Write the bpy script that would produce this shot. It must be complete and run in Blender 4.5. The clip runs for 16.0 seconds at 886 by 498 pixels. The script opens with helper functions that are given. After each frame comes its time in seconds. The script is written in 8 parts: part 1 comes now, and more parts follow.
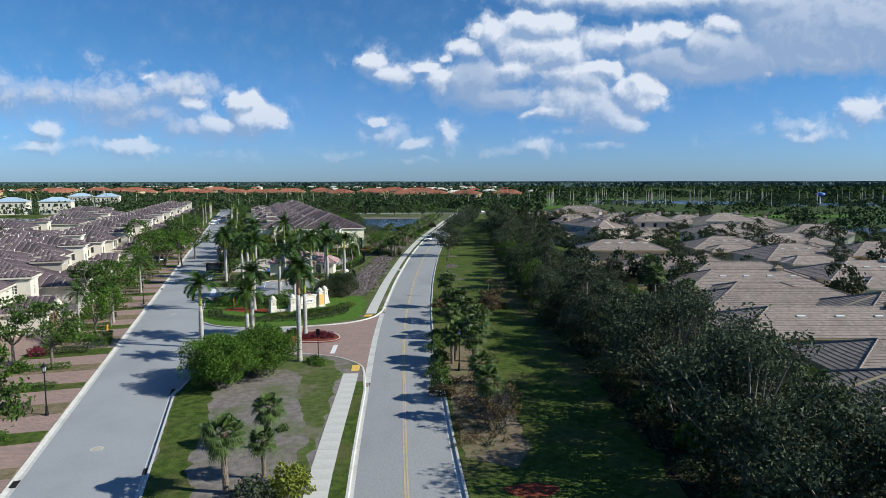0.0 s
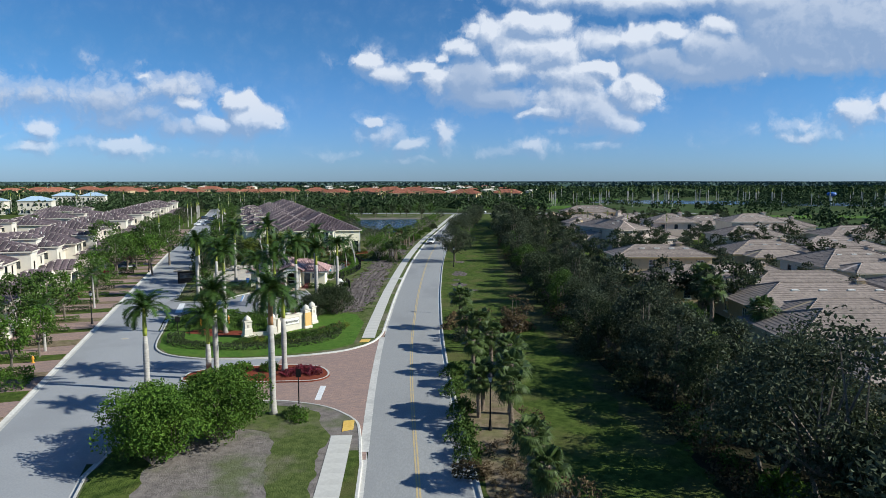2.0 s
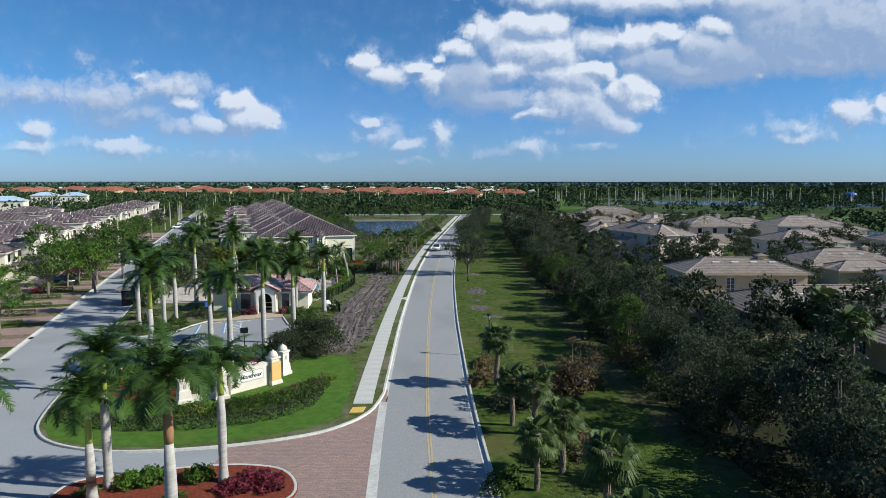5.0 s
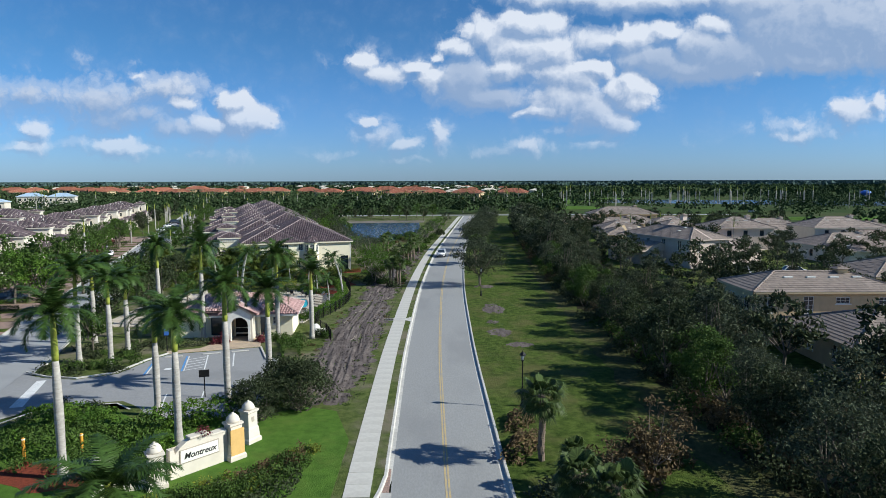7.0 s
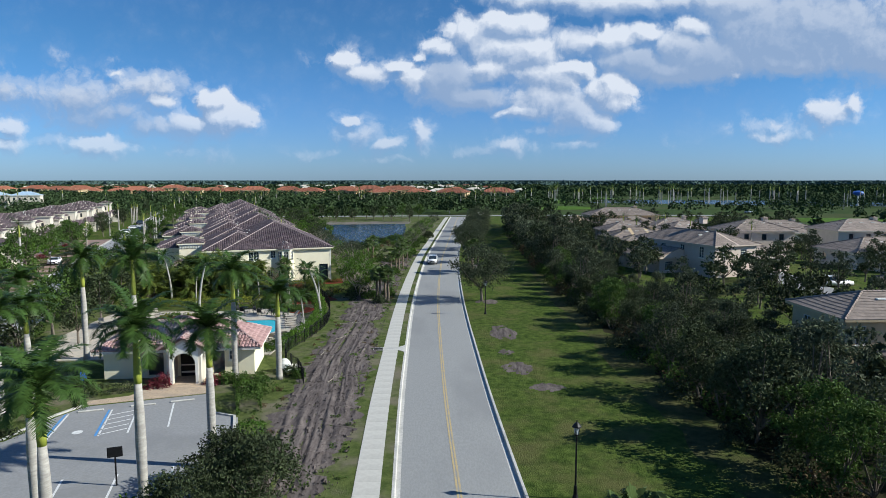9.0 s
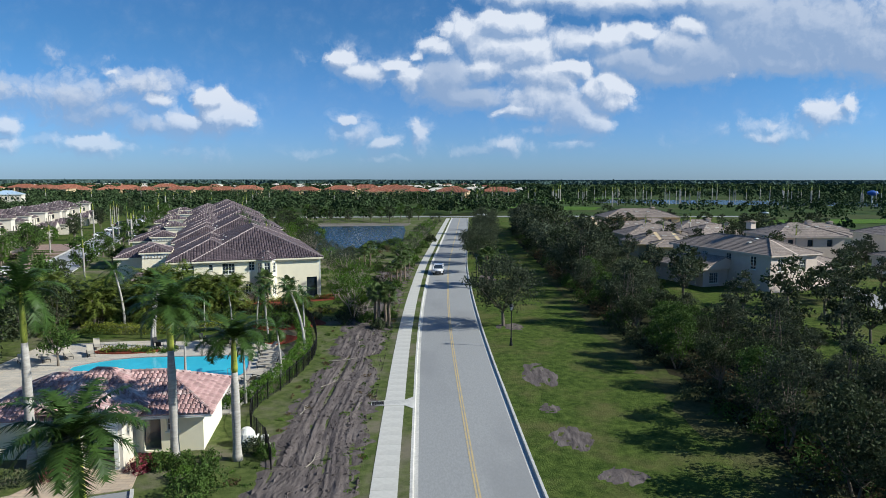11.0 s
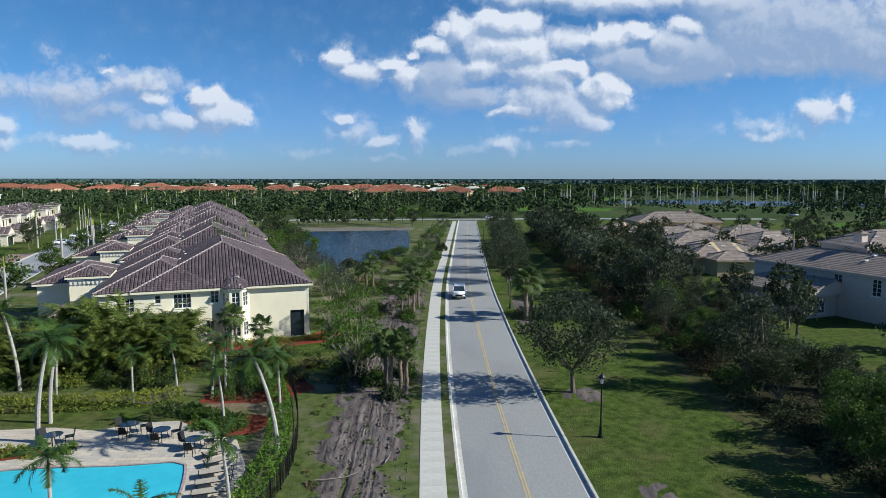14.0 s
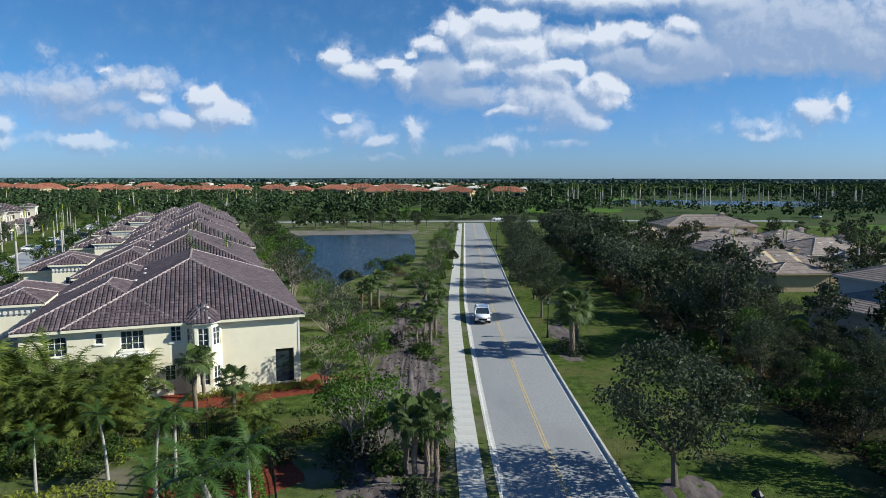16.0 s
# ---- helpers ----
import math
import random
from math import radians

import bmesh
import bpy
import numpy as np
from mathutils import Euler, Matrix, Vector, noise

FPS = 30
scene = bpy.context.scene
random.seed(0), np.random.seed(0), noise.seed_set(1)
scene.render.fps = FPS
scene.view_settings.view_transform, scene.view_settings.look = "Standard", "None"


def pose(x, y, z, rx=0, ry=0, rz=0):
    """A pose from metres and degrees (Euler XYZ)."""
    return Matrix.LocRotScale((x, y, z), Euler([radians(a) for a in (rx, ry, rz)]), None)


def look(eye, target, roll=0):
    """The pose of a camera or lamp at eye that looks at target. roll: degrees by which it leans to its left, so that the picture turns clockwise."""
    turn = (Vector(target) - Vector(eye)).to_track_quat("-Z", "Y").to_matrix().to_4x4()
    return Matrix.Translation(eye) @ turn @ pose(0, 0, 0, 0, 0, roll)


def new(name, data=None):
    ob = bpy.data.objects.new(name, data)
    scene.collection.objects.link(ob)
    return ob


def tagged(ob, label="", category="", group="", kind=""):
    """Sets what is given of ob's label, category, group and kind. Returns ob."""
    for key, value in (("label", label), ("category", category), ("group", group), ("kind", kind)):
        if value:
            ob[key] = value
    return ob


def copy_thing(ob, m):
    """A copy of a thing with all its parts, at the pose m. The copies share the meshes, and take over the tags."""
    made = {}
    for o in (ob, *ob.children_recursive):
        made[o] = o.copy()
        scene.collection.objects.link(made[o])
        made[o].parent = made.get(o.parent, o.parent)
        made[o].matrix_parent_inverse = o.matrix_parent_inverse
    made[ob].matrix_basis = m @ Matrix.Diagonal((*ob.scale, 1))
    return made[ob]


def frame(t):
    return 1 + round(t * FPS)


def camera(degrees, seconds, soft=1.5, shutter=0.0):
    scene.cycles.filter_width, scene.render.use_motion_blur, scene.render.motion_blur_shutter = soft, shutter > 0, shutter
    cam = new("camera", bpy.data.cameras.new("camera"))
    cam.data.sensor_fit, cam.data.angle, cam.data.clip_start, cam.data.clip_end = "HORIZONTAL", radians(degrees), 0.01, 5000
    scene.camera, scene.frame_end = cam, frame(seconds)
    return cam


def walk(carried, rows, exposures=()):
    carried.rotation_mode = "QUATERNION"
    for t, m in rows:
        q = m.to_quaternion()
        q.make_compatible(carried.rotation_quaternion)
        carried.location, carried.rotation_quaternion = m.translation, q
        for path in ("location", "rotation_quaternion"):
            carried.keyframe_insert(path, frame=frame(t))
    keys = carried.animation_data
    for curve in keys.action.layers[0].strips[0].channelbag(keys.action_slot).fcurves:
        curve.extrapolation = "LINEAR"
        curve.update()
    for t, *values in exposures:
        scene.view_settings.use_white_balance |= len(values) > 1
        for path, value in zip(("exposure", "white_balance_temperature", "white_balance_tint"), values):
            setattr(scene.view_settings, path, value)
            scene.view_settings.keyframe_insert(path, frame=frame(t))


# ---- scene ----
cam = camera(68.95, 16.0, soft=0.75)
PATH = [
    (0.0, pose(0.00, -0.00, 18.86, 83.984, 0.068, 0.352)),
    (0.5, pose(-0.50, 4.11, 18.73, 83.999, 0.065, 0.328)),
    (1.0, pose(-0.96, 8.46, 18.55, 83.998, 0.072, 0.263)),
    (1.5, pose(-1.51, 12.87, 18.33, 83.982, 0.050, 0.154)),
    (2.0, pose(-2.20, 17.28, 18.10, 83.987, 0.025, 0.014)),
    (2.5, pose(-2.87, 21.62, 17.87, 84.004, -0.023, -0.137)),
    (3.0, pose(-3.43, 25.85, 17.64, 84.015, -0.062, -0.268)),
    (3.5, pose(-3.87, 30.01, 17.46, 84.026, -0.093, -0.327)),
    (4.0, pose(-4.28, 34.04, 17.33, 84.041, -0.133, -0.367)),
    (4.2, pose(-4.44, 35.63, 17.28, 84.042, -0.136, -0.349)),
    (6.3, pose(-5.47, 50.93, 17.40, 83.959, 0.134, -0.107)),
    (6.5, pose(-5.69, 52.56, 17.35, 83.950, 0.132, -0.131)),
    (7.0, pose(-6.27, 56.65, 17.26, 83.958, 0.162, -0.375)),
    (7.5, pose(-6.80, 60.65, 17.17, 83.949, 0.129, -0.711)),
    (8.0, pose(-7.24, 64.46, 17.07, 83.939, 0.062, -1.048)),
    (8.5, pose(-7.65, 68.21, 17.01, 83.938, 0.042, -1.610)),
    (9.0, pose(-8.07, 72.01, 16.96, 83.914, 0.008, -1.942)),
    (9.2, pose(-8.23, 73.54, 16.94, 83.907, 0.006, -2.026)),
    (11.3, pose(-9.59, 90.98, 16.78, 83.837, -0.063, -2.258)),
    (11.5, pose(-9.75, 92.56, 16.77, 83.832, -0.067, -2.281)),
    (12.0, pose(-10.18, 96.45, 16.74, 83.836, -0.077, -2.273)),
    (12.5, pose(-10.59, 100.37, 16.72, 83.829, -0.067, -2.333)),
    (13.0, pose(-11.01, 104.38, 16.77, 83.837, -0.065, -2.360)),
    (13.5, pose(-11.48, 108.27, 16.79, 83.805, -0.049, -2.437)),
    (14.0, pose(-12.01, 112.19, 16.82, 83.790, -0.068, -2.506)),
    (14.5, pose(-12.60, 116.17, 16.85, 83.779, -0.068, -2.559)),
    (15.0, pose(-13.11, 120.09, 16.86, 83.761, -0.087, -2.612)),
    (15.5, pose(-13.56, 123.94, 16.87, 83.743, -0.086, -2.637)),
    (16.0, pose(-13.96, 127.77, 16.89, 83.733, -0.095, -2.691)),
]
walk(cam, PATH)

# ---------------------------------------------------------------- sun, sky, exposure
SUN_FROM = Vector((7.3, -1.2, 4.6)).normalized()
sun = new("sun", bpy.data.lights.new("sun", "SUN"))
sun.data.energy, sun.data.angle, sun.data.color = 5.0, radians(0.53), (0.935, 0.95, 0.875)
sun.matrix_world = look(SUN_FROM * 300, (0, 0, 0))

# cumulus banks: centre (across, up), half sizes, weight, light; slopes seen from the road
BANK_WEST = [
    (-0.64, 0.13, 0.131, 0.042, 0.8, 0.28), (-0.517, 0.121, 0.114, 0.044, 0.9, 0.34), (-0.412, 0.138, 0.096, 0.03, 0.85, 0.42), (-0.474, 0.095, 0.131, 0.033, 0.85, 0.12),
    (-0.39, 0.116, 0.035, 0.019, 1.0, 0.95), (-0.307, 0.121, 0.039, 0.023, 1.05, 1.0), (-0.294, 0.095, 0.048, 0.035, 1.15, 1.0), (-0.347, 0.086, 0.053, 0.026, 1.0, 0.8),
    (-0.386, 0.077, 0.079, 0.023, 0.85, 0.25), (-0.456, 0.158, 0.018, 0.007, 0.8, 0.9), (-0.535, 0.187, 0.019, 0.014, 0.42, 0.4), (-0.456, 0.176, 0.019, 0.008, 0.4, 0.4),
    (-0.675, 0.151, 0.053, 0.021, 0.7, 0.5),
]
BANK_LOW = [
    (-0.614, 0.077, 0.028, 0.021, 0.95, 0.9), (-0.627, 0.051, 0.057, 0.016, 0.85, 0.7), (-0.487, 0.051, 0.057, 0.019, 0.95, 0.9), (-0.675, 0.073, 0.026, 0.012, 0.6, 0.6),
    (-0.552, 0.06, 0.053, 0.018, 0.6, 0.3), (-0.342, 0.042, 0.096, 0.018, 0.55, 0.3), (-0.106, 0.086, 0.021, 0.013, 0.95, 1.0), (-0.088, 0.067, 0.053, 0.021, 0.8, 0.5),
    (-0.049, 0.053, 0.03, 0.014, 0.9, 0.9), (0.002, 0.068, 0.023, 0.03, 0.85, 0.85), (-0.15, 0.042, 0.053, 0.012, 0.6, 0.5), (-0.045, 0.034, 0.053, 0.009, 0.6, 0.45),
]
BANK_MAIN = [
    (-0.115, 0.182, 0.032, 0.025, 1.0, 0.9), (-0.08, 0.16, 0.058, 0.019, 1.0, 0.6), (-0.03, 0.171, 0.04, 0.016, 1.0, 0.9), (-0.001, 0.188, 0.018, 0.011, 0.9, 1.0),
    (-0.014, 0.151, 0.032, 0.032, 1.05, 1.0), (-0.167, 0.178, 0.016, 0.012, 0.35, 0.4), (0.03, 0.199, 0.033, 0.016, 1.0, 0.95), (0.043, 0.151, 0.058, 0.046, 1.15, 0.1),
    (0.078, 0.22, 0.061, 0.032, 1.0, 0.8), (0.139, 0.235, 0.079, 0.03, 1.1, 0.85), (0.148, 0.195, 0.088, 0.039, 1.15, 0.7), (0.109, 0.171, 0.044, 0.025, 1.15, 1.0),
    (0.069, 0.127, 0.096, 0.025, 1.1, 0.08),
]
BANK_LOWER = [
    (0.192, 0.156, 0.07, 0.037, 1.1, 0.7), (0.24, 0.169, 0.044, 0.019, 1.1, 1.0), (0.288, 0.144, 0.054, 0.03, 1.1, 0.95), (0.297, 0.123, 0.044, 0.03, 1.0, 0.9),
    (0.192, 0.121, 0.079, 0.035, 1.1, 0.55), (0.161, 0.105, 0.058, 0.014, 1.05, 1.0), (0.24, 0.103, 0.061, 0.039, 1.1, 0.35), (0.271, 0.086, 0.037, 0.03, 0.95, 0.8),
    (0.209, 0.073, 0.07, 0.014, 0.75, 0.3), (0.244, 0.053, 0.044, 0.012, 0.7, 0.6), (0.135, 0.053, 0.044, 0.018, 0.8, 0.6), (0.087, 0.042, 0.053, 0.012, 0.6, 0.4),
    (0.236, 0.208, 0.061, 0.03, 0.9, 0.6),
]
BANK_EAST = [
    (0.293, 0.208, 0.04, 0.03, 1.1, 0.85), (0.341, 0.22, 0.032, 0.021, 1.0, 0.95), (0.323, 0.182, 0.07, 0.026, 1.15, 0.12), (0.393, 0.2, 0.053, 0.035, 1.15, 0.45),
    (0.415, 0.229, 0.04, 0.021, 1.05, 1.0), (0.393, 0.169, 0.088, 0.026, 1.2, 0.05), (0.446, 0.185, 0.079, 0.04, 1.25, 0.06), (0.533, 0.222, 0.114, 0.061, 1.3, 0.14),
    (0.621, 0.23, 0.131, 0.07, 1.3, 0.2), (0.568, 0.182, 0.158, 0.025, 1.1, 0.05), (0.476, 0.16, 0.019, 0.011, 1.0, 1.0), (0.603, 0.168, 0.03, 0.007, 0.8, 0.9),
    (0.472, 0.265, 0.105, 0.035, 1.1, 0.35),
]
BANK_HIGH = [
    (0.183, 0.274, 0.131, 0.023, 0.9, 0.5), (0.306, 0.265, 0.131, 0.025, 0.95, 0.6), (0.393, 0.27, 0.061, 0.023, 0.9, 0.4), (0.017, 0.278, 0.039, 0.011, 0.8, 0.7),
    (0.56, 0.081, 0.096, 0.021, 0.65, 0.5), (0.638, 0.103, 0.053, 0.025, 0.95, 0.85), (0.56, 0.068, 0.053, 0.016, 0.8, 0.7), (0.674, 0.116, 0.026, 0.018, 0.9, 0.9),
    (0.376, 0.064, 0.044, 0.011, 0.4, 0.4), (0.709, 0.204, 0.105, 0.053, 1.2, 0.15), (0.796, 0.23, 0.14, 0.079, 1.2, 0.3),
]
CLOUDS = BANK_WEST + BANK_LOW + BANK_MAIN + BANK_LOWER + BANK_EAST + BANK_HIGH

world = bpy.data.worlds.new("sky")
scene.world = world
world.use_nodes = True


class Net:
    """Small helper to write node trees as expressions."""

    def __init__(self, tree):
        self.tree = tree

    def node(self, kind):
        return self.tree.nodes.new(kind)

    def put(self, socket, value):
        if isinstance(value, bpy.types.NodeSocket):
            self.tree.links.new(value, socket)
        elif isinstance(value, (tuple, list)) and len(value) == 3 and socket.type == "RGBA":
            socket.default_value = (*value, 1)
        else:
            socket.default_value = value

    def math(self, op, a, b=0.0, c=0.0, clamp=False):
        n = self.node("ShaderNodeMath")
        n.operation, n.use_clamp = op, clamp
        for s, v in zip(n.inputs, (a, b, c)):
            self.put(s, v)
        return n.outputs[0]

    def vec(self, op, a, b=(0, 0, 0)):
        n = self.node("ShaderNodeVectorMath")
        n.operation = op
        self.put(n.inputs[0], a)
        self.put(n.inputs[1], b)
        return n.outputs["Value"] if op in ("LENGTH", "DOT_PRODUCT") else n.outputs[0]

    def noise(self, vector, scale, detail=4.0, rough=0.55, distort=0.0, colour=False):
        n = self.node("ShaderNodeTexNoise")
        if vector is not None:
            self.put(n.inputs["Vector"], vector)
        for k, v in (("Scale", scale), ("Detail", detail), ("Roughness", rough), ("Distortion", distort)):
            self.put(n.inputs[k], v)
        return n.outputs["Color" if colour else "Fac"]

    def ramp(self, value, lo, hi, a=0.0, b=1.0, smooth=True):
        n = self.node("ShaderNodeMapRange")
        n.interpolation_type = "SMOOTHSTEP" if smooth else "LINEAR"
        for k, v in (("Value", value), ("From Min", lo), ("From Max", hi), ("To Min", a), ("To Max", b)):
            self.put(n.inputs[k], v)
        return n.outputs[0]

    def mix(self, fac, a, b, blend="MIX"):
        n = self.node("ShaderNodeMix")
        n.data_type, n.blend_type = "RGBA", blend
        self.put(n.inputs[0], fac)
        self.put(n.inputs[6], a)
        self.put(n.inputs[7], b)
        return n.outputs[2]


def puffs(w, p, scale):
    """Heaped round billows, 0 to about 1."""
    v = w.node("ShaderNodeTexVoronoi")
    v.feature, v.voronoi_dimensions = "SMOOTH_F1", "2D"
    w.put(v.inputs["Vector"], p)
    for k, x in (("Scale", scale), ("Detail", 3.0), ("Roughness", 0.55), ("Lacunarity", 2.3), ("Smoothness", 0.25)):
        w.put(v.inputs[k], x)
    return w.math("SUBTRACT", 1.0, v.outputs["Distance"])


def cloud_group(with_light):
    tree = bpy.data.node_groups.new("cloud_density", "ShaderNodeTree")
    tree.interface.new_socket("Place", in_out="INPUT", socket_type="NodeSocketVector")
    tree.interface.new_socket("Density", in_out="OUTPUT", socket_type="NodeSocketFloat")
    tree.interface.new_socket("Light", in_out="OUTPUT", socket_type="NodeSocketFloat")
    w = Net(tree)
    gin, gout = w.node("NodeGroupInput"), w.node("NodeGroupOutput")
    p = gin.outputs[0]
    warp = w.vec("SUBTRACT", w.noise(p, 16.0, 5.0, 0.6, colour=True), (0.5, 0.5, 0.5))
    q = w.vec("ADD", p, w.vec("MULTIPLY", warp, (0.055, 0.040, 0.0)))
    qy = w.node("ShaderNodeSeparateXYZ")
    w.put(qy.inputs[0], q)
    total, weight, light = None, 0.0005, 0.0
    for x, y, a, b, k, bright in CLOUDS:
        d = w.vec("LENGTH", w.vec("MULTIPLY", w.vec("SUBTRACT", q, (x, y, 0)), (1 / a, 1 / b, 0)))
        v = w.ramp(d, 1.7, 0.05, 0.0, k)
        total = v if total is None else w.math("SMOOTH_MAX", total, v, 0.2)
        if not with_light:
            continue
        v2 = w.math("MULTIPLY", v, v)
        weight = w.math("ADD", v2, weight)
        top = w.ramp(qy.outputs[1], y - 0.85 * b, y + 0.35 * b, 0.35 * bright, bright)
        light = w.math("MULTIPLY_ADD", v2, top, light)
    w.put(gout.inputs[1], w.math("DIVIDE", light, weight))
    gate = w.ramp(total, 0.04, 0.40)
    heap = w.math("SUBTRACT", puffs(w, q, 26.0), 0.55)
    soft = w.math("SUBTRACT", w.noise(q, 20.0, 8.0, 0.6), 0.5)
    edge = w.math("MULTIPLY", gate, w.math("ADD", w.math("MULTIPLY", heap, 0.55), w.math("MULTIPLY", soft, 0.85)))
    edge = w.math("MULTIPLY", edge, w.ramp(total, 0.35, 0.95, 1.0, 0.35))
    w.put(gout.inputs[0], w.math("ADD", total, w.math("SUBTRACT", edge, 0.26)))
    return tree


def make_sky():
    w = Net(world.node_tree)
    w.tree.nodes.clear()
    sky = w.node("ShaderNodeTexSky")
    sky.sky_type, sky.sun_disc = "NISHITA", False
    sky.sun_elevation, sky.sun_rotation = math.asin(SUN_FROM.z), math.atan2(SUN_FROM.x, SUN_FROM.y)
    sky.air_density, sky.dust_density, sky.ozone_density = 1.0, 0.3, 3.0
    place = w.node("ShaderNodeTexCoord").outputs["Generated"]
    xyz = w.node("ShaderNodeSeparateXYZ")
    w.put(xyz.inputs[0], place)
    far = w.math("MAXIMUM", w.math("ABSOLUTE", xyz.outputs[1]), 0.05)
    flat = w.node("ShaderNodeCombineXYZ")
    w.put(flat.inputs[0], w.math("DIVIDE", xyz.outputs[0], far))
    w.put(flat.inputs[1], w.math("DIVIDE", xyz.outputs[2], far))
    dens = []
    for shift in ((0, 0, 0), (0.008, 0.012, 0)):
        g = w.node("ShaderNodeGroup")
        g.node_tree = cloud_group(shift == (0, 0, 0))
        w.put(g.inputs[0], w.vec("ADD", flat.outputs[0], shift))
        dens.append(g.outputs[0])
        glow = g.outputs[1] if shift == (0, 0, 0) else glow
    crisp = w.ramp(glow, 0.2, 0.9, 0.65, 0.40)
    cover = w.math("MAXIMUM", w.ramp(dens[0], -0.04, crisp), w.math("MULTIPLY", w.ramp(dens[0], -0.24, 0.30), 0.5))
    relief = w.math("SUBTRACT", w.ramp(w.math("SUBTRACT", dens[0], dens[1]), -0.22, 0.22, smooth=False), 0.5)
    open_ = w.math("SUBTRACT", w.math("POWER", 2.718, w.math("MULTIPLY", w.math("MAXIMUM", dens[1], 0.0), -1.1)), 0.6)
    lit = w.math("ADD", w.math("MULTIPLY", glow, 0.80), w.math("MULTIPLY", w.math("ADD", glow, 0.22), w.math("ADD", w.math("MULTIPLY", relief, 1.25), w.math("MULTIPLY", open_, 0.30))), clamp=True)
    up = w.math("DIVIDE", xyz.outputs[2], far)
    shade = w.mix(lit, (3.9, 5.7, 8.8), (10.2, 11.2, 12.8))
    haze = w.ramp(up, 0.0, 0.15, 0.5, 1.0)
    tint = w.mix(w.ramp(up, 0.0, 0.24), (0.66, 1.06, 1.90), (0.50, 1.02, 1.50))
    out = w.mix(w.math("MULTIPLY", cover, haze), w.mix(1.0, sky.outputs[0], tint, "MULTIPLY"), shade)
    bg = w.node("ShaderNodeBackground")
    w.put(bg.inputs[0], out)
    w.put(bg.inputs[1], 0.053)
    w.put(w.node("ShaderNodeOutputWorld").inputs[0], bg.outputs[0])


make_sky()
scene.view_settings.exposure = 0.42

# ---------------------------------------------------------------- materials
def mat(name, c1, c2=None, scale=3.0, rough=0.85, bump=0.0, bump_scale=None, stain=None, stain_scale=0.12, stain_amount=0.6,
        metal=0.0, vary=0.0, island=0.0, leaf=0.0, stretch=(1, 1, 1), spec=0.3):
    """Two tones mixed by fine noise, stains by coarse noise, fine relief."""
    m = bpy.data.materials.new(name)
    m.use_nodes = True
    w = Net(m.node_tree)
    b = m.node_tree.nodes["Principled BSDF"]
    out = m.node_tree.nodes["Material Output"]
    place = w.vec("MULTIPLY", w.node("ShaderNodeTexCoord").outputs["Object"], stretch)
    c2 = c2 or tuple(0.72 * v for v in c1)
    grain = w.noise(place, scale, 5.0, 0.65)
    colour = w.mix(w.ramp(grain, 0.3, 0.7), c1, c2)
    if stain:
        colour = w.mix(w.math("MULTIPLY", w.ramp(w.noise(place, stain_scale, 5.0, 0.6), 0.45, 0.68), stain_amount), colour, stain)
    if vary or island:
        r = w.node("ShaderNodeObjectInfo").outputs["Random"]
        gain = w.math("ADD", 1.0 - vary / 2, w.math("MULTIPLY", r, vary))
        if island:
            i = w.node("ShaderNodeNewGeometry").outputs["Random Per Island"]
            gain = w.math("MULTIPLY", gain, w.math("ADD", 1.0 - island / 2, w.math("MULTIPLY", i, island)))
        hsv = w.node("ShaderNodeHueSaturation")
        w.put(hsv.inputs["Color"], colour)
        w.put(hsv.inputs["Value"], gain)
        colour = hsv.outputs[0]
    w.put(b.inputs["Base Color"], colour)
    w.put(b.inputs["Roughness"], rough)
    w.put(b.inputs["Metallic"], metal)
    w.put(b.inputs["Specular IOR Level"], spec)
    if bump:
        n = w.node("ShaderNodeBump")
        w.put(n.inputs["Height"], w.noise(place, bump_scale or scale * 2, 5.0, 0.7))
        w.put(n.inputs["Strength"], 0.9)
        w.put(n.inputs["Distance"], bump)
        w.put(b.inputs["Normal"], n.outputs[0])
    if leaf:
        t = w.node("ShaderNodeBsdfTranslucent")
        w.put(t.inputs[0], colour)
        s = w.node("ShaderNodeMixShader")
        w.put(s.inputs[0], leaf)
        w.put(s.inputs[1], b.outputs[0])
        w.put(s.inputs[2], t.outputs[0])
        w.put(out.inputs[0], s.outputs[0])
    return m


M = {}
M["asphalt"] = mat("asphalt", (0.30, 0.30, 0.295), (0.25, 0.25, 0.247), 9.0, 0.9, 0.004, 60.0, (0.21, 0.21, 0.212), 0.16, 0.6, stretch=(1.0, 0.35, 1))
M["asphalt_side"] = mat("side street asphalt", (0.32, 0.325, 0.335), (0.27, 0.275, 0.285), 8.0, 0.9, 0.004, 60.0, (0.24, 0.245, 0.255), 0.13, 0.6)
M["asphalt_lot"] = mat("car park asphalt", (0.29, 0.29, 0.295), (0.24, 0.24, 0.245), 6.0, 0.9, 0.004, 60.0, (0.20, 0.20, 0.205), 0.2, 0.6)
M["concrete"] = mat("kerb concrete", (0.56, 0.54, 0.50), (0.45, 0.43, 0.40), 4.0, 0.85, 0.004, 30.0, (0.32, 0.31, 0.29), 0.5, 0.5)
M["walk"] = mat("sidewalk concrete", (0.53, 0.51, 0.465), (0.47, 0.45, 0.41), 3.0, 0.85, 0.004, 30.0, (0.39, 0.37, 0.34), 0.35, 0.5, vary=0.02)
M["deck"] = mat("pool deck pavers", (0.54, 0.49, 0.42), (0.46, 0.42, 0.36), 3.5, 0.8, 0.004, 12.0, (0.42, 0.36, 0.29), 0.4, 0.5)
M["paver"] = mat("clay pavers", (0.335, 0.235, 0.20), (0.27, 0.19, 0.165), 5.0, 0.85, 0.006, 9.0, (0.24, 0.18, 0.16), 0.3, 0.5)
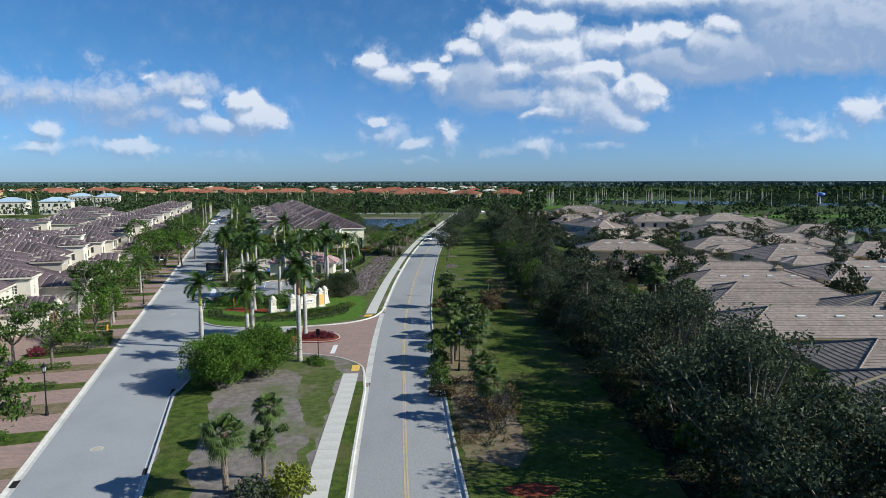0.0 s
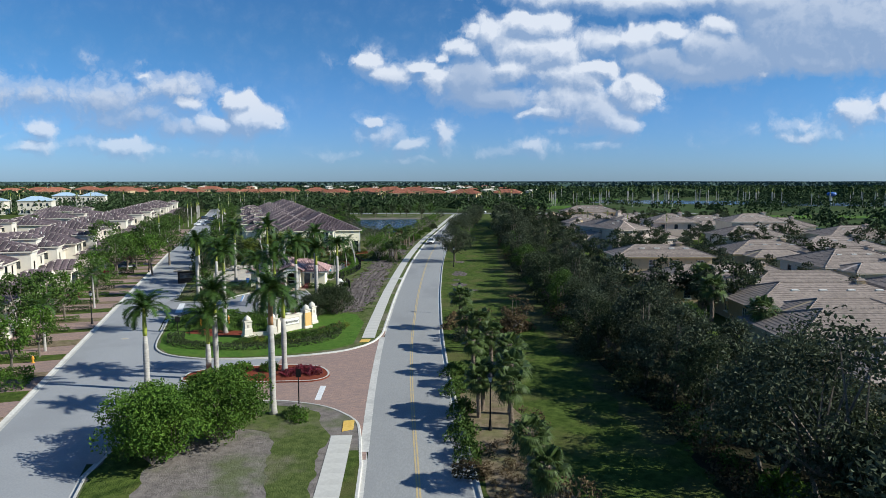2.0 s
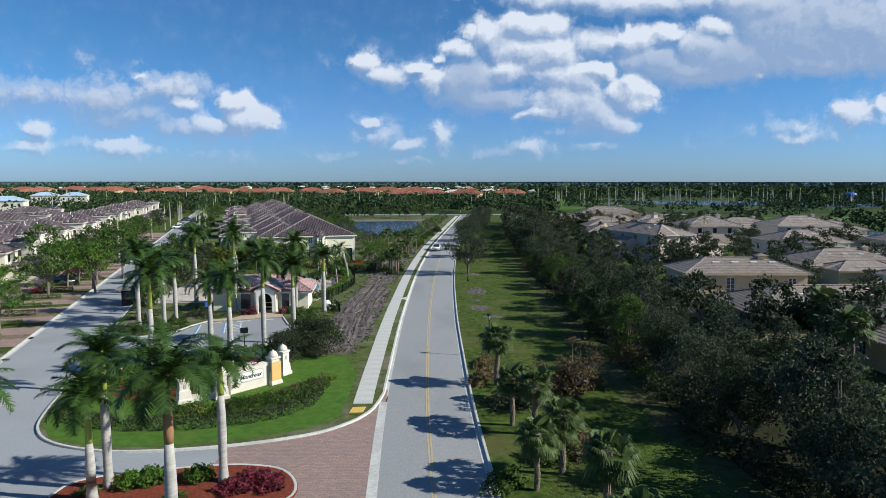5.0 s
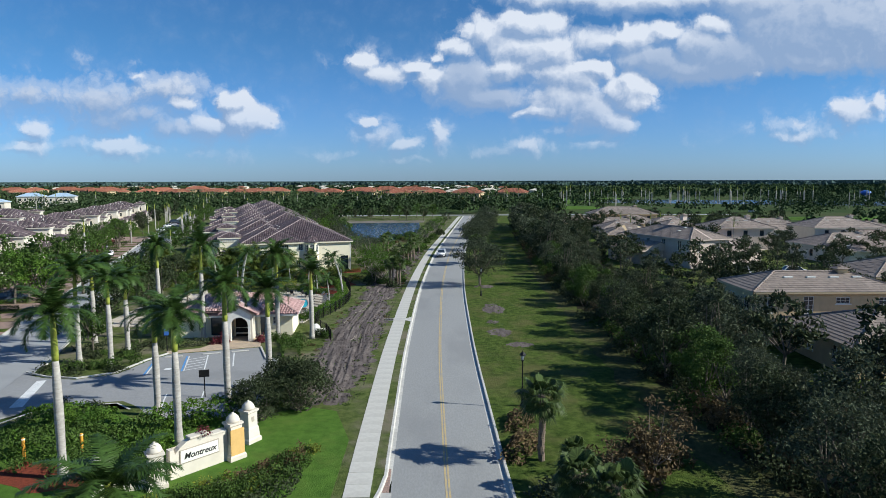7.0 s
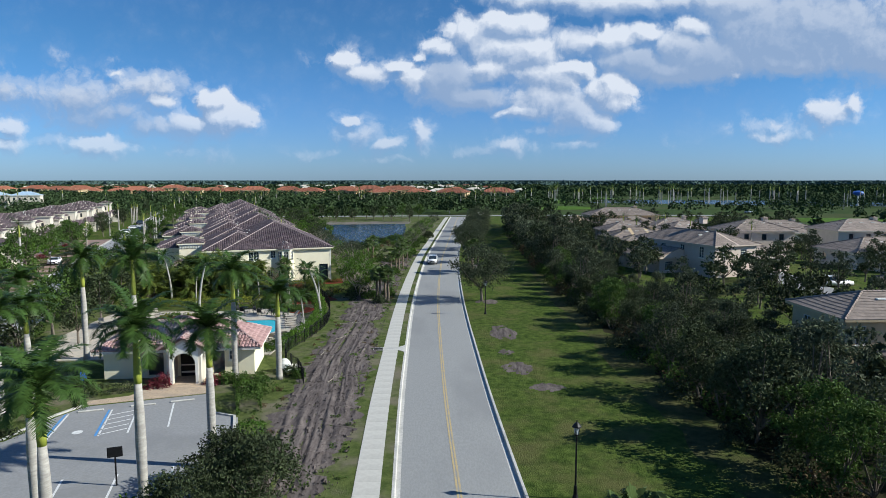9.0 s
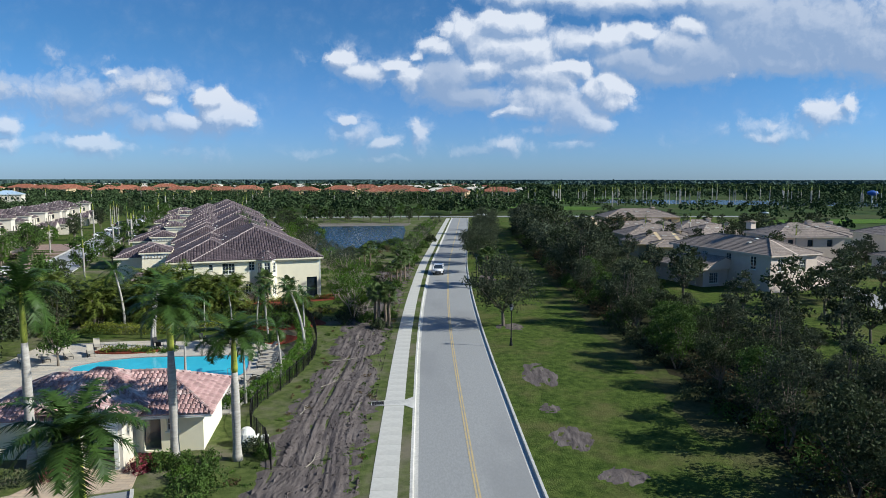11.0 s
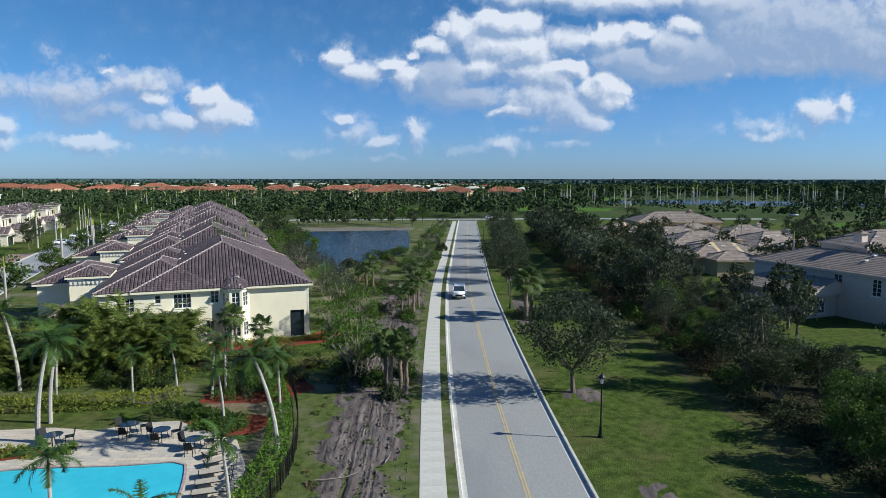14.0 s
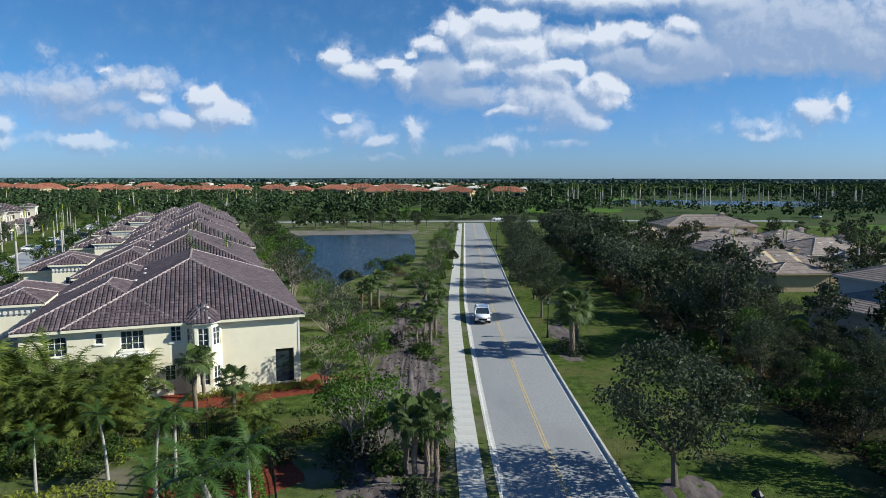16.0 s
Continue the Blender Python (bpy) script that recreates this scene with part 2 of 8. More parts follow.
M["paver_tan"] = mat("tan pavers", (0.50, 0.40, 0.30), (0.42, 0.33, 0.25), 5.0, 0.85, 0.006, 9.0)
M["yellow"] = mat("yellow road paint", (0.52, 0.38, 0.17), (0.42, 0.33, 0.20), 6.0, 0.8, stain=(0.32, 0.29, 0.24), stain_scale=1.2, stain_amount=0.8)
M["white_paint"] = mat("white road paint", (0.72, 0.72, 0.72), (0.55, 0.55, 0.55), 5.0, 0.8)
M["blue_paint"] = mat("blue road paint", (0.10, 0.30, 0.60), (0.08, 0.22, 0.46), 5.0, 0.8)
M["pad"] = mat("yellow ramp pad", (0.70, 0.46, 0.12), (0.58, 0.36, 0.08), 5.0, 0.8)
M["ground"] = mat("open ground", (0.055, 0.085, 0.028), (0.035, 0.06, 0.02), 0.35, 0.95, 0.05, 0.8, (0.08, 0.075, 0.04), 0.02, 0.6, spec=0.04)
M["lawn"] = mat("lawn", (0.090, 0.126, 0.028), (0.032, 0.056, 0.012), 1.4, 0.95, 0.10, 9.0, (0.115, 0.108, 0.044), 0.19, 0.75, spec=0.04)
M["lawn_thin"] = mat("thin brownish grass", (0.100, 0.098, 0.042), (0.052, 0.055, 0.024), 1.6, 0.95, 0.07, 10.0, (0.055, 0.085, 0.018), 0.25, 0.7, spec=0.04)
M["lawn_fresh"] = mat("fresh lawn", (0.085, 0.165, 0.028), (0.055, 0.115, 0.020), 1.3, 0.95, 0.05, 18.0, (0.115, 0.155, 0.036), 0.3, 0.5, spec=0.04)
M["lawn_dry"] = mat("worn lawn", (0.105, 0.130, 0.040), (0.055, 0.078, 0.022), 1.6, 0.95, 0.07, 9.0, (0.20, 0.165, 0.130), 0.24, 0.75, spec=0.05)
M["dirt"] = mat("bare grey soil", (0.165, 0.138, 0.128), (0.080, 0.066, 0.063), 2.4, 0.95, 0.04, 8.0, (0.080, 0.067, 0.066), 0.7, 0.7, stretch=(1, 0.22, 1), spec=0.06)
M["sand"] = mat("sandy soil", (0.230, 0.200, 0.180), (0.140, 0.120, 0.110), 1.6, 0.95, 0.08, 5.0, (0.095, 0.120, 0.042), 0.24, 0.75, spec=0.06)
M["mulch"] = mat("red mulch", (0.24, 0.06, 0.035), (0.13, 0.035, 0.022), 6.0, 0.95, 0.05, 16.0, spec=0.06)
M["mulch_brown"] = mat("brown mulch", (0.24, 0.185, 0.125), (0.13, 0.10, 0.065), 2.0, 0.95, 0.07, 9.0, (0.13, 0.14, 0.05), 0.35, 0.6, spec=0.06)
M["stucco"] = mat("cream stucco", (0.86, 0.79, 0.60), (0.82, 0.75, 0.56), 1.2, 0.9, 0.004, 40.0, (0.74, 0.67, 0.52), 0.25, 0.5)
M["stucco_pale"] = mat("pale stucco", (0.66, 0.60, 0.51), (0.60, 0.545, 0.46), 1.2, 0.9, 0.004, 40.0, (0.56, 0.50, 0.42), 0.3, 0.5)
M["stucco_grey"] = mat("taupe stucco", (0.42, 0.37, 0.30), (0.37, 0.325, 0.265), 1.2, 0.9, 0.004, 40.0)
M["stucco_tan"] = mat("tan stucco", (0.60, 0.46, 0.28), (0.54, 0.41, 0.25), 1.2, 0.9, 0.004, 40.0, (0.47, 0.36, 0.23), 0.3, 0.5)
M["stucco_pink"] = mat("pinkish stucco", (0.66, 0.54, 0.46), (0.60, 0.49, 0.42), 1.2, 0.9, 0.004, 40.0)
M["stucco_gold"] = mat("golden stucco", (0.66, 0.42, 0.16), (0.58, 0.36, 0.13), 1.6, 0.9, 0.004, 40.0)
M["trim"] = mat("white trim", (0.80, 0.78, 0.72), (0.72, 0.70, 0.64), 3.0, 0.7)
M["tile_purple"] = mat("weathered plum roof tile", (0.135, 0.098, 0.104), (0.078, 0.056, 0.061), 2.6, 0.75, 0.01, 9.0, (0.060, 0.046, 0.052), 0.35, 0.6, vary=0.12, island=0.6)
M["tile_pink"] = mat("pink clay roof tile", (0.47, 0.31, 0.29), (0.29, 0.165, 0.16), 3.0, 0.7, 0.01, 9.0, (0.64, 0.54, 0.51), 0.8, 0.75, vary=0.45, island=0.6)
M["tile_tan"] = mat("taupe roof tile", (0.285, 0.230, 0.196), (0.215, 0.172, 0.148), 3.0, 0.85, 0.01, 9.0, (0.18, 0.145, 0.128), 0.3, 0.5, vary=0.2, island=0.3)
M["tile_red"] = mat("orange red roof tile", (0.34, 0.125, 0.072), (0.24, 0.085, 0.052), 0.8, 0.85, vary=0.45, island=0.3)
M["ridge"] = mat("mortared ridge tile", (0.40, 0.33, 0.31), (0.26, 0.205, 0.20), 2.0, 0.85, 0.01, 8.0, vary=0.1)
M["metal_roof"] = mat("pale blue metal roof", (0.42, 0.55, 0.66), (0.36, 0.48, 0.60), 0.8, 0.45, vary=0.2)
M["glass"] = mat("window glass", (0.03, 0.045, 0.06), (0.02, 0.03, 0.04), 0.8, 0.06, spec=0.9)
# near-black colour stands in for the shade inside openings
M["dark"] = mat("interior shade black", (0.025, 0.022, 0.02), (0.015, 0.013, 0.012), 2.0, 0.9)
M["door_wood"] = mat("brown door", (0.16, 0.085, 0.05), (0.11, 0.06, 0.035), 3.0, 0.6)
M["garage"] = mat("brown garage door", (0.24, 0.14, 0.09), (0.19, 0.11, 0.075), 3.0, 0.7)
M["black_metal"] = mat("black metal", (0.018, 0.018, 0.02), (0.012, 0.012, 0.013), 8.0, 0.45, metal=0.3)
M["lamp_glass"] = mat("lantern glass", (0.55, 0.57, 0.56), (0.45, 0.47, 0.46), 8.0, 0.25, spec=0.6)
M["bark_palm"] = mat("grey palm trunk", (0.46, 0.43, 0.39), (0.32, 0.295, 0.265), 2.5, 0.9, 0.02, 6.0, (0.27, 0.25, 0.23), 0.8, 0.5, stretch=(1, 1, 4))
M["bark_sabal"] = mat("brown palm trunk", (0.26, 0.20, 0.15), (0.15, 0.115, 0.09), 5.0, 0.95, 0.04, 8.0, stretch=(1, 1, 3))
M["bark"] = mat("tree bark", (0.21, 0.175, 0.14), (0.12, 0.10, 0.08), 6.0, 0.95, 0.03, 10.0, stretch=(1, 1, 0.4))
M["shaft"] = mat("green crownshaft", (0.34, 0.36, 0.06), (0.22, 0.27, 0.045), 2.0, 0.45, stretch=(3, 3, 0.5))
M["husk"] = mat("dry palm sheath", (0.36, 0.19, 0.09), (0.24, 0.12, 0.06), 4.0, 0.85, stretch=(3, 3, 0.5))
M["frond"] = mat("palm frond", (0.058, 0.110, 0.024), (0.034, 0.068, 0.015), 1.0, 0.45, vary=0.25, island=0.5, leaf=0.2, spec=0.18)
M["frond_sabal"] = mat("fan palm leaf", (0.088, 0.128, 0.038), (0.052, 0.082, 0.024), 1.0, 0.5, vary=0.25, island=0.6, leaf=0.22, spec=0.15)
M["frond_areca"] = mat("yellow green frond", (0.150, 0.180, 0.036), (0.060, 0.095, 0.020), 0.8, 0.5, vary=0.3, island=0.8, leaf=0.25, spec=0.15)
M["leaf_dark"] = mat("dark leaf", (0.064, 0.082, 0.038), (0.032, 0.045, 0.021), 0.6, 0.65, vary=0.4, island=0.8, leaf=0.2, spec=0.12)
M["leaf_grey"] = mat("grey green leaf", (0.086, 0.103, 0.058), (0.046, 0.060, 0.036), 0.6, 0.65, vary=0.35, island=0.8, leaf=0.2, spec=0.12)
M["leaf_mid"] = mat("mid green leaf", (0.084, 0.140, 0.030), (0.046, 0.088, 0.019), 0.6, 0.65, vary=0.3, island=0.7, leaf=0.25, spec=0.14)
M["leaf_bright"] = mat("bright green leaf", (0.110, 0.195, 0.028), (0.052, 0.112, 0.017), 0.6, 0.65, vary=0.25, island=0.7, leaf=0.28, spec=0.14)
M["leaf_yellow"] = mat("yellow green leaf", (0.24, 0.26, 0.04), (0.14, 0.17, 0.03), 0.6, 0.65, vary=0.25, island=0.6, leaf=0.3, spec=0.14)
M["leaf_red"] = mat("crimson leaf", (0.22, 0.03, 0.045), (0.10, 0.02, 0.03), 0.8, 0.5, vary=0.25, island=0.7, leaf=0.2)
M["leaf_brown"] = mat("dry brown leaf", (0.16, 0.11, 0.06), (0.09, 0.07, 0.035), 0.8, 0.7, vary=0.25, island=0.6, leaf=0.15, spec=0.1)
# near-black brown: the tree belt's deep shade put into the ground colour
M["litter"] = mat("ground with belt shade in colour", (0.038, 0.034, 0.020), (0.020, 0.020, 0.012), 1.5, 0.95, 0.05, 8.0, (0.030, 0.042, 0.014), 0.3, 0.7, spec=0.04)
M["twig"] = mat("bare twig", (0.33, 0.29, 0.24), (0.22, 0.19, 0.16), 5.0, 0.9)
M["pool_tile"] = mat("pool lining", (0.14, 0.66, 0.78), (0.12, 0.62, 0.76), 0.8, 0.4)
M["pool_water"] = mat("pool water", (0.045, 0.50, 0.62), (0.035, 0.44, 0.57), 0.5, 0.06, 0.012, 3.0, spec=0.35)
M["pond"] = mat("pond water", (0.012, 0.024, 0.032), (0.010, 0.020, 0.026), 0.05, 0.10, 0.16, 1.3, spec=0.5)
M["car_white"] = mat("white car paint", (0.80, 0.80, 0.81), (0.77, 0.77, 0.78), 1.0, 0.22, spec=0.6)
M["car_dark"] = mat("dark car paint", (0.03, 0.04, 0.055), (0.025, 0.03, 0.045), 1.0, 0.22, spec=0.6)
M["rubber"] = mat("black rubber", (0.02, 0.02, 0.02), (0.015, 0.015, 0.015), 8.0, 0.8)
M["chrome"] = mat("bright metal", (0.6, 0.6, 0.62), (0.55, 0.55, 0.57), 4.0, 0.25, metal=0.9)
M["red_lamp"] = mat("red tail lamp", (0.45, 0.02, 0.02), (0.35, 0.015, 0.015), 4.0, 0.2)
M["orange"] = mat("orange paint", (0.75, 0.36, 0.05), (0.66, 0.30, 0.04), 3.0, 0.5)
M["blue_sign"] = mat("blue sign", (0.05, 0.16, 0.50), (0.04, 0.13, 0.42), 3.0, 0.5)
M["black_ink"] = mat("black lettering", (0.02, 0.02, 0.02), (0.015, 0.015, 0.015), 5.0, 0.6)
# paler and bluer than near foliage: distance haze put into the colour
M["far_wood_haze"] = mat("haze-tinted distant woods", (0.075, 0.115, 0.105), (0.050, 0.085, 0.080), 0.01, 0.95, spec=0.04)
M["far_leaf"] = mat("far foliage", (0.050, 0.078, 0.034), (0.034, 0.055, 0.024), 0.05, 0.9, island=0.7, spec=0.04)


def paver_joints(m, w_, h_):
    """Brick joints for small pavers."""
    w = Net(m.node_tree)
    b = m.node_tree.nodes["Principled BSDF"]
    old = b.inputs["Base Color"].links[0].from_socket
    t = w.node("ShaderNodeTexBrick")
    w.put(t.inputs["Vector"], w.node("ShaderNodeTexCoord").outputs["Object"])
    for k, v in (("Scale", 1.0), ("Mortar Size", 0.012), ("Brick Width", w_), ("Row Height", h_)):
        w.put(t.inputs[k], v)
    w.put(t.inputs["Color1"], (1.12, 1.06, 1.0))
    w.put(t.inputs["Color2"], (0.86, 0.86, 0.88))
    w.put(t.inputs["Mortar"], (0.62, 0.62, 0.62))
    w.put(b.inputs["Base Color"], w.mix(1.0, old, t.outputs[0], "MULTIPLY"))


paver_joints(M["paver"], 0.42, 0.21)
paver_joints(M["paver_tan"], 0.6, 0.3)
paver_joints(M["deck"], 0.8, 0.4)


# ---------------------------------------------------------------- helpers
def mesh_of(name, verts, faces, material, smooth=False):
    me = bpy.data.meshes.new(name)
    me.from_pydata([tuple(v) for v in verts], [], faces)
    me.materials.append(material)
    if smooth:
        me.shade_smooth()
    return me


def bm_mesh(name, bm, material, smooth=False):
    me = bpy.data.meshes.new(name)
    bmesh.ops.recalc_face_normals(bm, faces=bm.faces)
    bm.to_mesh(me)
    bm.free()
    me.materials.append(material)
    if smooth:
        me.shade_smooth()
    return me


def thing(name, label, category, m=None, group="", kind=""):
    ob = new(name)
    ob.empty_display_size = 0.2
    if m is not None:
        ob.matrix_world = m
    return tagged(ob, label, category, group, kind)


def part(name, bm, material, parent, label="", kind="", smooth=False):
    me = bm if isinstance(bm, bpy.types.Mesh) else bm_mesh(name, bm, material, smooth)
    ob = new(name, me)
    ob.parent = parent
    return tagged(ob, label, kind=kind)


def single(name, bm, material, label, category, group="", kind="", smooth=False, m=None):
    me = bm if isinstance(bm, bpy.types.Mesh) else bm_mesh(name, bm, material, smooth)
    ob = new(name, me)
    if m is not None:
        ob.matrix_world = m
    return tagged(ob, label, category, group, kind)


def box(bm, x0, x1, y0, y1, z0, z1, bevel=0.0):
    r = bmesh.ops.create_cube(bm, size=1.0, matrix=Matrix.LocRotScale(((x0 + x1) / 2, (y0 + y1) / 2, (z0 + z1) / 2), None, (x1 - x0, y1 - y0, z1 - z0)))
    if bevel:
        bmesh.ops.bevel(bm, geom=list({e for v in r["verts"] for e in v.link_edges}), offset=bevel, segments=1, affect="EDGES")
    return bm


def boxes(*rows, bevel=0.0):
    bm = bmesh.new()
    for r in rows:
        box(bm, *r, bevel=bevel)
    return bm


def rod(bm, a, b, r0, r1=None, n=8):
    a, b = Vector(a), Vector(b)
    d = b - a
    m = Matrix.Translation((a + b) / 2) @ d.to_track_quat("Z", "Y").to_matrix().to_4x4()
    bmesh.ops.create_cone(bm, cap_ends=True, segments=n, radius1=r0, radius2=r0 if r1 is None else r1, depth=d.length, matrix=m)
    return bm


def spin(bm, rings, n=16, at=(0, 0, 0)):
    """A turned shape from (radius, height) rings."""
    loops = [[bm.verts.new((at[0] + r * math.cos(2 * math.pi * k / n), at[1] + r * math.sin(2 * math.pi * k / n), at[2] + z)) for k in range(n)] for r, z in rings]
    for a, b in zip(loops, loops[1:]):
        for k in range(n):
            bm.faces.new((a[k], a[(k + 1) % n], b[(k + 1) % n], b[k]))
    bm.faces.new(loops[-1])
    bm.faces.new(loops[0][::-1])
    return bm


def curve_points(points, step=2.0):
    """Catmull-Rom through plan points."""
    p = [Vector(q) for q in points]
    p = [2 * p[0] - p[1]] + p + [2 * p[-1] - p[-2]]
    out = []
    for a, b, c, d in zip(p, p[1:], p[2:], p[3:]):
        n = max(1, round((c - b).length / step))
        for k in range(n):
            t = k / n
            out.append(0.5 * ((2 * b) + (c - a) * t + (2 * a - 5 * b + 4 * c - d) * t * t + (3 * b - a - 3 * c + d) * t ** 3))
    return out + [p[-2]]


def offset_line(line, off):
    """A plan line moved to its right."""
    out = []
    for k, p in enumerate(line):
        d = (line[min(k + 1, len(line) - 1)] - line[max(k - 1, 0)]).normalized()
        o = off(k / (len(line) - 1)) if callable(off) else off
        out.append(Vector((p.x + d.y * o, p.y - d.x * o)))
    return out


def ribbon(left, right, z=0.0, zr=None):
    """A strip between two plan lines."""
    bm = bmesh.new()
    zr = z if zr is None else zr
    a = [bm.verts.new((p.x, p.y, z)) for p in left]
    b = [bm.verts.new((p.x, p.y, zr)) for p in right]
    for k in range(len(a) - 1):
        bm.faces.new((a[k], b[k], b[k + 1], a[k + 1]))
    return bm


def profile_strip(line, profile):
    """Sweeps (offset to the right, height) along a plan line."""
    bm = bmesh.new()
    rows = []
    for o, z in profile:
        rows.append([bm.verts.new((p.x, p.y, z)) for p in offset_line(line, o)])
    for a, b in zip(rows, rows[1:]):
        for k in range(len(a) - 1):
            bm.faces.new((a[k], b[k], b[k + 1], a[k + 1]))
    return bm


def slab(points, z0, z1):
    """A flat plate with upright sides from a plan outline."""
    bm = bmesh.new()
    top = [bm.verts.new((x, y, z1)) for x, y in points]
    low = [bm.verts.new((x, y, z0)) for x, y in points]
    f = bm.faces.new(top)
    for k in range(len(top)):
        bm.faces.new((top[k - 1], top[k], low[k], low[k - 1]))
    bm.normal_update()
    bmesh.ops.triangulate(bm, faces=[f])
    return bm


def ragged(points, amp=0.35, step=0.6, seed=1):
    """A closed plan outline with an uneven natural edge."""
    out = []
    n = len(points)
    for k in range(n):
        a, b = Vector(points[k][:2]), Vector(points[(k + 1) % n][:2])
        m = max(1, round((b - a).length / step))
        for j in range(m):
            q = a.lerp(b, j / m)
            w = noise.noise_vector((q.x * 0.55, q.y * 0.55, seed)) * amp + noise.noise_vector((q.x * 1.9, q.y * 1.9, seed)) * amp * 0.45
            out.append((q.x + w.x, q.y + w.y))
    return out


def blob_outline(cx, cy, rx, ry, n=20, rough=0.15, seed=0, turn=0.0):
    r = random.Random(seed)
    ph = [r.uniform(0, 6.28) for _ in range(3)]
    out = []
    for k in range(n):
        a = 2 * math.pi * k / n
        q = 1 + rough * (math.sin(2 * a + ph[0]) * 0.5 + math.sin(3 * a + ph[1]) * 0.5 + math.sin(5 * a + ph[2]) * 0.35)
        x, y = rx * q * math.cos(a), ry * q * math.sin(a)
        out.append((cx + x * math.cos(turn) - y * math.sin(turn), cy + x * math.sin(turn) + y * math.cos(turn)))
    return out


# ---------------------------------------------------------------- ground and roads
ROAD = curve_points([(8.2, -90), (4.4, -45), (1.0, 0), (-2.4, 36.8), (-3.9, 57), (-5.0, 73), (-5.75, 89), (-6.05, 105), (-6.2, 120), (-6.12, 135), (-5.95, 150),
                     (-5.6, 165), (-4.85, 185), (-3.4, 213), (-1.2, 242), (1.1, 271), (4.2, 310), (6.6, 340), (9.2, 372)], 2.0)
ALONG, ACROSS = Vector((-0.3005, 0.9538)), Vector((0.9538, 0.3005))
HALF = 3.55


def st(s, off):
    """Plan place by the side street: s metres along it, off metres to its right."""
    return Vector((-22.5, 36.7)) + ALONG * s + ACROSS * off


def st_pose(s, off, z=0.0, turn=0.0):
    p = st(s, off)
    return pose(p.x, p.y, z, 0, 0, turn + math.degrees(math.atan2(ACROSS.y, ACROSS.x)))


def road_at(y, off=0.0):
    k = min(range(len(ROAD)), key=lambda i: abs(ROAD[i].y - y))
    p, d = ROAD[k], (ROAD[min(k + 1, len(ROAD) - 1)] - ROAD[max(k - 1, 0)]).normalized()
    q = p + d * ((y - p.y) / d.y)
    return Vector((q.x + d.y * off, q.y - d.x * off))


def plan(points):
    return [(p[0], p[1]) for p in points]


def setting(name, bm, material, label, category):
    return single(name, bm, material, label, category, kind="structure")


bm = bmesh.new()
bmesh.ops.create_grid(bm, x_segments=8, y_segments=8, size=4800, matrix=Matrix.Translation((0, 0, -0.08)))
setting("ground", bm, M["ground"], "flat open ground of grass and scrub reaching the horizon", "ground")

road = setting("road", profile_strip(ROAD, [(-3.2, 0.0), (0, 0.05), (3.2, 0.0)]), M["asphalt"], "worn pale grey two-lane asphalt road, gently curving", "road")
for o in (-0.09, 0.09):
    part("centre_line", profile_strip(ROAD, [(o - 0.055, 0.055), (o + 0.055, 0.055)]), M["yellow"], road, "faded yellow centre line")
setting("road_side", profile_strip([st(s, 0) for s in range(-110, 431, 10)], [(-3.6, 0.0), (0, 0.03), (3.6, 0.0)]), M["asphalt_side"],
        "smooth pale asphalt residential side street", "road")
setting("road_cross", profile_strip(curve_points([(-130, 372), (-60, 378), (-20, 381), (10, 382), (60, 384), (140, 380)], 6.0), [(-4, -0.02), (0, 0.02), (4, -0.02)]), M["asphalt"],
        "pale asphalt cross road at the end of the avenue", "road")

S_CORNER = [(-7.7, 61.5), (-8.3, 64.3), (-9.7, 66.3), (-11.4, 67.8), (-13.7, 68.8), (-16.5, 69.3), (-20.0, 68.4), (-23.2, 65.8), (-25.1, 61.5)]
N_CORNER = [(-38.6, 100.2), (-36.6, 94.0), (-34.8, 88.2), (-33.3, 84.9), (-31.0, 82.6), (-27.7, 81.3), (-24.1, 81.0), (-18.6, 81.9), (-13.6, 83.8), (-11.1, 86.0), (-9.75, 88.4), (-9.2, 91.0)]
left_edge = offset_line(ROAD, -3.15)
right_edge = offset_line(ROAD, 3.15)
K_SOUTH = [p for p in left_edge if p.y < 58] + curve_points(S_CORNER, 0.7) + [st(s, HALF) for s in range(18, -111, -4)]
K_NORTH = [Vector(p) for p in [(-29.4, 104.4), (-31.3, 105.9), (-34.6, 105.3), (-37.2, 103.6)]] + curve_points(N_CORNER, 0.8) + [p for p in left_edge if p.y > 92]
KERB = [(0.0, 0.0), (0.30, -0.005), (0.34, 0.13), (0.37, 0.145), (0.52, 0.145), (0.52, -0.05)]


def kerb(name, line, side=1, label="pale concrete kerb and gutter"):
    return setting(name, profile_strip(line, [(side * o, z) for o, z in KERB]), M["concrete"], label, "kerb")


kerb("kerb_south", K_SOUTH, -1)
kerb("kerb_north", K_NORTH, -1)
kerb("kerb_east", right_edge, 1)
K_WEST = [st(s, -HALF) for s in range(-110, 431, 5)]
setting("kerb_west", profile_strip(K_WEST, [(0, 0.0), (-0.3, -0.01), (-0.62, 0.09), (-0.66, -0.05)]), M["concrete"], "low rolled concrete kerb", "kerb")
K_MID = [st(s, HALF) for s in range(82, 431, 5)]
kerb("kerb_mid", K_MID, 1)
cross = [p for p in left_edge if 58 <= p.y <= 92]
setting("gutter", profile_strip(cross, [(0, 0.016), (-0.3, 0.012), (-0.62, 0.016)]), M["concrete"], "concrete valley gutter across the brick entrance", "gutter")


def within_kerb(line, side, off=0.48):
    return offset_line(line, side * off)


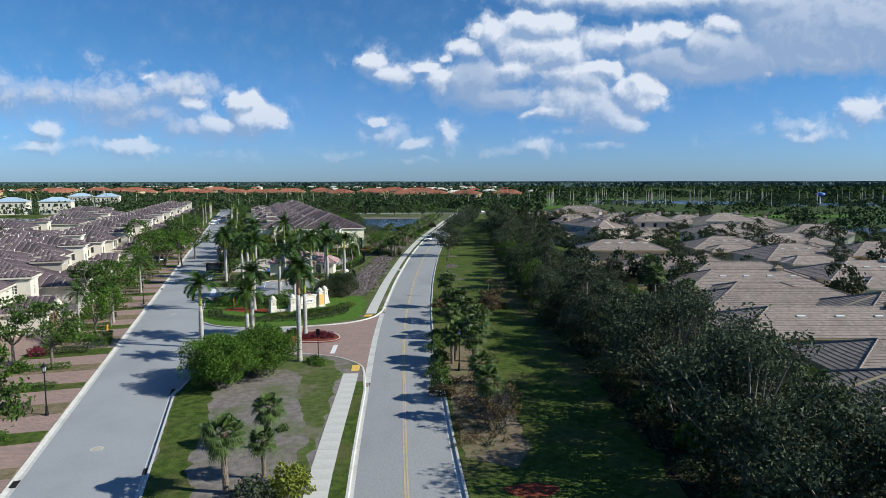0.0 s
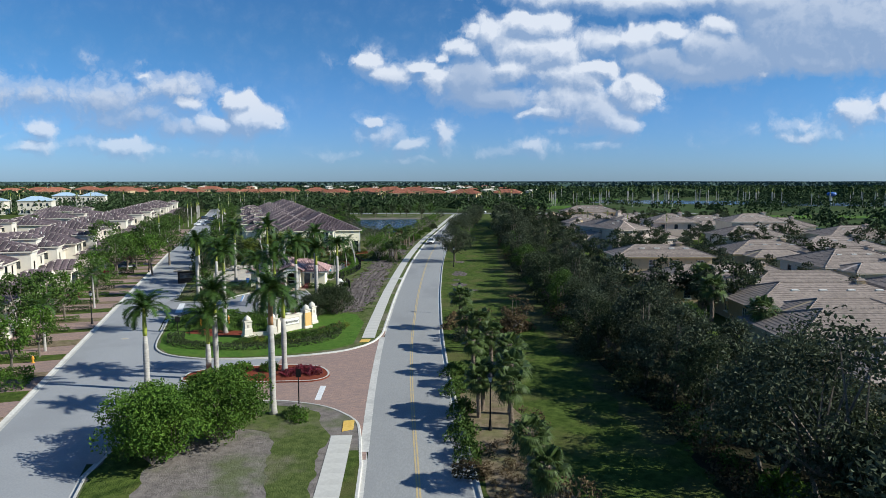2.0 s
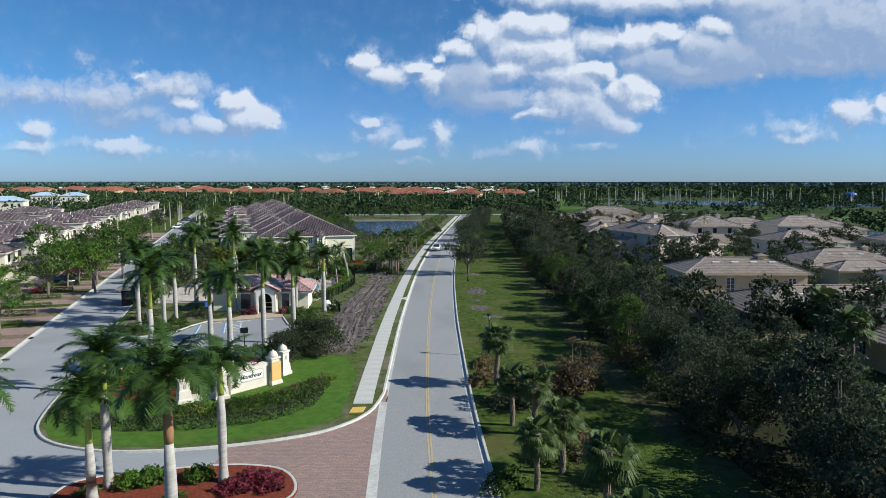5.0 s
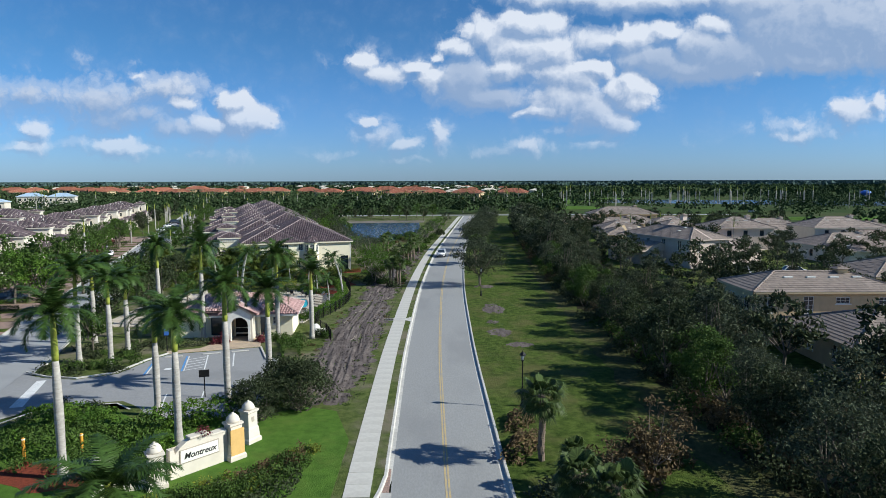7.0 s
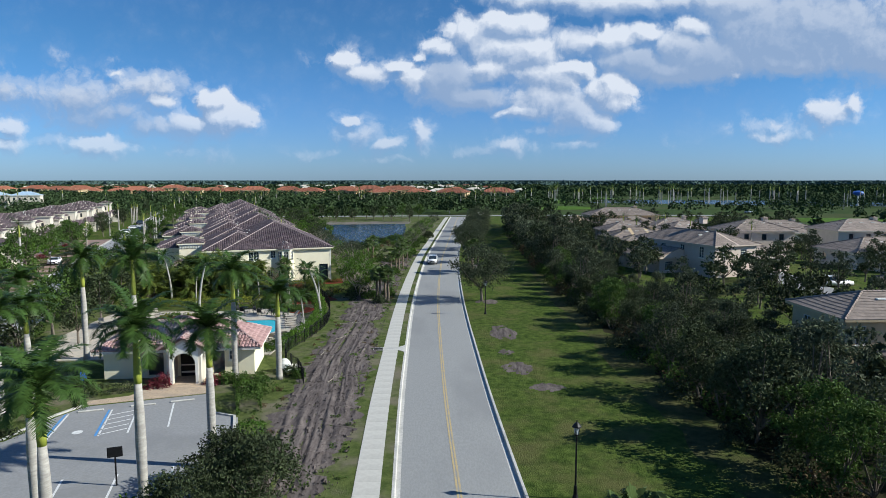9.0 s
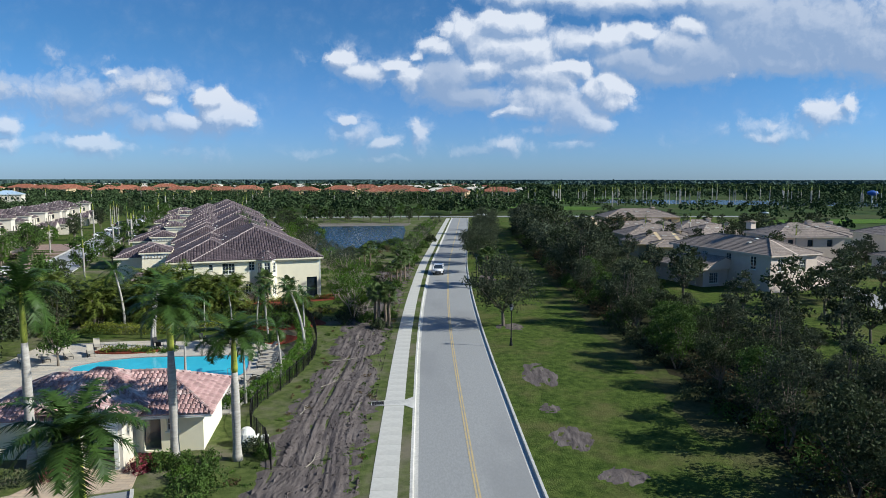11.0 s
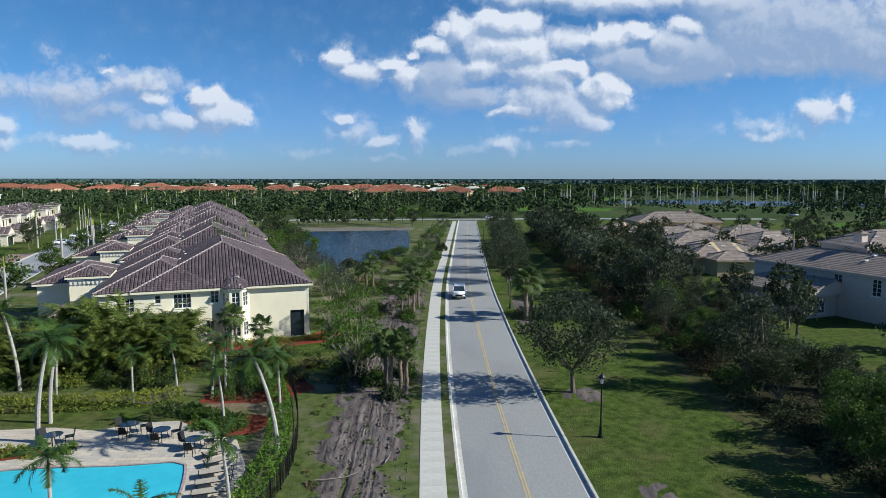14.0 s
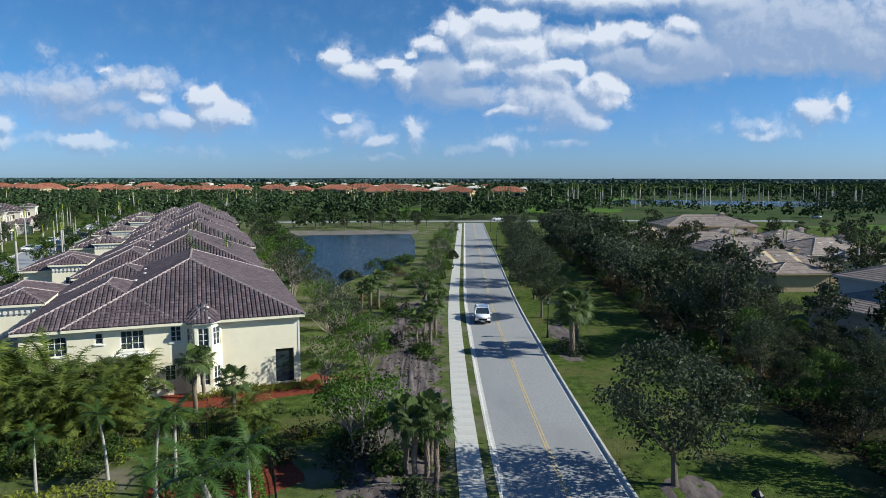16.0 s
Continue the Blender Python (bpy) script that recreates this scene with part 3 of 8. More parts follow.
# lawns and soil
south = plan(within_kerb(K_SOUTH, -1))
setting("lawn_south", slab(south, -0.05, 0.12), M["sand"], "sandy bare planting strip with patchy weeds", "soil")
north = plan(within_kerb(K_NORTH, -1)) + plan([st(s, HALF + 0.6) for s in range(350, 60, -10)])
setting("lawn_north", slab(north, -0.05, 0.12), M["lawn_dry"], "patchy worn lawn beside the avenue", "lawn")
east = plan(within_kerb(right_edge, 1)) + [(125, 372), (125, -90)]
setting("lawn_east", slab(east, -0.05, 0.11), M["lawn"], "mown green lawn in the shade of a tree belt", "lawn")
west = plan([st(s, -HALF - 0.62) for s in range(-110, 431, 10)]) + plan([st(430, -150), st(-110, -150)])
setting("lawn_west", slab(west, -0.05, 0.08), M["lawn"], "green lawn around the townhouses", "lawn")
setting("driveway", slab(plan([st(-30, -4.2), st(235, -4.2), st(235, -19), st(-30, -19)]), 0.0, 0.10), M["paver"], "pinkish clay paver driveways in front of garages", "driveway")

FRESH = [(-12.2, 87.4), (-14.2, 85.0), (-19, 83.0), (-24, 82.0), (-28, 82.2), (-31, 83.4), (-33, 85.8), (-34.6, 90.0), (-37.5, 100), (-35.5, 103.2), (-32.0, 104.6), (-30.0, 103.3),
         (-26.5, 100.5), (-20, 102.2), (-16.5, 104.5), (-14.0, 103.5), (-12.3, 98)]
setting("lawn_entrance", slab(FRESH, 0.0, 0.13), M["lawn_fresh"], "lush green clipped lawn at the entrance", "lawn")
for n, (pts, z) in enumerate([([(-8.9, 36), (-10.6, 62), (-11.8, 66.2), (-16.5, 68.2), (-20.5, 67.0), (-19.5, 63.5), (-14.5, 62), (-12.5, 52), (-10.5, 36)], 0.13),
                              ([*[tuple(st(s, HALF + 0.55)) for s in range(-30, 22, 4)], (-24.0, 60.5), (-22.4, 64.4), (-20.6, 63.6), (-21, 56), (-18.0, 47), (-16.2, 40), (-15.2, 36), (-9, 10)], 0.132)]):
    setting("grass_patch", slab(ragged(pts, 0.55, 0.6, n), 0.0, z), M["lawn_dry"] if n == 0 else M["lawn"], "ragged grass patch on sandy soil", "grass")

walk_off = lambda y: -np.interp(y, [0, 40, 64, 90, 240], [5.5, 5.45, 5.15, 5.05, 5.05])
walk_line = [road_at(p.y, walk_off(p.y)) for p in ROAD]
setting("verge", ribbon(offset_line([p for p in ROAD if p.y < 60], -5.8), offset_line([p for p in ROAD if p.y < 60], -3.68), 0.14), M["lawn"], "narrow grass verge between kerb and sidewalk", "verge")
setting("verge_north", ribbon(offset_line([p for p in ROAD if p.y > 92], -4.5), offset_line([p for p in ROAD if p.y > 92], -3.68), 0.14), M["lawn_dry"], "narrow worn grass verge between kerb and sidewalk", "verge")

# brick entrance, side street mouth, car park
setting("pavement_entrance", slab([*[tuple(road_at(yy, -3.3)) for yy in range(58, 95, 3)], (-19.0, 94), (-18.3, 58)], -0.03, 0.010),
        M["paver"], "reddish brown clay paver entrance", "pavement")
setting("road_mouth", slab([(-18.95, 94), (-40, 94), (-37.4, 88), (-28.0, 57), (-18.2, 57.5)], -0.03, 0.006),
        M["asphalt_side"], "asphalt throat between side street and brick entrance", "road")
ISLAND = [(-25.8, 75.2), (-25.0, 74.3), (-20.4, 74.2), (-16.5, 74.5), (-14.3, 74.7), (-13.4, 75.6), (-13.6, 77.0), (-14.5, 78.3), (-15.8, 78.8), (-18, 78.9), (-22.5, 78.0), (-25.4, 76.9)]
isl = curve_points(ISLAND + ISLAND[:1], 0.5)
kerb("kerb_island", isl[::-1], -1, "pale concrete kerb round the palm island")
setting("island_bed", slab(plan(offset_line(isl[::-1], -0.55))[:-1], -0.02, 0.13), M["mulch"], "red mulch bed on the entrance island", "bed")
setting("stop_bar", slab([(-12.9, 69.3), (-12.4, 69.3), (-12.6, 73.0), (-13.1, 73.0)], 0.0, 0.017), M["white_paint"], "white painted stop bar", "road marking")
setting("stop_bar_far", slab([(-39.1, 104.5), (-38.2, 104.7), (-40.4, 111.4), (-41.1, 111.2)], 0.0, 0.13), M["white_paint"], "white painted stop bar at the car park mouth", "road marking")
LOT = [(-41.2, 103.2), (-38.4, 102.4), (-36.8, 104.6), (-31.2, 106.0), (-29.2, 104.5), (-26.5, 101.0), (-20.6, 103.0), (-19.6, 111.4), (-21.2, 117.0), (-23.0, 117.8), (-24.8, 122.3), (-33.2, 119.6), (-34.2, 117.4),
       (-35.1, 113.2), (-38.0, 111.5), (-41.0, 112.0), (-43.6, 113.2)]
lot = setting("car_park", slab(LOT, 0.0, 0.125), M["asphalt_lot"], "grey asphalt car park with painted bays", "car park")
lotk = [Vector(p) for p in [(-43.6, 113.6), (-41.0, 112.2), (-38.0, 111.7), (-35.3, 113.4), (-34.4, 117.5), (-33.3, 119.9)]]
setting("kerb_lot", profile_strip(lotk, [(0, 0.12), (0, 0.24), (-0.18, 0.24), (-0.18, 0.1)]), M["concrete"], "concrete kerb round the car park", "kerb")
lotk2 = [Vector(p) for p in [(-24.7, 122.3), (-23.0, 117.9), (-21.4, 117.2), (-19.8, 111.4)]]
setting("kerb_lot_east", profile_strip(lotk2, [(0, 0.12), (0, 0.24), (0.18, 0.24), (0.18, 0.1)]), M["concrete"], "concrete kerb round the car park", "kerb")
setting("pavement_club", slab([(-33.4, 119.8), (-24.9, 122.5), (-25.6, 125.4), (-29.5, 125.4), (-31.0, 121.9), (-33.9, 120.7)], 0.05, 0.16), M["paver_tan"], "tan paver walk in front of the clubhouse", "pavement")


def stripe(a, b, w, material, z=0.131, name="bay_line"):
    a, b = Vector(a), Vector(b)
    n = Vector((-(b - a).y, (b - a).x)).normalized() * w / 2
    part(name, slab([tuple(a - n), tuple(b - n), tuple(b + n), tuple(a + n)], z - 0.004, z), material, lot)


for a, b, k in [((-32.4, 112.7), (-33.6, 118.0), 1), ((-29.5, 113.9), (-30.9, 118.9), 1), ((-27.8, 114.4), (-29.2, 119.3), 0), ((-25.5, 115.4), (-26.9, 120.2), 0),
                ((-24.6, 104.2), (-25.6, 108.2), 0), ((-27.4, 104.0), (-28.4, 107.6), 0), ((-21.8, 105.2), (-22.8, 109.2), 0)]:
    stripe(a, b, 0.12, M["white_paint"])
    if k:
        stripe((a[0] - 0.2, a[1]), (b[0] - 0.2, b[1]), 0.16, M["blue_paint"])
for k in range(5):
    q = k / 5
    stripe((-29.6 - 1.25 * q, 114.1 + 4.5 * q), (-28.2 - 1.2 * q, 115.2 + 4.4 * q), 0.1, M["white_paint"])
ring = spin(bmesh.new(), [(0.34, 0.128), (0.34, 0.132), (0.24, 0.132)], 14, (-31.2, 114.6, 0))
part("wheelchair_mark", ring, M["white_paint"], lot)
for p in ((-32.3, 118.6), (-29.0, 119.7), (-26.4, 120.6)):
    single("wheel_stop", boxes((-0.85, 0.85, -0.08, 0.08, 0, 0.11), bevel=0.03), M["concrete"], "low concrete wheel stop in a parking bay", "wheel stop", "wheel stops", m=pose(p[0], p[1], 0.125, 0, 0, 17.5))

# bare soil strip with wheel ruts beside the sidewalk
def soil_strip(name, x0, x1, y0, y1, seed, height=0.12):
    nx, ny = 48, 210
    bm = bmesh.new()
    rows = []
    for j in range(ny + 1):
        v = j / ny
        y = y0 + (y1 - y0) * v
        c = road_at(y).x + 6.15
        row = []
        for i in range(nx + 1):
            u = i / nx
            wob = 0.7 * math.sin(y * 0.21 + seed) + 0.4 * math.sin(y * 0.57)
            x = c + x0 + (x1 - x0) * u + wob * (1 - abs(2 * u - 1)) * 0.8 + (1.5 * noise.noise((0.2, y * 0.22, seed)) + 1.0 * noise.noise((0.7, y * 0.9, seed)) + 0.6 * noise.noise((0.4, y * 2.1, seed))) * (2 * u - 1)
            edge = min(1.0, 6 * min(u, 1 - u)) * min(1.0, 12 * min(v, 1 - v))
            bend = x + 0.9 * noise.noise((y * 0.05, x * 0.1, seed))
            rut = 0.16 * noise.noise((bend * 2.1, y * 0.09, seed + 9)) + 0.10 * noise.noise((bend * 5.0, y * 0.17, seed))
            z = 0.115 + edge * (0.05 + rut * 0.8 + 0.12 * abs(noise.noise((bend * 1.1, y * 0.25, seed))) + 0.03 * noise.noise((x * 3.2, y * 2.0, 3)) + 0.02 * noise.noise((x * 7.0, y * 5.0, 8)))
            row.append(bm.verts.new((x, y, max(z, 0.06))))
        rows.append(row)
    for a, b in zip(rows, rows[1:]):
        for i in range(nx):
            bm.faces.new((a[i], a[i + 1], b[i + 1], b[i]))
    return setting(name, bm, M["dirt"], "churned bare grey soil with wheel ruts", "soil")


soil_strip("soil_strip", -18.3, -13.1, 104.5, 162, 1.0)
soil_strip("soil_strip_far", -18.8, -12.9, 161, 214, 5.0)
rc = np.random.default_rng(4)
v, f = [], []
for k in range(2600):
    y = rc.uniform(105, 213)
    c = np.array([road_at(y).x + 6.15 + min(max(rc.normal(-15.2, 1.5), -18.2), -12.7), y, 0.17 + rc.uniform(-0.02, 0.08)])
    s = 0.035 + 0.10 * rc.random() ** 3
    b = len(v)
    v += [c + s * np.array(q) * rc.uniform(0.6, 1.5, 3) for q in ((1, 0, 0), (0, 1.3, 0), (-1, 0, 0), (0, -1.3, 0), (0.1, 0, 0.8))] + [c - np.array([0, 0, 0.12])]
    f += [(b, b + 1, b + 4), (b + 1, b + 2, b + 4), (b + 2, b + 3, b + 4), (b + 3, b, b + 4), (b + 1, b, b + 5), (b + 3, b + 2, b + 5)]
single("soil_clods", mesh_of("soil_clods", v, f, M["dirt"]), None, "loose clods of grey soil over the ruts", "soil", kind="stuff")
setting("soil_south", slab(ragged(blob_outline(-14.6, 48, 3.2, 13, 26, 0.2, 3, 0.16), 0.6, 0.6, 4), 0.0, 0.134), M["sand"], "bare grey soil under young palms", "soil")
def mound(x, y, rx, ry, seed):
    bm = bmesh.new()
    rows_ = []
    for j in range(15):
        row = []
        for i in range(19):
            u, v = i / 9 - 1, j / 7 - 1
            px, py = x + rx * 1.25 * u, y + ry * 1.25 * v
            r = math.hypot(u, v) * 1.25 * (1 + 0.35 * noise.noise((u * 2.2, v * 2.2, seed)))
            h = max(0.0, 1 - r) ** 0.5
            row.append(bm.verts.new((px, py, 0.085 + h * (0.055 + 0.05 * noise.noise((px * 1.6, py * 1.6, seed)) + 0.06 * noise.noise((px * 4, py * 4, seed))))))
        rows_.append(row)
    for a, b in zip(rows_, rows_[1:]):
        for i in range(18):
            bm.faces.new((a[i], a[i + 1], b[i + 1], b[i]))
    return bm


for n, (x, y, rx, ry) in enumerate([(1.0, 142, 1.6, 3.2), (0.6, 128.5, 1.3, 2.0), (1.2, 160.5, 1.7, 1.6), (2.1, 123, 1.4, 1.2), (0.6, 196, 1.6, 4.0), (1.0, 187, 1.2, 2.2), (0.2, 134, 0.8, 1.0)]):
    x = max(x, road_at(y, 3.8).x + 1.75 * rx)
    setting("soil_patch", mound(x, y, rx * 1.15, ry * 1.2, n + 7), M["dirt"], "rough heap of grey soil in the lawn", "soil")
setting("bed_east", slab(ragged([*[tuple(road_at(yy, 4.1)) for yy in range(42, 73, 3)], (1.9, 72), (4.2, 64), (5.6, 52), (5.8, 44), (4.6, 40.5)], 0.3, 0.6, 3), 0.0, 0.125), M["mulch_brown"], "brown mulch bed under fan palms", "bed")
setting("lawn_thin", slab(ragged([(12.4, 60), (10.8, 80), (9.4, 100), (9.2, 120), (10.0, 150), (10.6, 165), (12.5, 200), (16, 200), (15, 160), (14.6, 100), (16, 60)], 1.1, 1.2, 8), 0.0, 0.116), M["lawn_thin"], "thin brownish grass along the tree belt", "lawn")
# dark sheet added to deepen the shade under the belt
setting("belt_floor", slab(ragged([(14.6, 20), (14.4, 66), (12.6, 97), (12.8, 165), (15, 220), (18, 270), (24, 318), (32, 318), (29, 250), (27.0, 160), (27.5, 130), (24.5, 110), (27, 90), (26.5, 20)], 0.9, 1.2, 5), 0.0, 0.122), M["litter"], "dark ground sheet under the tree belt with shade in its colour", "soil")
setting("mulch_ring", slab(blob_outline(5.2, 37.6, 1.7, 0.9, 18, 0.1, 2), 0.0, 0.128), M["mulch"], "small red mulch bed in the lawn", "bed")

# pond and far lakes
def water(name, outline, z, label):
    return setting(name, slab(outline, z - 0.02, z), M["pond"], label, "water")


water("water_pond", [(-44, 318), (-14.5, 322), (-13.4, 300), (-13.5, 262), (-16.5, 250), (-22.5, 238), (-26.5, 226), (-33, 240), (-47, 262), (-60, 300)], 0.145, "dark blue pond behind the trees")
setting("pond_bank", slab([(-62, 318), (-44, 318.5), (-13, 322.5), (-12, 336), (-60, 334)], 0.0, 0.17), M["sand"], "pale sandy pond bank", "bank")
water("water_lake", [(118, 560), (230, 505), (380, 455), (420, 480), (300, 590), (150, 640)], 0.0, "far pale lake on the golf course")
water("water_lake_near", [(118, 240), (150, 228), (190, 236), (170, 262), (130, 264)], 0.0, "small lake beyond the tan houses")
water("water_lake_west", [(-200, 170), (-172, 215), (-168, 262), (-178, 300), (-200, 322), (-235, 332), (-330, 345), (-380, 330), (-380, 170)], 0.1, "blue lake beyond the townhouses")
for n, (cx, cy, rx, ry) in enumerate([(95, 640, 90, 60), (165, 345, 60, 14), (60, 560, 40, 60), (280, 330, 60, 20), (-30, 345, 50, 7), (40, 470, 60, 30), (-262, 350, 80, 9)]):
    setting("fairway", slab(blob_outline(cx, cy, rx, ry, 26, 0.2, n + 20), -0.05, -0.03 + 0.002 * n), M["lawn_fresh"], "bright mown golf fairway far off", "fairway")

# ---------------------------------------------------------------- plants
def leaf_mesh(name, points, normals, size, rng, material, slim=0.55, jitter=0.9):
    """Rhombic leaves at points, facing roughly along normals."""
    n = len(points)
    nrm = normals + rng.normal(0, jitter, (n, 3))
    nrm /= np.linalg.norm(nrm, axis=1)[:, None] + 1e-9
    t = np.cross(nrm, rng.normal(0, 1, (n, 3)))
    t /= np.linalg.norm(t, axis=1)[:, None] + 1e-9
    b = np.cross(nrm, t)
    s = size * rng.uniform(0.6, 1.3, n)[:, None]
    bend = nrm * s * 0.18
    v = np.stack([points - t * s * 0.5 - bend, points + b * s * slim * 0.5, points + t * s * 0.5 - bend, points - b * s * slim * 0.5], 1).reshape(-1, 3)
    f = np.arange(4 * n).reshape(n, 4)
    return mesh_of(name, v.tolist(), f.tolist(), material)


def crown_points(rng, clumps, leaves, tight=False):
    c = np.array([q[0] for q in clumps], float)
    r = np.array([q[1] for q in clumps], float)
    w = r ** 2 / (r ** 2).sum()
    k = rng.choice(len(r), leaves, p=w)
    d = rng.normal(0, 1, (leaves, 3))
    d[:, 2] += 0.25
    d /= np.linalg.norm(d, axis=1)[:, None]
    rad = r[k] * (rng.uniform(0.55, 1.05, leaves) if tight else np.abs(rng.normal(0.72, 0.28, leaves)))
    squash = np.array([1, 1, 0.75])
    p = c[k] + d * rad[:, None] * squash
    p[:, 2] = np.maximum(p[:, 2], 0.15)
    return p, d


def tree(name, label, h, r, trunk=1.8, leaves=2600, size=0.34, clumps=26, material="leaf_dark", seed=0, m=None, group="", bark="bark", open_crown=0.0, stems=1, category="tree", low=0.28, tight=False):
    rng = np.random.default_rng(seed)
    ob = thing(name, label, category, m, group)
    cz, rz = (h + trunk) / 2 + 0.2, (h - trunk) / 2
    cl = []
    for k in range(clumps):
        a, v = rng.uniform(0, 2 * math.pi), rng.uniform(-1, 1)
        q = rng.uniform(0.35, 0.92) if not open_crown else rng.uniform(0.55, 0.98)
        ring = math.sqrt(max(0, 1 - v * v)) * q * (1 + low * (v < 0) * 0.3)
        lop = 1 + 0.22 * math.sin(2 * a + seed) + 0.12 * math.sin(3 * a + 2 * seed)
        cl.append(((ring * r * lop * math.cos(a), ring * r * lop * math.sin(a), cz + v * rz * 0.78), r * rng.uniform(0.22, 0.40)))
    bm = bmesh.new()
    rt = max(0.06, 0.026 * h)
    for s in range(stems):
        a = 2 * math.pi * s / max(stems, 1)
        base = Vector((0.25 * math.cos(a), 0.25 * math.sin(a), 0)) if stems > 1 else Vector((0, 0, 0))
        fork = Vector((base.x * 3 + rng.normal(0, 0.12), base.y * 3 + rng.normal(0, 0.12), trunk))
        rod(bm, base - Vector((0, 0, 0.05)), fork, rt * (1 if stems == 1 else 0.6), rt * 0.7 * (1 if stems == 1 else 0.6), 8)
        for c, _ in cl[s::max(stems, 1)][:9]:
            mid = fork.lerp(Vector(c), 0.55) + Vector((0, 0, -0.15))
            rod(bm, fork, mid, rt * 0.42, rt * 0.26, 5)
            rod(bm, mid, c, rt * 0.26, rt * 0.08, 4)
    part("trunk", bm, M[bark], ob)
    p, d = crown_points(rng, cl, leaves, tight)
    part("crown", leaf_mesh("crown", p, d, size, rng, M[material]), None, ob, kind="stuff")
    return ob


def frond(rng, az, up, length, droop, pairs, leaflet, start, width=0.085, fluff=0.5):
    """A feather leaf: triangles along an arched midrib."""
    n = 10
    e = up
    pts = [np.array(start, float)]
    dirs = []
    for k in range(n):
        e = up - droop * ((k + 0.5) / n) ** 1.3
        d = np.array([math.cos(az) * math.cos(e), math.sin(az) * math.cos(e), math.sin(e)])
        dirs.append(d)
        pts.append(pts[-1] + d * length / n)
    side = np.array([-math.sin(az), math.cos(az), 0])
    v, f = [], []
    for k in range(n):
        w = 0.05 * (1 - k / n) + 0.012
        b = len(v)
        v += [pts[k] + side * w, pts[k] - side * w, pts[k + 1] - side * w * 0.8, pts[k + 1] + side * w * 0.8]
        f.append((b, b + 1, b + 2, b + 3))
    for q in range(pairs):
        t = 0.10 + 0.90 * (q + 0.5) / pairs
        k = min(n - 1, int(t * n))
        p = pts[k] + dirs[k] * (t * n - k) * length / n
        up_v = np.cross(side, dirs[k])
        ll = leaflet * math.sin(math.pi * (0.16 + 0.80 * t)) ** 0.6
        for s in (-1, 1):
            tip = p + (side * s * (0.86 + rng.normal(0, 0.1)) + dirs[k] * (0.45 + rng.normal(0, 0.12)) - up_v * rng.uniform(-0.1, 0.35) * fluff * 2 + np.array([0, 0, -0.30])) * ll
            b = len(v)
            v += [p - dirs[k] * width, p + dirs[k] * width, tip]
            f.append((b, b + 1, b + 2))
    return v, f


def join(parts):
    v, f = [], []
    for a, b in parts:
        n = len(v)
        v += list(a)
        f += [tuple(i + n for i in q) for q in b]
    return v, f


def royal_palm(label, h=7.0, fronds=16, length=3.2, seed=0, m=None, group="royal palms", husk=False, pairs=66, slim=1.0, name="royal_palm", sway=0.0):
    rng = np.random.default_rng(seed)
    ob = thing(name, label, "palm", m, group)
    r = 0.24 * slim
    rings = [(r * 1.45, -0.05), (r * 1.2, 0.35), (r * 0.98, 1.2), (r * 1.0, h * 0.35), (r * 1.08, h * 0.55), (r * 0.98, h * 0.8), (r * 0.72, h)]
    bm = spin(bmesh.new(), rings, 12)
    part("trunk", bm, M["bark_palm"], ob, smooth=True)
    bm = spin(bmesh.new(), [(r * 0.74, h - 0.02), (r * 0.80, h + 0.35), (r * 0.66, h + 1.4), (r * 0.40, h + 2.5)], 12)
    part("crownshaft", bm, M["husk" if husk else "shaft"], ob, "green crownshaft" if not husk else "brown dry leaf sheath", smooth=True)
    fr = []
    for k in range(fronds):
        q = (k + 0.5) / fronds
        fr.append(frond(rng, k * 2.399 + rng.normal(0, 0.15), math.radians(84 - 78 * q + rng.normal(0, 7)), length * rng.uniform(0.85, 1.1), math.radians(70 + 52 * q + rng.normal(0, 9)), pairs, 0.80 * length / 3.2,
                        (0, 0, h + 2.3), 0.040 * length / 3.2))
    v, f = join(fr)
    part("crown", mesh_of("crown", v, f, M["frond"]), None, ob, kind="stuff")
    return ob


def slender_palm(label, h=6.0, lean=0.6, seed=0, m=None, group="slender palms", fronds=13, material="frond", length=2.1, name="slender_palm", rad=0.13):
    rng = np.random.default_rng(seed)
    ob = thing(name, label, "palm", m, group)
    bm = bmesh.new()
    pts = [Vector((lean * (k / 6) ** 2, 0, h * k / 6 - 0.05 * (k == 0))) for k in range(7)]
    for k in range(6):
        rod(bm, pts[k], pts[k + 1], rad * (1.2 - 0.09 * k), rad * (1.11 - 0.09 * k), 8)
    part("trunk", bm, M["bark_palm"], ob, smooth=False)
    fr = [frond(rng, k * 2.399, math.radians(72 - 100 * (k + 0.5) / fronds), length * rng.uniform(0.85, 1.1), math.radians(60 + 30 * k / fronds), 38, 0.55 * length / 2.1, tuple(pts[-1]), 0.03) for k in range(fronds)]
    v, f = join(fr)
    part("crown", mesh_of("crown", v, f, M[material]), None, ob, kind="stuff")
    return ob


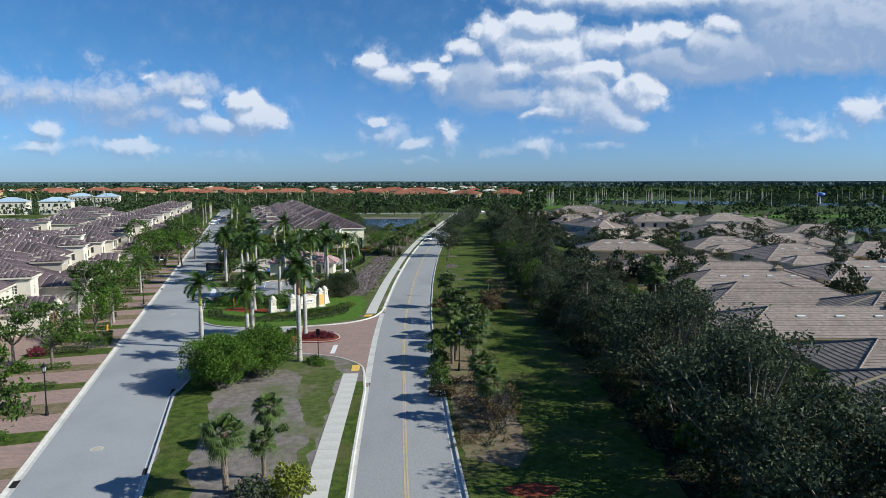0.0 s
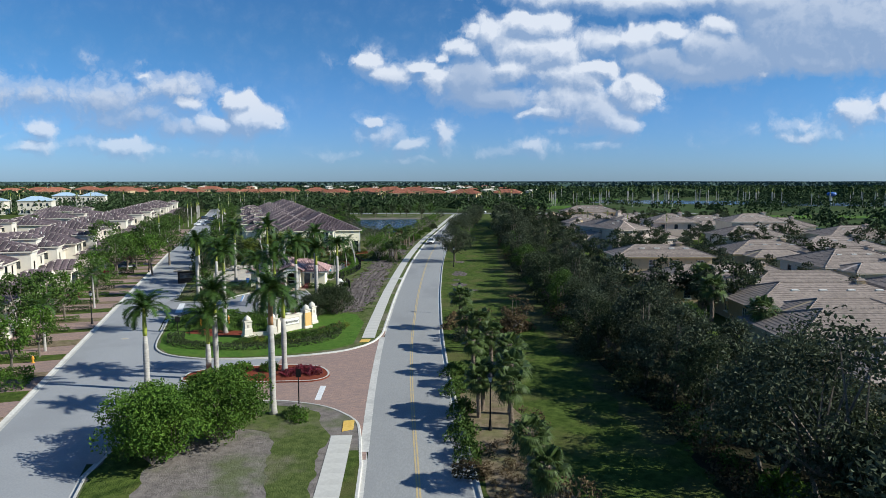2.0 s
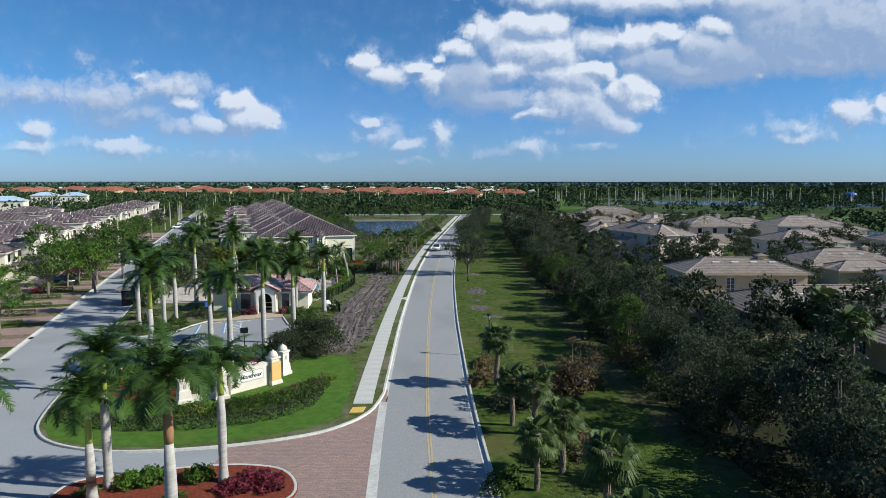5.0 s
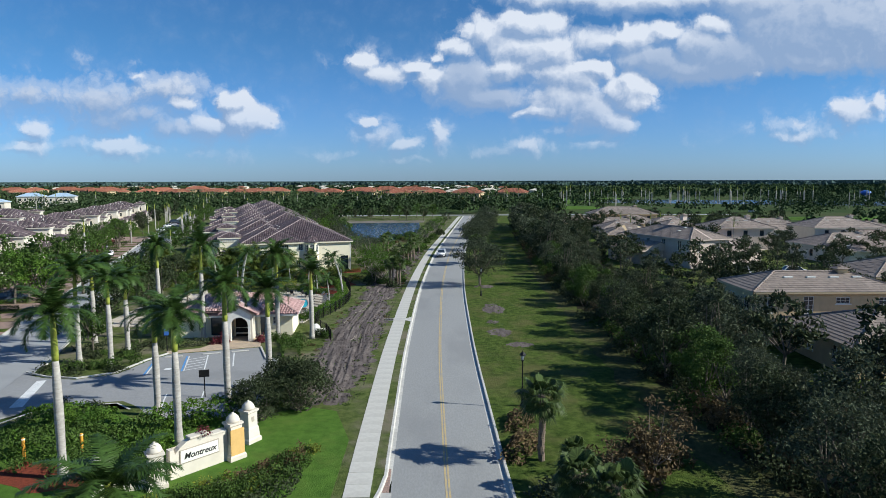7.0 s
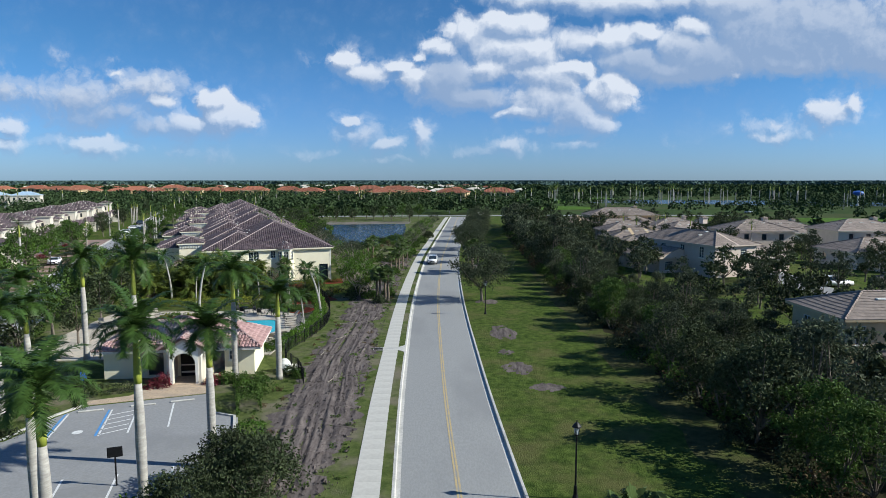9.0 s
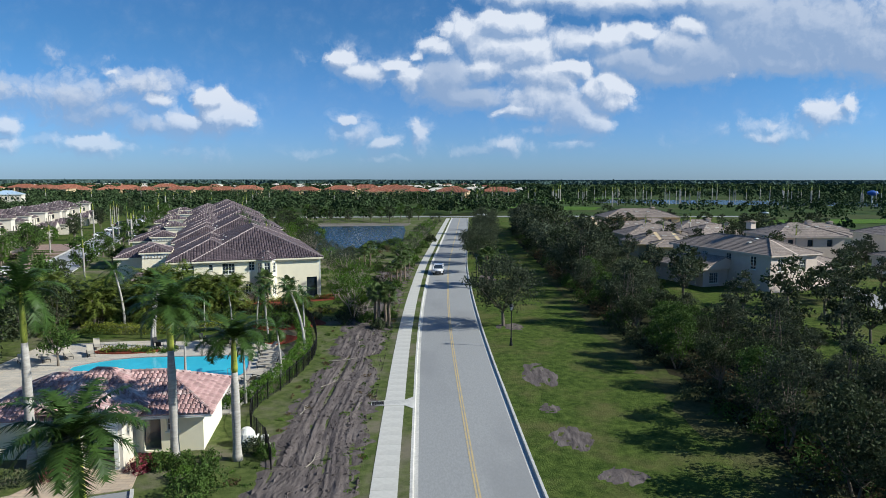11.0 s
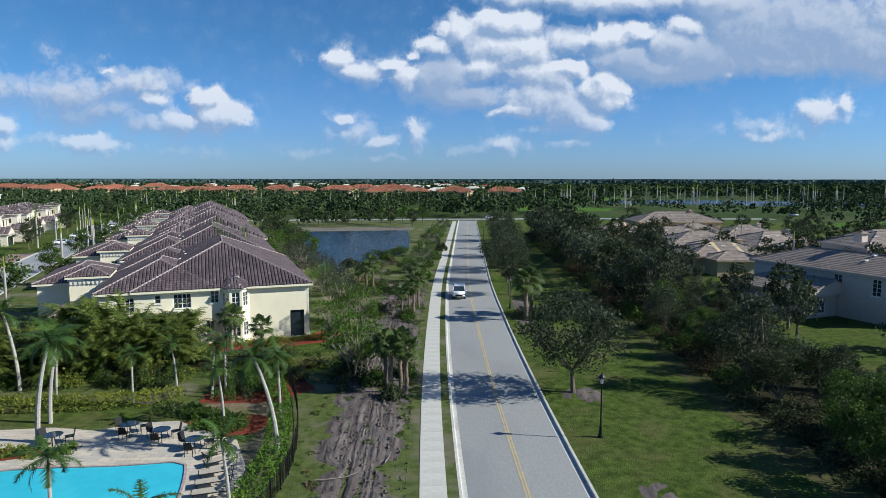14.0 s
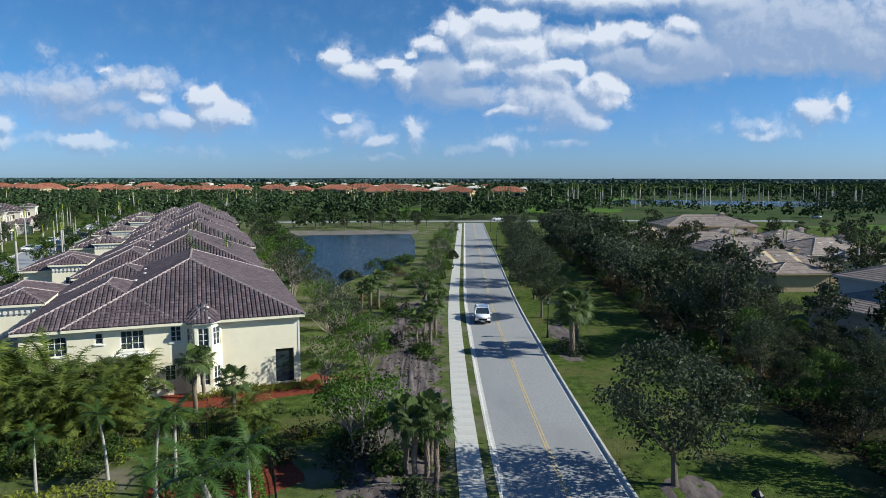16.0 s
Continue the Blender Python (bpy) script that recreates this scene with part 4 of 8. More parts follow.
def fan_leaf(rng, az, up, stalk, radius, start, blades=24, droop=0.5):
    d = np.array([math.cos(az) * math.cos(up), math.sin(az) * math.cos(up), math.sin(up)])
    side = np.array([-math.sin(az), math.cos(az), 0])
    s = np.array(start, float)
    hub = s + d * stalk + np.array([0, 0, -0.12 * stalk])
    v = [s + side * 0.02, s - side * 0.02, hub - side * 0.015, hub + side * 0.015]
    f = [(0, 1, 2, 3)]
    for k in range(blades):
        a = math.radians(-125 + 250 * (k + 0.5) / blades)
        out = d * math.cos(a) + side * math.sin(a)
        r = radius * (1 - 0.25 * abs(a) / 2.2) * rng.uniform(0.88, 1.08)
        mid = hub + out * r * 0.6 + np.array([0, 0, 0.02])
        tip = hub + out * r + np.array([0, 0, -droop * r * rng.uniform(0.5, 1.1)])
        w = np.cross(out, np.cross(side, d)) * r * 0.055
        b = len(v)
        v += [hub, mid - w, tip, mid + w]
        f.append((b, b + 1, b + 2, b + 3))
    return v, f


def fan_palm(label, h=3.4, leaves=26, radius=0.85, seed=0, m=None, group="fan palms", name="fan_palm", boots=True):
    rng = np.random.default_rng(seed)
    ob = thing(name, label, "palm", m, group)
    bm = bmesh.new()
    n = max(4, int(h / 0.35))
    for k in range(n):
        rod(bm, (0.03 * math.sin(k), 0.03 * math.cos(k), h * k / n - 0.04), (0.03 * math.sin(k + 1), 0.03 * math.cos(k + 1), h * (k + 1) / n), 0.15, 0.185 if boots else 0.15, 9)
    part("trunk", bm, M["bark_sabal"], ob)
    fl = []
    for k in range(leaves):
        q = (k + 0.5) / leaves
        fl.append(fan_leaf(rng, k * 2.399 + rng.normal(0, 0.2), math.radians(75 - 125 * q + rng.normal(0, 8)), radius * rng.uniform(0.8, 1.2), radius * rng.uniform(0.85, 1.15), (0, 0, h - 0.05)))
    v, f = join(fl)
    part("crown", mesh_of("crown", v, f, M["frond_sabal"]), None, ob, kind="stuff")
    return ob


def clump_palm(label, h=3.2, stems=14, seed=0, m=None, group="palm clumps", name="clump_palm", material="frond_areca", spread=1.0):
    rng = np.random.default_rng(seed)
    ob = thing(name, label, "palm", m, group)
    fr, bm = [], bmesh.new()
    for k in range(stems):
        a, q = rng.uniform(0, 6.28), rng.uniform(0.1, 1) * spread
        hh = h * rng.uniform(0.06, 0.58)
        top = (q * math.cos(a) * 1.2, q * math.sin(a) * 1.2, hh)
        rod(bm, (q * 0.6 * math.cos(a), q * 0.6 * math.sin(a), -0.05), top, 0.05, 0.035, 5)
        for j in range(7):
            fr.append(frond(rng, rng.uniform(0, 6.28), math.radians(rng.uniform(25, 85)), h * 0.55 * rng.uniform(0.8, 1.1), math.radians(rng.uniform(70, 120)), 26, 0.46, top, 0.032))
    part("stem", bm, M["bark"], ob)
    v, f = join(fr)
    part("crown", mesh_of("crown", v, f, M[material]), None, ob, kind="stuff")
    return ob


def shrub_mesh(rx, ry, h, leaves, size, material, seed, square=False):
    rng = np.random.default_rng(seed)
    if square:
        p = rng.uniform(-1, 1, (leaves, 3))
        ax = rng.choice(3, leaves, p=[ry * h / (ry * h + rx * h + rx * ry), rx * h / (ry * h + rx * h + rx * ry), rx * ry / (ry * h + rx * h + rx * ry)])
        p[np.arange(leaves), ax] = np.where(rng.uniform(0, 1, leaves) < 0.5, -1, 1)
        p[(ax == 2), 2] = 1
        d = np.zeros((leaves, 3))
        d[np.arange(leaves), ax] = p[np.arange(leaves), ax]
        p = p * np.array([rx, ry, h / 2]) + np.array([0, 0, h / 2]) + rng.normal(0, 0.05, (leaves, 3))
    else:
        d = rng.normal(0, 1, (leaves, 3))
        d[:, 2] = np.abs(d[:, 2])
        d /= np.linalg.norm(d, axis=1)[:, None]
        lump = 1 + 0.18 * np.sin(5 * np.arctan2(d[:, 1], d[:, 0]) + seed) + 0.12 * np.sin(7 * d[:, 2] + seed)
        p = d * (rng.uniform(0.5, 1.05, leaves) ** 0.5 * lump)[:, None] * np.array([rx, ry, h])
    p[:, 2] = np.maximum(p[:, 2], 0.02)
    return leaf_mesh("shrub", p, d, size, rng, material)


SHRUBS = {}


def shrub(x, y, rx, ry, h, material="leaf_mid", label="rounded green garden shrub", z=0.12, turn=0.0, size=0.16, square=False, name="shrub", group="", dens=1.0):
    """A bush; alike bushes share a mesh."""
    key = (material, square, round(size, 2), max(1, round(math.log2(max(rx, ry)) * 2)) if square else 0, round(rx / ry, 1) if square else max(rx, ry) < 0.75)
    if key not in SHRUBS:
        base = (rx, ry, h) if square else (1, 1, 1)
        count = int(min(9000, max(300, dens * 2.6 * (rx * ry * 4 + (rx + ry) * 2 * h * 2) / (size * size)))) if square else (240 if max(rx, ry) < 0.75 else 620)
        SHRUBS[key] = (shrub_mesh(*base, count, size if square else size * (1.1 if max(rx, ry) >= 0.75 else 1.5), M[material], len(SHRUBS) + 11, square), base)
    me, base = SHRUBS[key]
    ob = new(name, me)
    ob.matrix_world = pose(x, y, z, 0, 0, turn) @ Matrix.Diagonal((rx / base[0], ry / base[1], h / base[2], 1))
    return tagged(ob, label, "hedge" if square else "shrub", group)


def thicket(name, label, rows, size=0.2, category="shrubs", z=0.12, dens=1.0):
    """Low growth that nobody could count: leaf heaps (x, y, rx, ry, h, material) in one mesh."""
    rng = np.random.default_rng(len(rows) + int(10 * size))
    names = sorted({q[5] for q in rows})
    ps, ds, mi = [], [], []
    for x, y, rx, ry, h, c in rows:
        n = int(max(24, dens * 1.5 * (rx * ry * 3.2 + (rx + ry) * h * 2) / (size * size)))
        d = rng.normal(0, 1, (n, 3))
        d[:, 2] = np.abs(d[:, 2])
        d /= np.linalg.norm(d, axis=1)[:, None]
        lump = 1 + 0.25 * np.sin(4 * np.arctan2(d[:, 1], d[:, 0]) + x) + 0.15 * np.sin(6 * d[:, 2] + y)
        ps.append(d * (rng.uniform(0.35, 1.05, n) ** 0.5 * lump)[:, None] * np.array([rx, ry, h]) + np.array([x, y, z]))
        ds.append(d)
        mi.append(np.full(n, names.index(c)))
    me = leaf_mesh(name, np.concatenate(ps), np.concatenate(ds), size, rng, M[names[0]])
    for c in names[1:]:
        me.materials.append(M[c])
    me.polygons.foreach_set("material_index", np.concatenate(mi).astype(np.int32))
    return single(name, me, None, label, category, kind="stuff")


def hedge_line(points, width, h, material, label, size=0.16, name="hedge", z=0.12):
    """A clipped hedge along a plan line, one mesh."""
    rng = np.random.default_rng(len(bpy.data.objects))
    line = curve_points(points, 0.5)
    ps, ds = [], []
    per = int(2.4 * (width + 2 * h) / (size * size))
    for a, b in zip(line, line[1:]):
        k = max(2, int(per * (b - a).length))
        t = rng.uniform(0, 1, k)
        u = rng.uniform(0, width + 2 * h, k)
        d = (b - a).normalized()
        side = np.where(u < h, -width / 2, np.where(u > h + width, width / 2, u - h - width / 2))
        up = np.where(u < h, u, np.where(u > h + width, u - h - width, h))
        bumpy = 1 + 0.10 * np.sin(3.1 * (a.x + a.y) + 2)
        p = np.stack([a.x + (b - a).x * t + d.y * side, a.y + (b - a).y * t - d.x * side, up * bumpy + z], 1) + rng.normal(0, 0.06, (k, 3))
        ps.append(p)
        ds.append(np.stack([d.y * np.sign(side), -d.x * np.sign(side), np.full(k, 0.5)], 1))
    p, d = np.concatenate(ps), np.concatenate(ds)
    p[:, 2] = np.maximum(p[:, 2], z)
    return single(name, leaf_mesh("hedge", p, d, size, rng, M[material]), None, label, "hedge")


def strew(templates, rows, group=""):
    """Copies of the template things at (x, y, scale, turn); the first rows take the templates themselves."""
    for k, (x, y, s, turn) in enumerate(rows):
        m = pose(x, y, 0.11, 0, 0, turn) @ Matrix.Scale(s, 4)
        if k < len(templates):
            templates[k].matrix_world = m
        else:
            copy_thing(templates[k % len(templates)], m)


R = random.Random(5)

# royal palms round the entrance, the car park and the clubhouse
ROYALS = [(x, y, 1.07 * h, husk) for x, y, h, husk in [(-28.0, 72.0, 4.4, 0), (-23.5, 76.4, 5.3, 0), (-17.3, 77.2, 4.8, 0), (-15.4, 65.8, 6.6, 1), (-23.7, 75.0, 3.0, 0), (-28.1, 92.6, 7.2, 0), (-27.0, 102.8, 6.2, 0), (-23.4, 97.6, 5.8, 0), (-22.0, 103.3, 6.5, 0),
          (-20.4, 109.0, 6.2, 0), (-20.2, 126.0, 6.1, 0), (-24.0, 126.4, 6.2, 0), (-31.8, 125.4, 6.2, 0), (-37.4, 116.6, 5.8, 0), (-37.5, 120.2, 6.2, 0), (-40.4, 116.6, 6.0, 0), (-39.6, 132.5, 5.8, 0),
          (-43.1, 124.5, 5.8, 0), (-48.8, 138.5, 5.6, 0)]]
pal = {}
for n, (x, y, h, husk) in enumerate(ROYALS):
    key = (n % 4, husk)
    m = pose(x, y, 0.12, 0, 0, 67 * n)
    key = (*key, h if h < 5 else 6.2)
    if key[2] == 6.2:
        m = m @ Matrix.Diagonal((1, 1, h / 6.2, 1))
    if key not in pal:
        pal[key] = royal_palm("tall royal palm with smooth grey trunk and " + ("brown dry sheath" if husk else "green crownshaft"), key[2], 24 + key[0], 2.6, n + 3, m, husk=bool(husk))
    else:
        copy_thing(pal[key], m)

# slender palms by the pool and the townhouse
SLIM = [(-28.2, 140.1, 0.75, 0, 0.1), (-22.3, 135.9, 0.95, 200, 0.2), (-21.0, 142.3, 0.7, 160, 0.5), (-20.4, 150.4, 1.0, 170, 1.4), (-26.8, 161.8, 0.95, 30, 0.2), (-43.3, 163.2, 1.05, 180, 0.9), (-37.0, 156.0, 0.95, 0, 0.9),
        (-35.9, 152.6, 1.05, 10, 1.0), (-33.1, 159.9, 0.85, 0, 0.1), (-25.1, 155.4, 0.95, 190, 0.3), (-27.6, 161.0, 0.95, 20, 0.4), (-21.5, 156.5, 1.05, 120, 0.4), (-39.0, 160.5, 1.0, 60, 0.5), (-31.0, 163.0, 0.9, 200, 0.3)]
slim = {}
for n, (x, y, s, turn, lean) in enumerate(SLIM):
    key = round(lean * 2)
    m = pose(x, y, 0.11, 0, 0, turn) @ Matrix.Scale(s, 4)
    if key not in slim:
        slim[key] = slender_palm("slender leaning palm with a small feathery crown", 6.0, lean, n + 40, m)
    else:
        copy_thing(slim[key], m)

# fan palms
FANS = [(2.9, 53.6, 1.05, 0), (3.2, 49.4, 1.0, 50), (0.9, 66.5, 1.0, 100), (2.7, 62.6, 1.1, 20), (3.0, 65.7, 1.15, 70), (0.5, 65.0, 0.95, 10), (0.3, 85.7, 1.05, 40), (1.6, 84.0, 1.0, 140), (0.0, 94.8, 1.2, 200), (1.2, 91.0, 0.7, 60),
        (1.2, 187.4, 1.5, 0), (2.4, 190.5, 1.2, 90), (-13.4, 37.2, 1.1, 0), (-12.5, 43.6, 0.95, 30), (-11.6, 39.0, 0.8, 80), (2.4, 78.0, 1.0, 30), (3.6, 72.5, 1.1, 30), (0.6, 76.0, 1.0, 30), (0.6, 119.5, 0.0, 0),
        (25.5, 48.5, 1.2, 0), (26.0, 45.0, 1.2, 30), (25.0, 40.0, 1.25, 80), (26.6, 36.5, 1.2, 10), (31.5, 97.0, 1.5, 40), (33.0, 104.0, 1.5, 0), (32.0, 85.5, 1.3, 50), (27, 56, 1.2, 10), (27.2, 70, 1.2, 70)]
FANS = [q for q in FANS if q[2] > 0]
strew([fan_palm("fan palm with rough brown trunk and drooping fronds", 3.3, 34, 0.74, 60 + k) for k in range(4)], FANS)
# tall fan palms standing in groups beside the soil strip
GROUPS = [(-13.9, 161.6), (-13.2, 162.6), (-12.7, 161.4), (-14.4, 163.0), (-12.9, 164.2), (-12.2, 191.0), (-12.8, 193.0), (-11.6, 194.5), (-13.6, 190.0), (-12.4, 206.0), (-11.0, 208.0), (-19.2, 207.0), (-20.4, 209.0), (-18.4, 210.0), (-19.6, 212.0),
          (-29.6, 173.4), (-29.9, 176.2), (-25.7, 169.3)]
strew([fan_palm("tall fan palm in a close group of trunks", 4.2, 22, 0.8, 70 + k, group="fan palm group") for k in range(3)], [(x, y, 0.92 + 0.12 * math.sin(3 * k), 50 * k) for k, (x, y) in enumerate(GROUPS)])
# palm clumps in front of the townhouse
CLUMPS = [(-44.5, 167.5, 1.2), (-41.5, 166.0, 1.25), (-38.6, 167.0, 1.3), (-36.0, 167.6, 1.25), (-47.5, 166.0, 1.1), (-50.5, 165.0, 1.1), (-33.5, 169.0, 1.1), (-40.0, 170.2, 1.3), (-43.8, 171.5, 1.2), (-36.6, 170.8, 1.2), (-34.0, 172.8, 1.0),
          (-54.0, 167.0, 1.2), (-29.6, 146.9, 0.0), (-25.0, 170.0, 0.6), (-23.6, 166.5, 0.55), (-46.5, 163.0, 1.0), (-51.0, 160.0, 1.1), (-55.0, 160.5, 1.1)]
strew([clump_palm("dense feathery palm clump with yellowing fronds", 4.4, 15, 80 + k) for k in range(3)], [(x, y, s, 47 * k) for k, (x, y, s) in enumerate(CLUMPS) if s > 0])

# the dark tree belt beside the east lawn
KINDS = [("dense dark evergreen tree in a shady belt", 7.4, 3.2, 1.2, 34, "leaf_dark"), ("grey-green twiggy tree in a shady belt", 8.0, 3.4, 1.6, 38, "leaf_grey"),
         ("dark evergreen tree in a shady belt", 6.6, 3.0, 0.9, 30, "leaf_dark"), ("leafy grey-green tree in a shady belt", 7.0, 3.1, 1.2, 32, "leaf_grey"), ("leafy mid-green tree in a shady belt", 6.8, 2.9, 1.1, 30, "leaf_mid")]
belt = [tree("belt_tree", l, h, r, t, 3900, 0.275, c, mm, 100 + k, group="tree belt", stems=2) for k, (l, h, r, t, c, mm) in enumerate(KINDS)]
belt_far = [tree("belt_tree", l, h, r, t, 800, 0.5, c, mm, 110 + k, group="tree belt") for k, (l, h, r, t, c, mm) in enumerate(KINDS[:4])]
belt_near = [tree("belt_tree", l, h, r, t, 4600, 0.24, c, mm, 105 + k, group="tree belt", stems=2) for k, (l, h, r, t, c, mm) in enumerate(KINDS[1:4])]
rows, rows_far, rows_near = [], [], []
y = 24.0
while y < 318:
    x0 = np.interp(y, [16, 40, 66, 97, 165, 220, 270, 318], [17.6, 17.8, 16.6, 14.1, 14.6, 17.4, 21.0, 26])
    low = np.interp(y, [80, 100, 200], [1.08, 1.04, 1.0])
    for k, dx in enumerate((0.0, 3.6, 7.0, 10.4, 14.0) if 128 < y < 172 else (0.0, 3.6, 7.0, 10.4)):
        if R.random() < (0.97, 0.96, 0.82, 0.72, 0.85 if y < 156 else 0.0)[k]:
            (rows_near if y < 58 and k < 2 else rows if y < 196 else rows_far).append((x0 + dx + R.uniform(-0.9, 0.9), y + R.uniform(-1.4, 1.4), R.uniform(0.82, 1.14) * ((1.15, 0.84, 0.52, 0.45) if 156 < y < 186 else (1.22, 0.96, 0.72, 0.58, 0.62) if 88 < y < 200 else (1.12, 0.90, 0.66, 0.57) if y > 85 else (1.05, 0.78, 0.64, 0.60))[k] * low, R.uniform(0, 360)))
    y += 4.4
R.shuffle(rows)
strew(belt, rows)
strew(belt_far, rows_far)
strew(belt_near, rows_near)
foot = []
for k in range(150):
    yy = 20 + 1.9 * k
    x0 = np.interp(yy, [16, 40, 66, 97, 165, 220, 270, 318], [15.6, 15.8, 14.4, 12.2, 13.2, 15.8, 19, 24])
    foot.append((x0 + R.uniform(-0.6, 2.6), yy, R.uniform(0.9, 2.1), R.uniform(1.0, 2.2), R.uniform(0.7, 2.2), R.choice(["leaf_dark", "leaf_grey", "leaf_dark", "leaf_mid", "leaf_brown"])))
thicket("undergrowth", "dark tangled undergrowth at the foot of a tree belt", foot, 0.25)
for x, y in ((17.5, 44), (22, 152), (18.5, 150), (17, 52)):
    shrub(x, y, 1.5, 1.4, 1.8, "leaf_bright", "bright green bush among dark trees", 0.1, 0, 0.22)

# single oaks on the east lawn
oak = [tree("oak_tree", "small dark oak with a rounded crown on the lawn", 7.2, 3.9, 1.6, 5600, 0.26, 44, "leaf_grey", 120, group="lawn oaks", open_crown=1), tree("oak_tree", "small dark oak with an airy crown on the lawn", 6.8, 2.7, 2.3, 2600, 0.26, 28, "leaf_dark", 121, group="lawn oaks", open_crown=1)]
strew(oak, [(0.4, 161.0, 1.1, 0), (1.6, 204, 0.95, 40), (3.0, 216, 0.95, 100), (5.0, 232, 1.0, 160), (7.2, 250, 1.0, 220), (9.0, 266, 1.0, 10), (11.5, 285, 1.05, 60), (13, 302, 1.0, 200), (3.8, 228, 0.9, 130)])
bare = tree("dry_tree", "thin tree with sparse brown leaves", 4.2, 1.9, 0.7, 900, 0.22, 20, "leaf_brown", 130, open_crown=1, stems=3)
strew([bare], [(6.6, 93.0, 1.15, 0), (4.0, 47.5, 0.8, 60), (2.2, 88.5, 0.8, 150), (3.4, 58.5, 0.7, 20)])
dry = []
for n in range(52):
    q = (n * 0.618) % 1
    dry.append((0.4 + 4.2 * q + R.uniform(-0.3, 0.3), 44 + 16.5 * n / 52, R.uniform(0.3, 0.55), R.uniform(0.3, 0.55), R.uniform(0.3, 0.6), R.choice(["leaf_brown", "leaf_brown", "leaf_grey"])))
thicket("dry_shrubs", "low dry brown shrubs in a mulch bed", dry, 0.12)
for x, y, rx, ry, h, c in [(-0.6, 58, 0.9, 1.4, 1.3, "leaf_mid"), (-0.9, 61.5, 1.0, 1.6, 1.2, "leaf_mid"), (-0.5, 55.5, 1.2, 0.9, 0.8, "leaf_brown"), (-0.8, 66, 0.9, 1.6, 1.2, "leaf_mid"), (-1.2, 71, 0.9, 1.5, 1.2, "leaf_mid"), (-1.2, 76.5, 1.0, 1.6, 1.0, "leaf_mid"),
                           (-0.9, 96.5, 1.0, 2.4, 1.0, "leaf_brown"), (-0.6, 101.0, 0.9, 2.0, 0.9, "leaf_brown"), (0.5, 90.0, 1.8, 1.5, 1.1, "leaf_grey"), (2.6, 90.8, 1.9, 1.4, 1.1, "leaf_mid"), (4.6, 92, 1.9, 1.4, 1.6, "leaf_brown"), (6.4, 94, 2.2, 1.6, 2.0, "leaf_brown"),
                           (1.4, 188.6, 1.6, 2.0, 1.1, "leaf_grey"), (3.2, 84.5, 1.5, 1.5, 1.3, "leaf_mid"), (3.9, 81, 1.3, 1.6, 1.4, "leaf_brown"), (2.0, 80, 1.4, 1.4, 1.1, "leaf_mid")]:
    shrub(x, y, rx, ry, h, c, "loose shrub beside the avenue" if c != "leaf_brown" else "dry brown shrub beside the avenue", 0.12, 30 * x, 0.2)

# the big bright bush and other bushes south of the entrance
big = tree("bush_tree", "large bright green multi-stemmed bush", 4.5, 3.3, 0.3, 9500, 0.23, 70, "leaf_bright", 140, pose(-20.6, 57.0, 0.12), "round bushes", stems=4, tight=True)
for x, y, s, turn in ((-17.6, 60.8, 1.0, 90), (-19.0, 63.4, 0.85, 200), (-22.6, 60.6, 0.85, 10)):
    copy_thing(big, pose(x, y, 0.12, 0, 0, turn) @ Matrix.Scale(s, 4))
for x, y, rx, ry, h, c in [(-9.6, 37.5, 1.4, 1.4, 1.5, "leaf_yellow"), (-11.6, 36.4, 1.3, 1.2, 1.2, "leaf_grey"), (-13.6, 65.4, 0.9, 0.9, 0.8, "leaf_mid"), (-13.0, 64.2, 0.7, 0.7, 0.6, "leaf_bright"), (-12.4, 47.0, 0.5, 0.5, 0.5, "leaf_mid")]:
    shrub(x, y, rx, ry, h, c, "leafy shrub on sandy soil", 0.13, 0, 0.2)

# island planting
for x, y, rx, ry, h, c in [(-14.6, 76.8, 0.9, 1.3, 0.55, "leaf_red"), (-15.6, 77.2, 1.0, 1.2, 0.6, "leaf_red"), (-16.4, 76.2, 1.0, 1.0, 0.55, "leaf_red"), (-18.8, 77.4, 0.9, 0.8, 0.9, "leaf_bright"), (-21.4, 77.0, 1.1, 0.8, 1.0, "leaf_bright"), (-22.4, 76.6, 0.9, 0.8, 0.9, "leaf_bright"), (-24.2, 75.6, 0.7, 0.6, 0.5, "leaf_mid"), (-19.2, 75.2, 0.7, 0.4, 0.35, "leaf_mid")]:
    shrub(x, y, rx, ry, h, c, "crimson foliage plants in red mulch" if c == "leaf_red" else "strappy green plants in red mulch", 0.13, 20, 0.22)

# clubhouse corner bushes and entrance hedges
dark = tree("bush_tree", "large dark round bush beside the entrance sign", 3.6, 2.6, 0.2, 5500, 0.2, 60, "leaf_dark", 150, pose(-16.6, 103.6, 0.12), "round bushes", stems=4, tight=True)
for x, y, s, turn in ((-19.2, 101.6, 0.8, 90), (-18.4, 105.4, 0.9, 30)):
    copy_thing(dark, pose(x, y, 0.12, 0, 0, turn) @ Matrix.Scale(s, 4))
hedge_line([(-33.5, 91.5), (-31.5, 87.3), (-27, 85.6), (-22, 85.8), (-18, 87.2), (-15.6, 89.6), (-15.2, 93.0)], 1.7, 0.42, "leaf_dark", "low dark clipped ground hedge before the sign", 0.2)
hedge_line([(-14.9, 94.5), (-15.9, 91.5), (-18.4, 89.6), (-21.5, 88.4)], 1.5, 0.7, "leaf_mid", "loose green shrub border before the sign", 0.2)
hedge_line([(-35.2, 97.0), (-31.5, 96.5), (-28.5, 97.0), (-25.0, 98.8)], 3.0, 1.1, "leaf_mid", "broad green shrub bed behind the sign", 0.24)
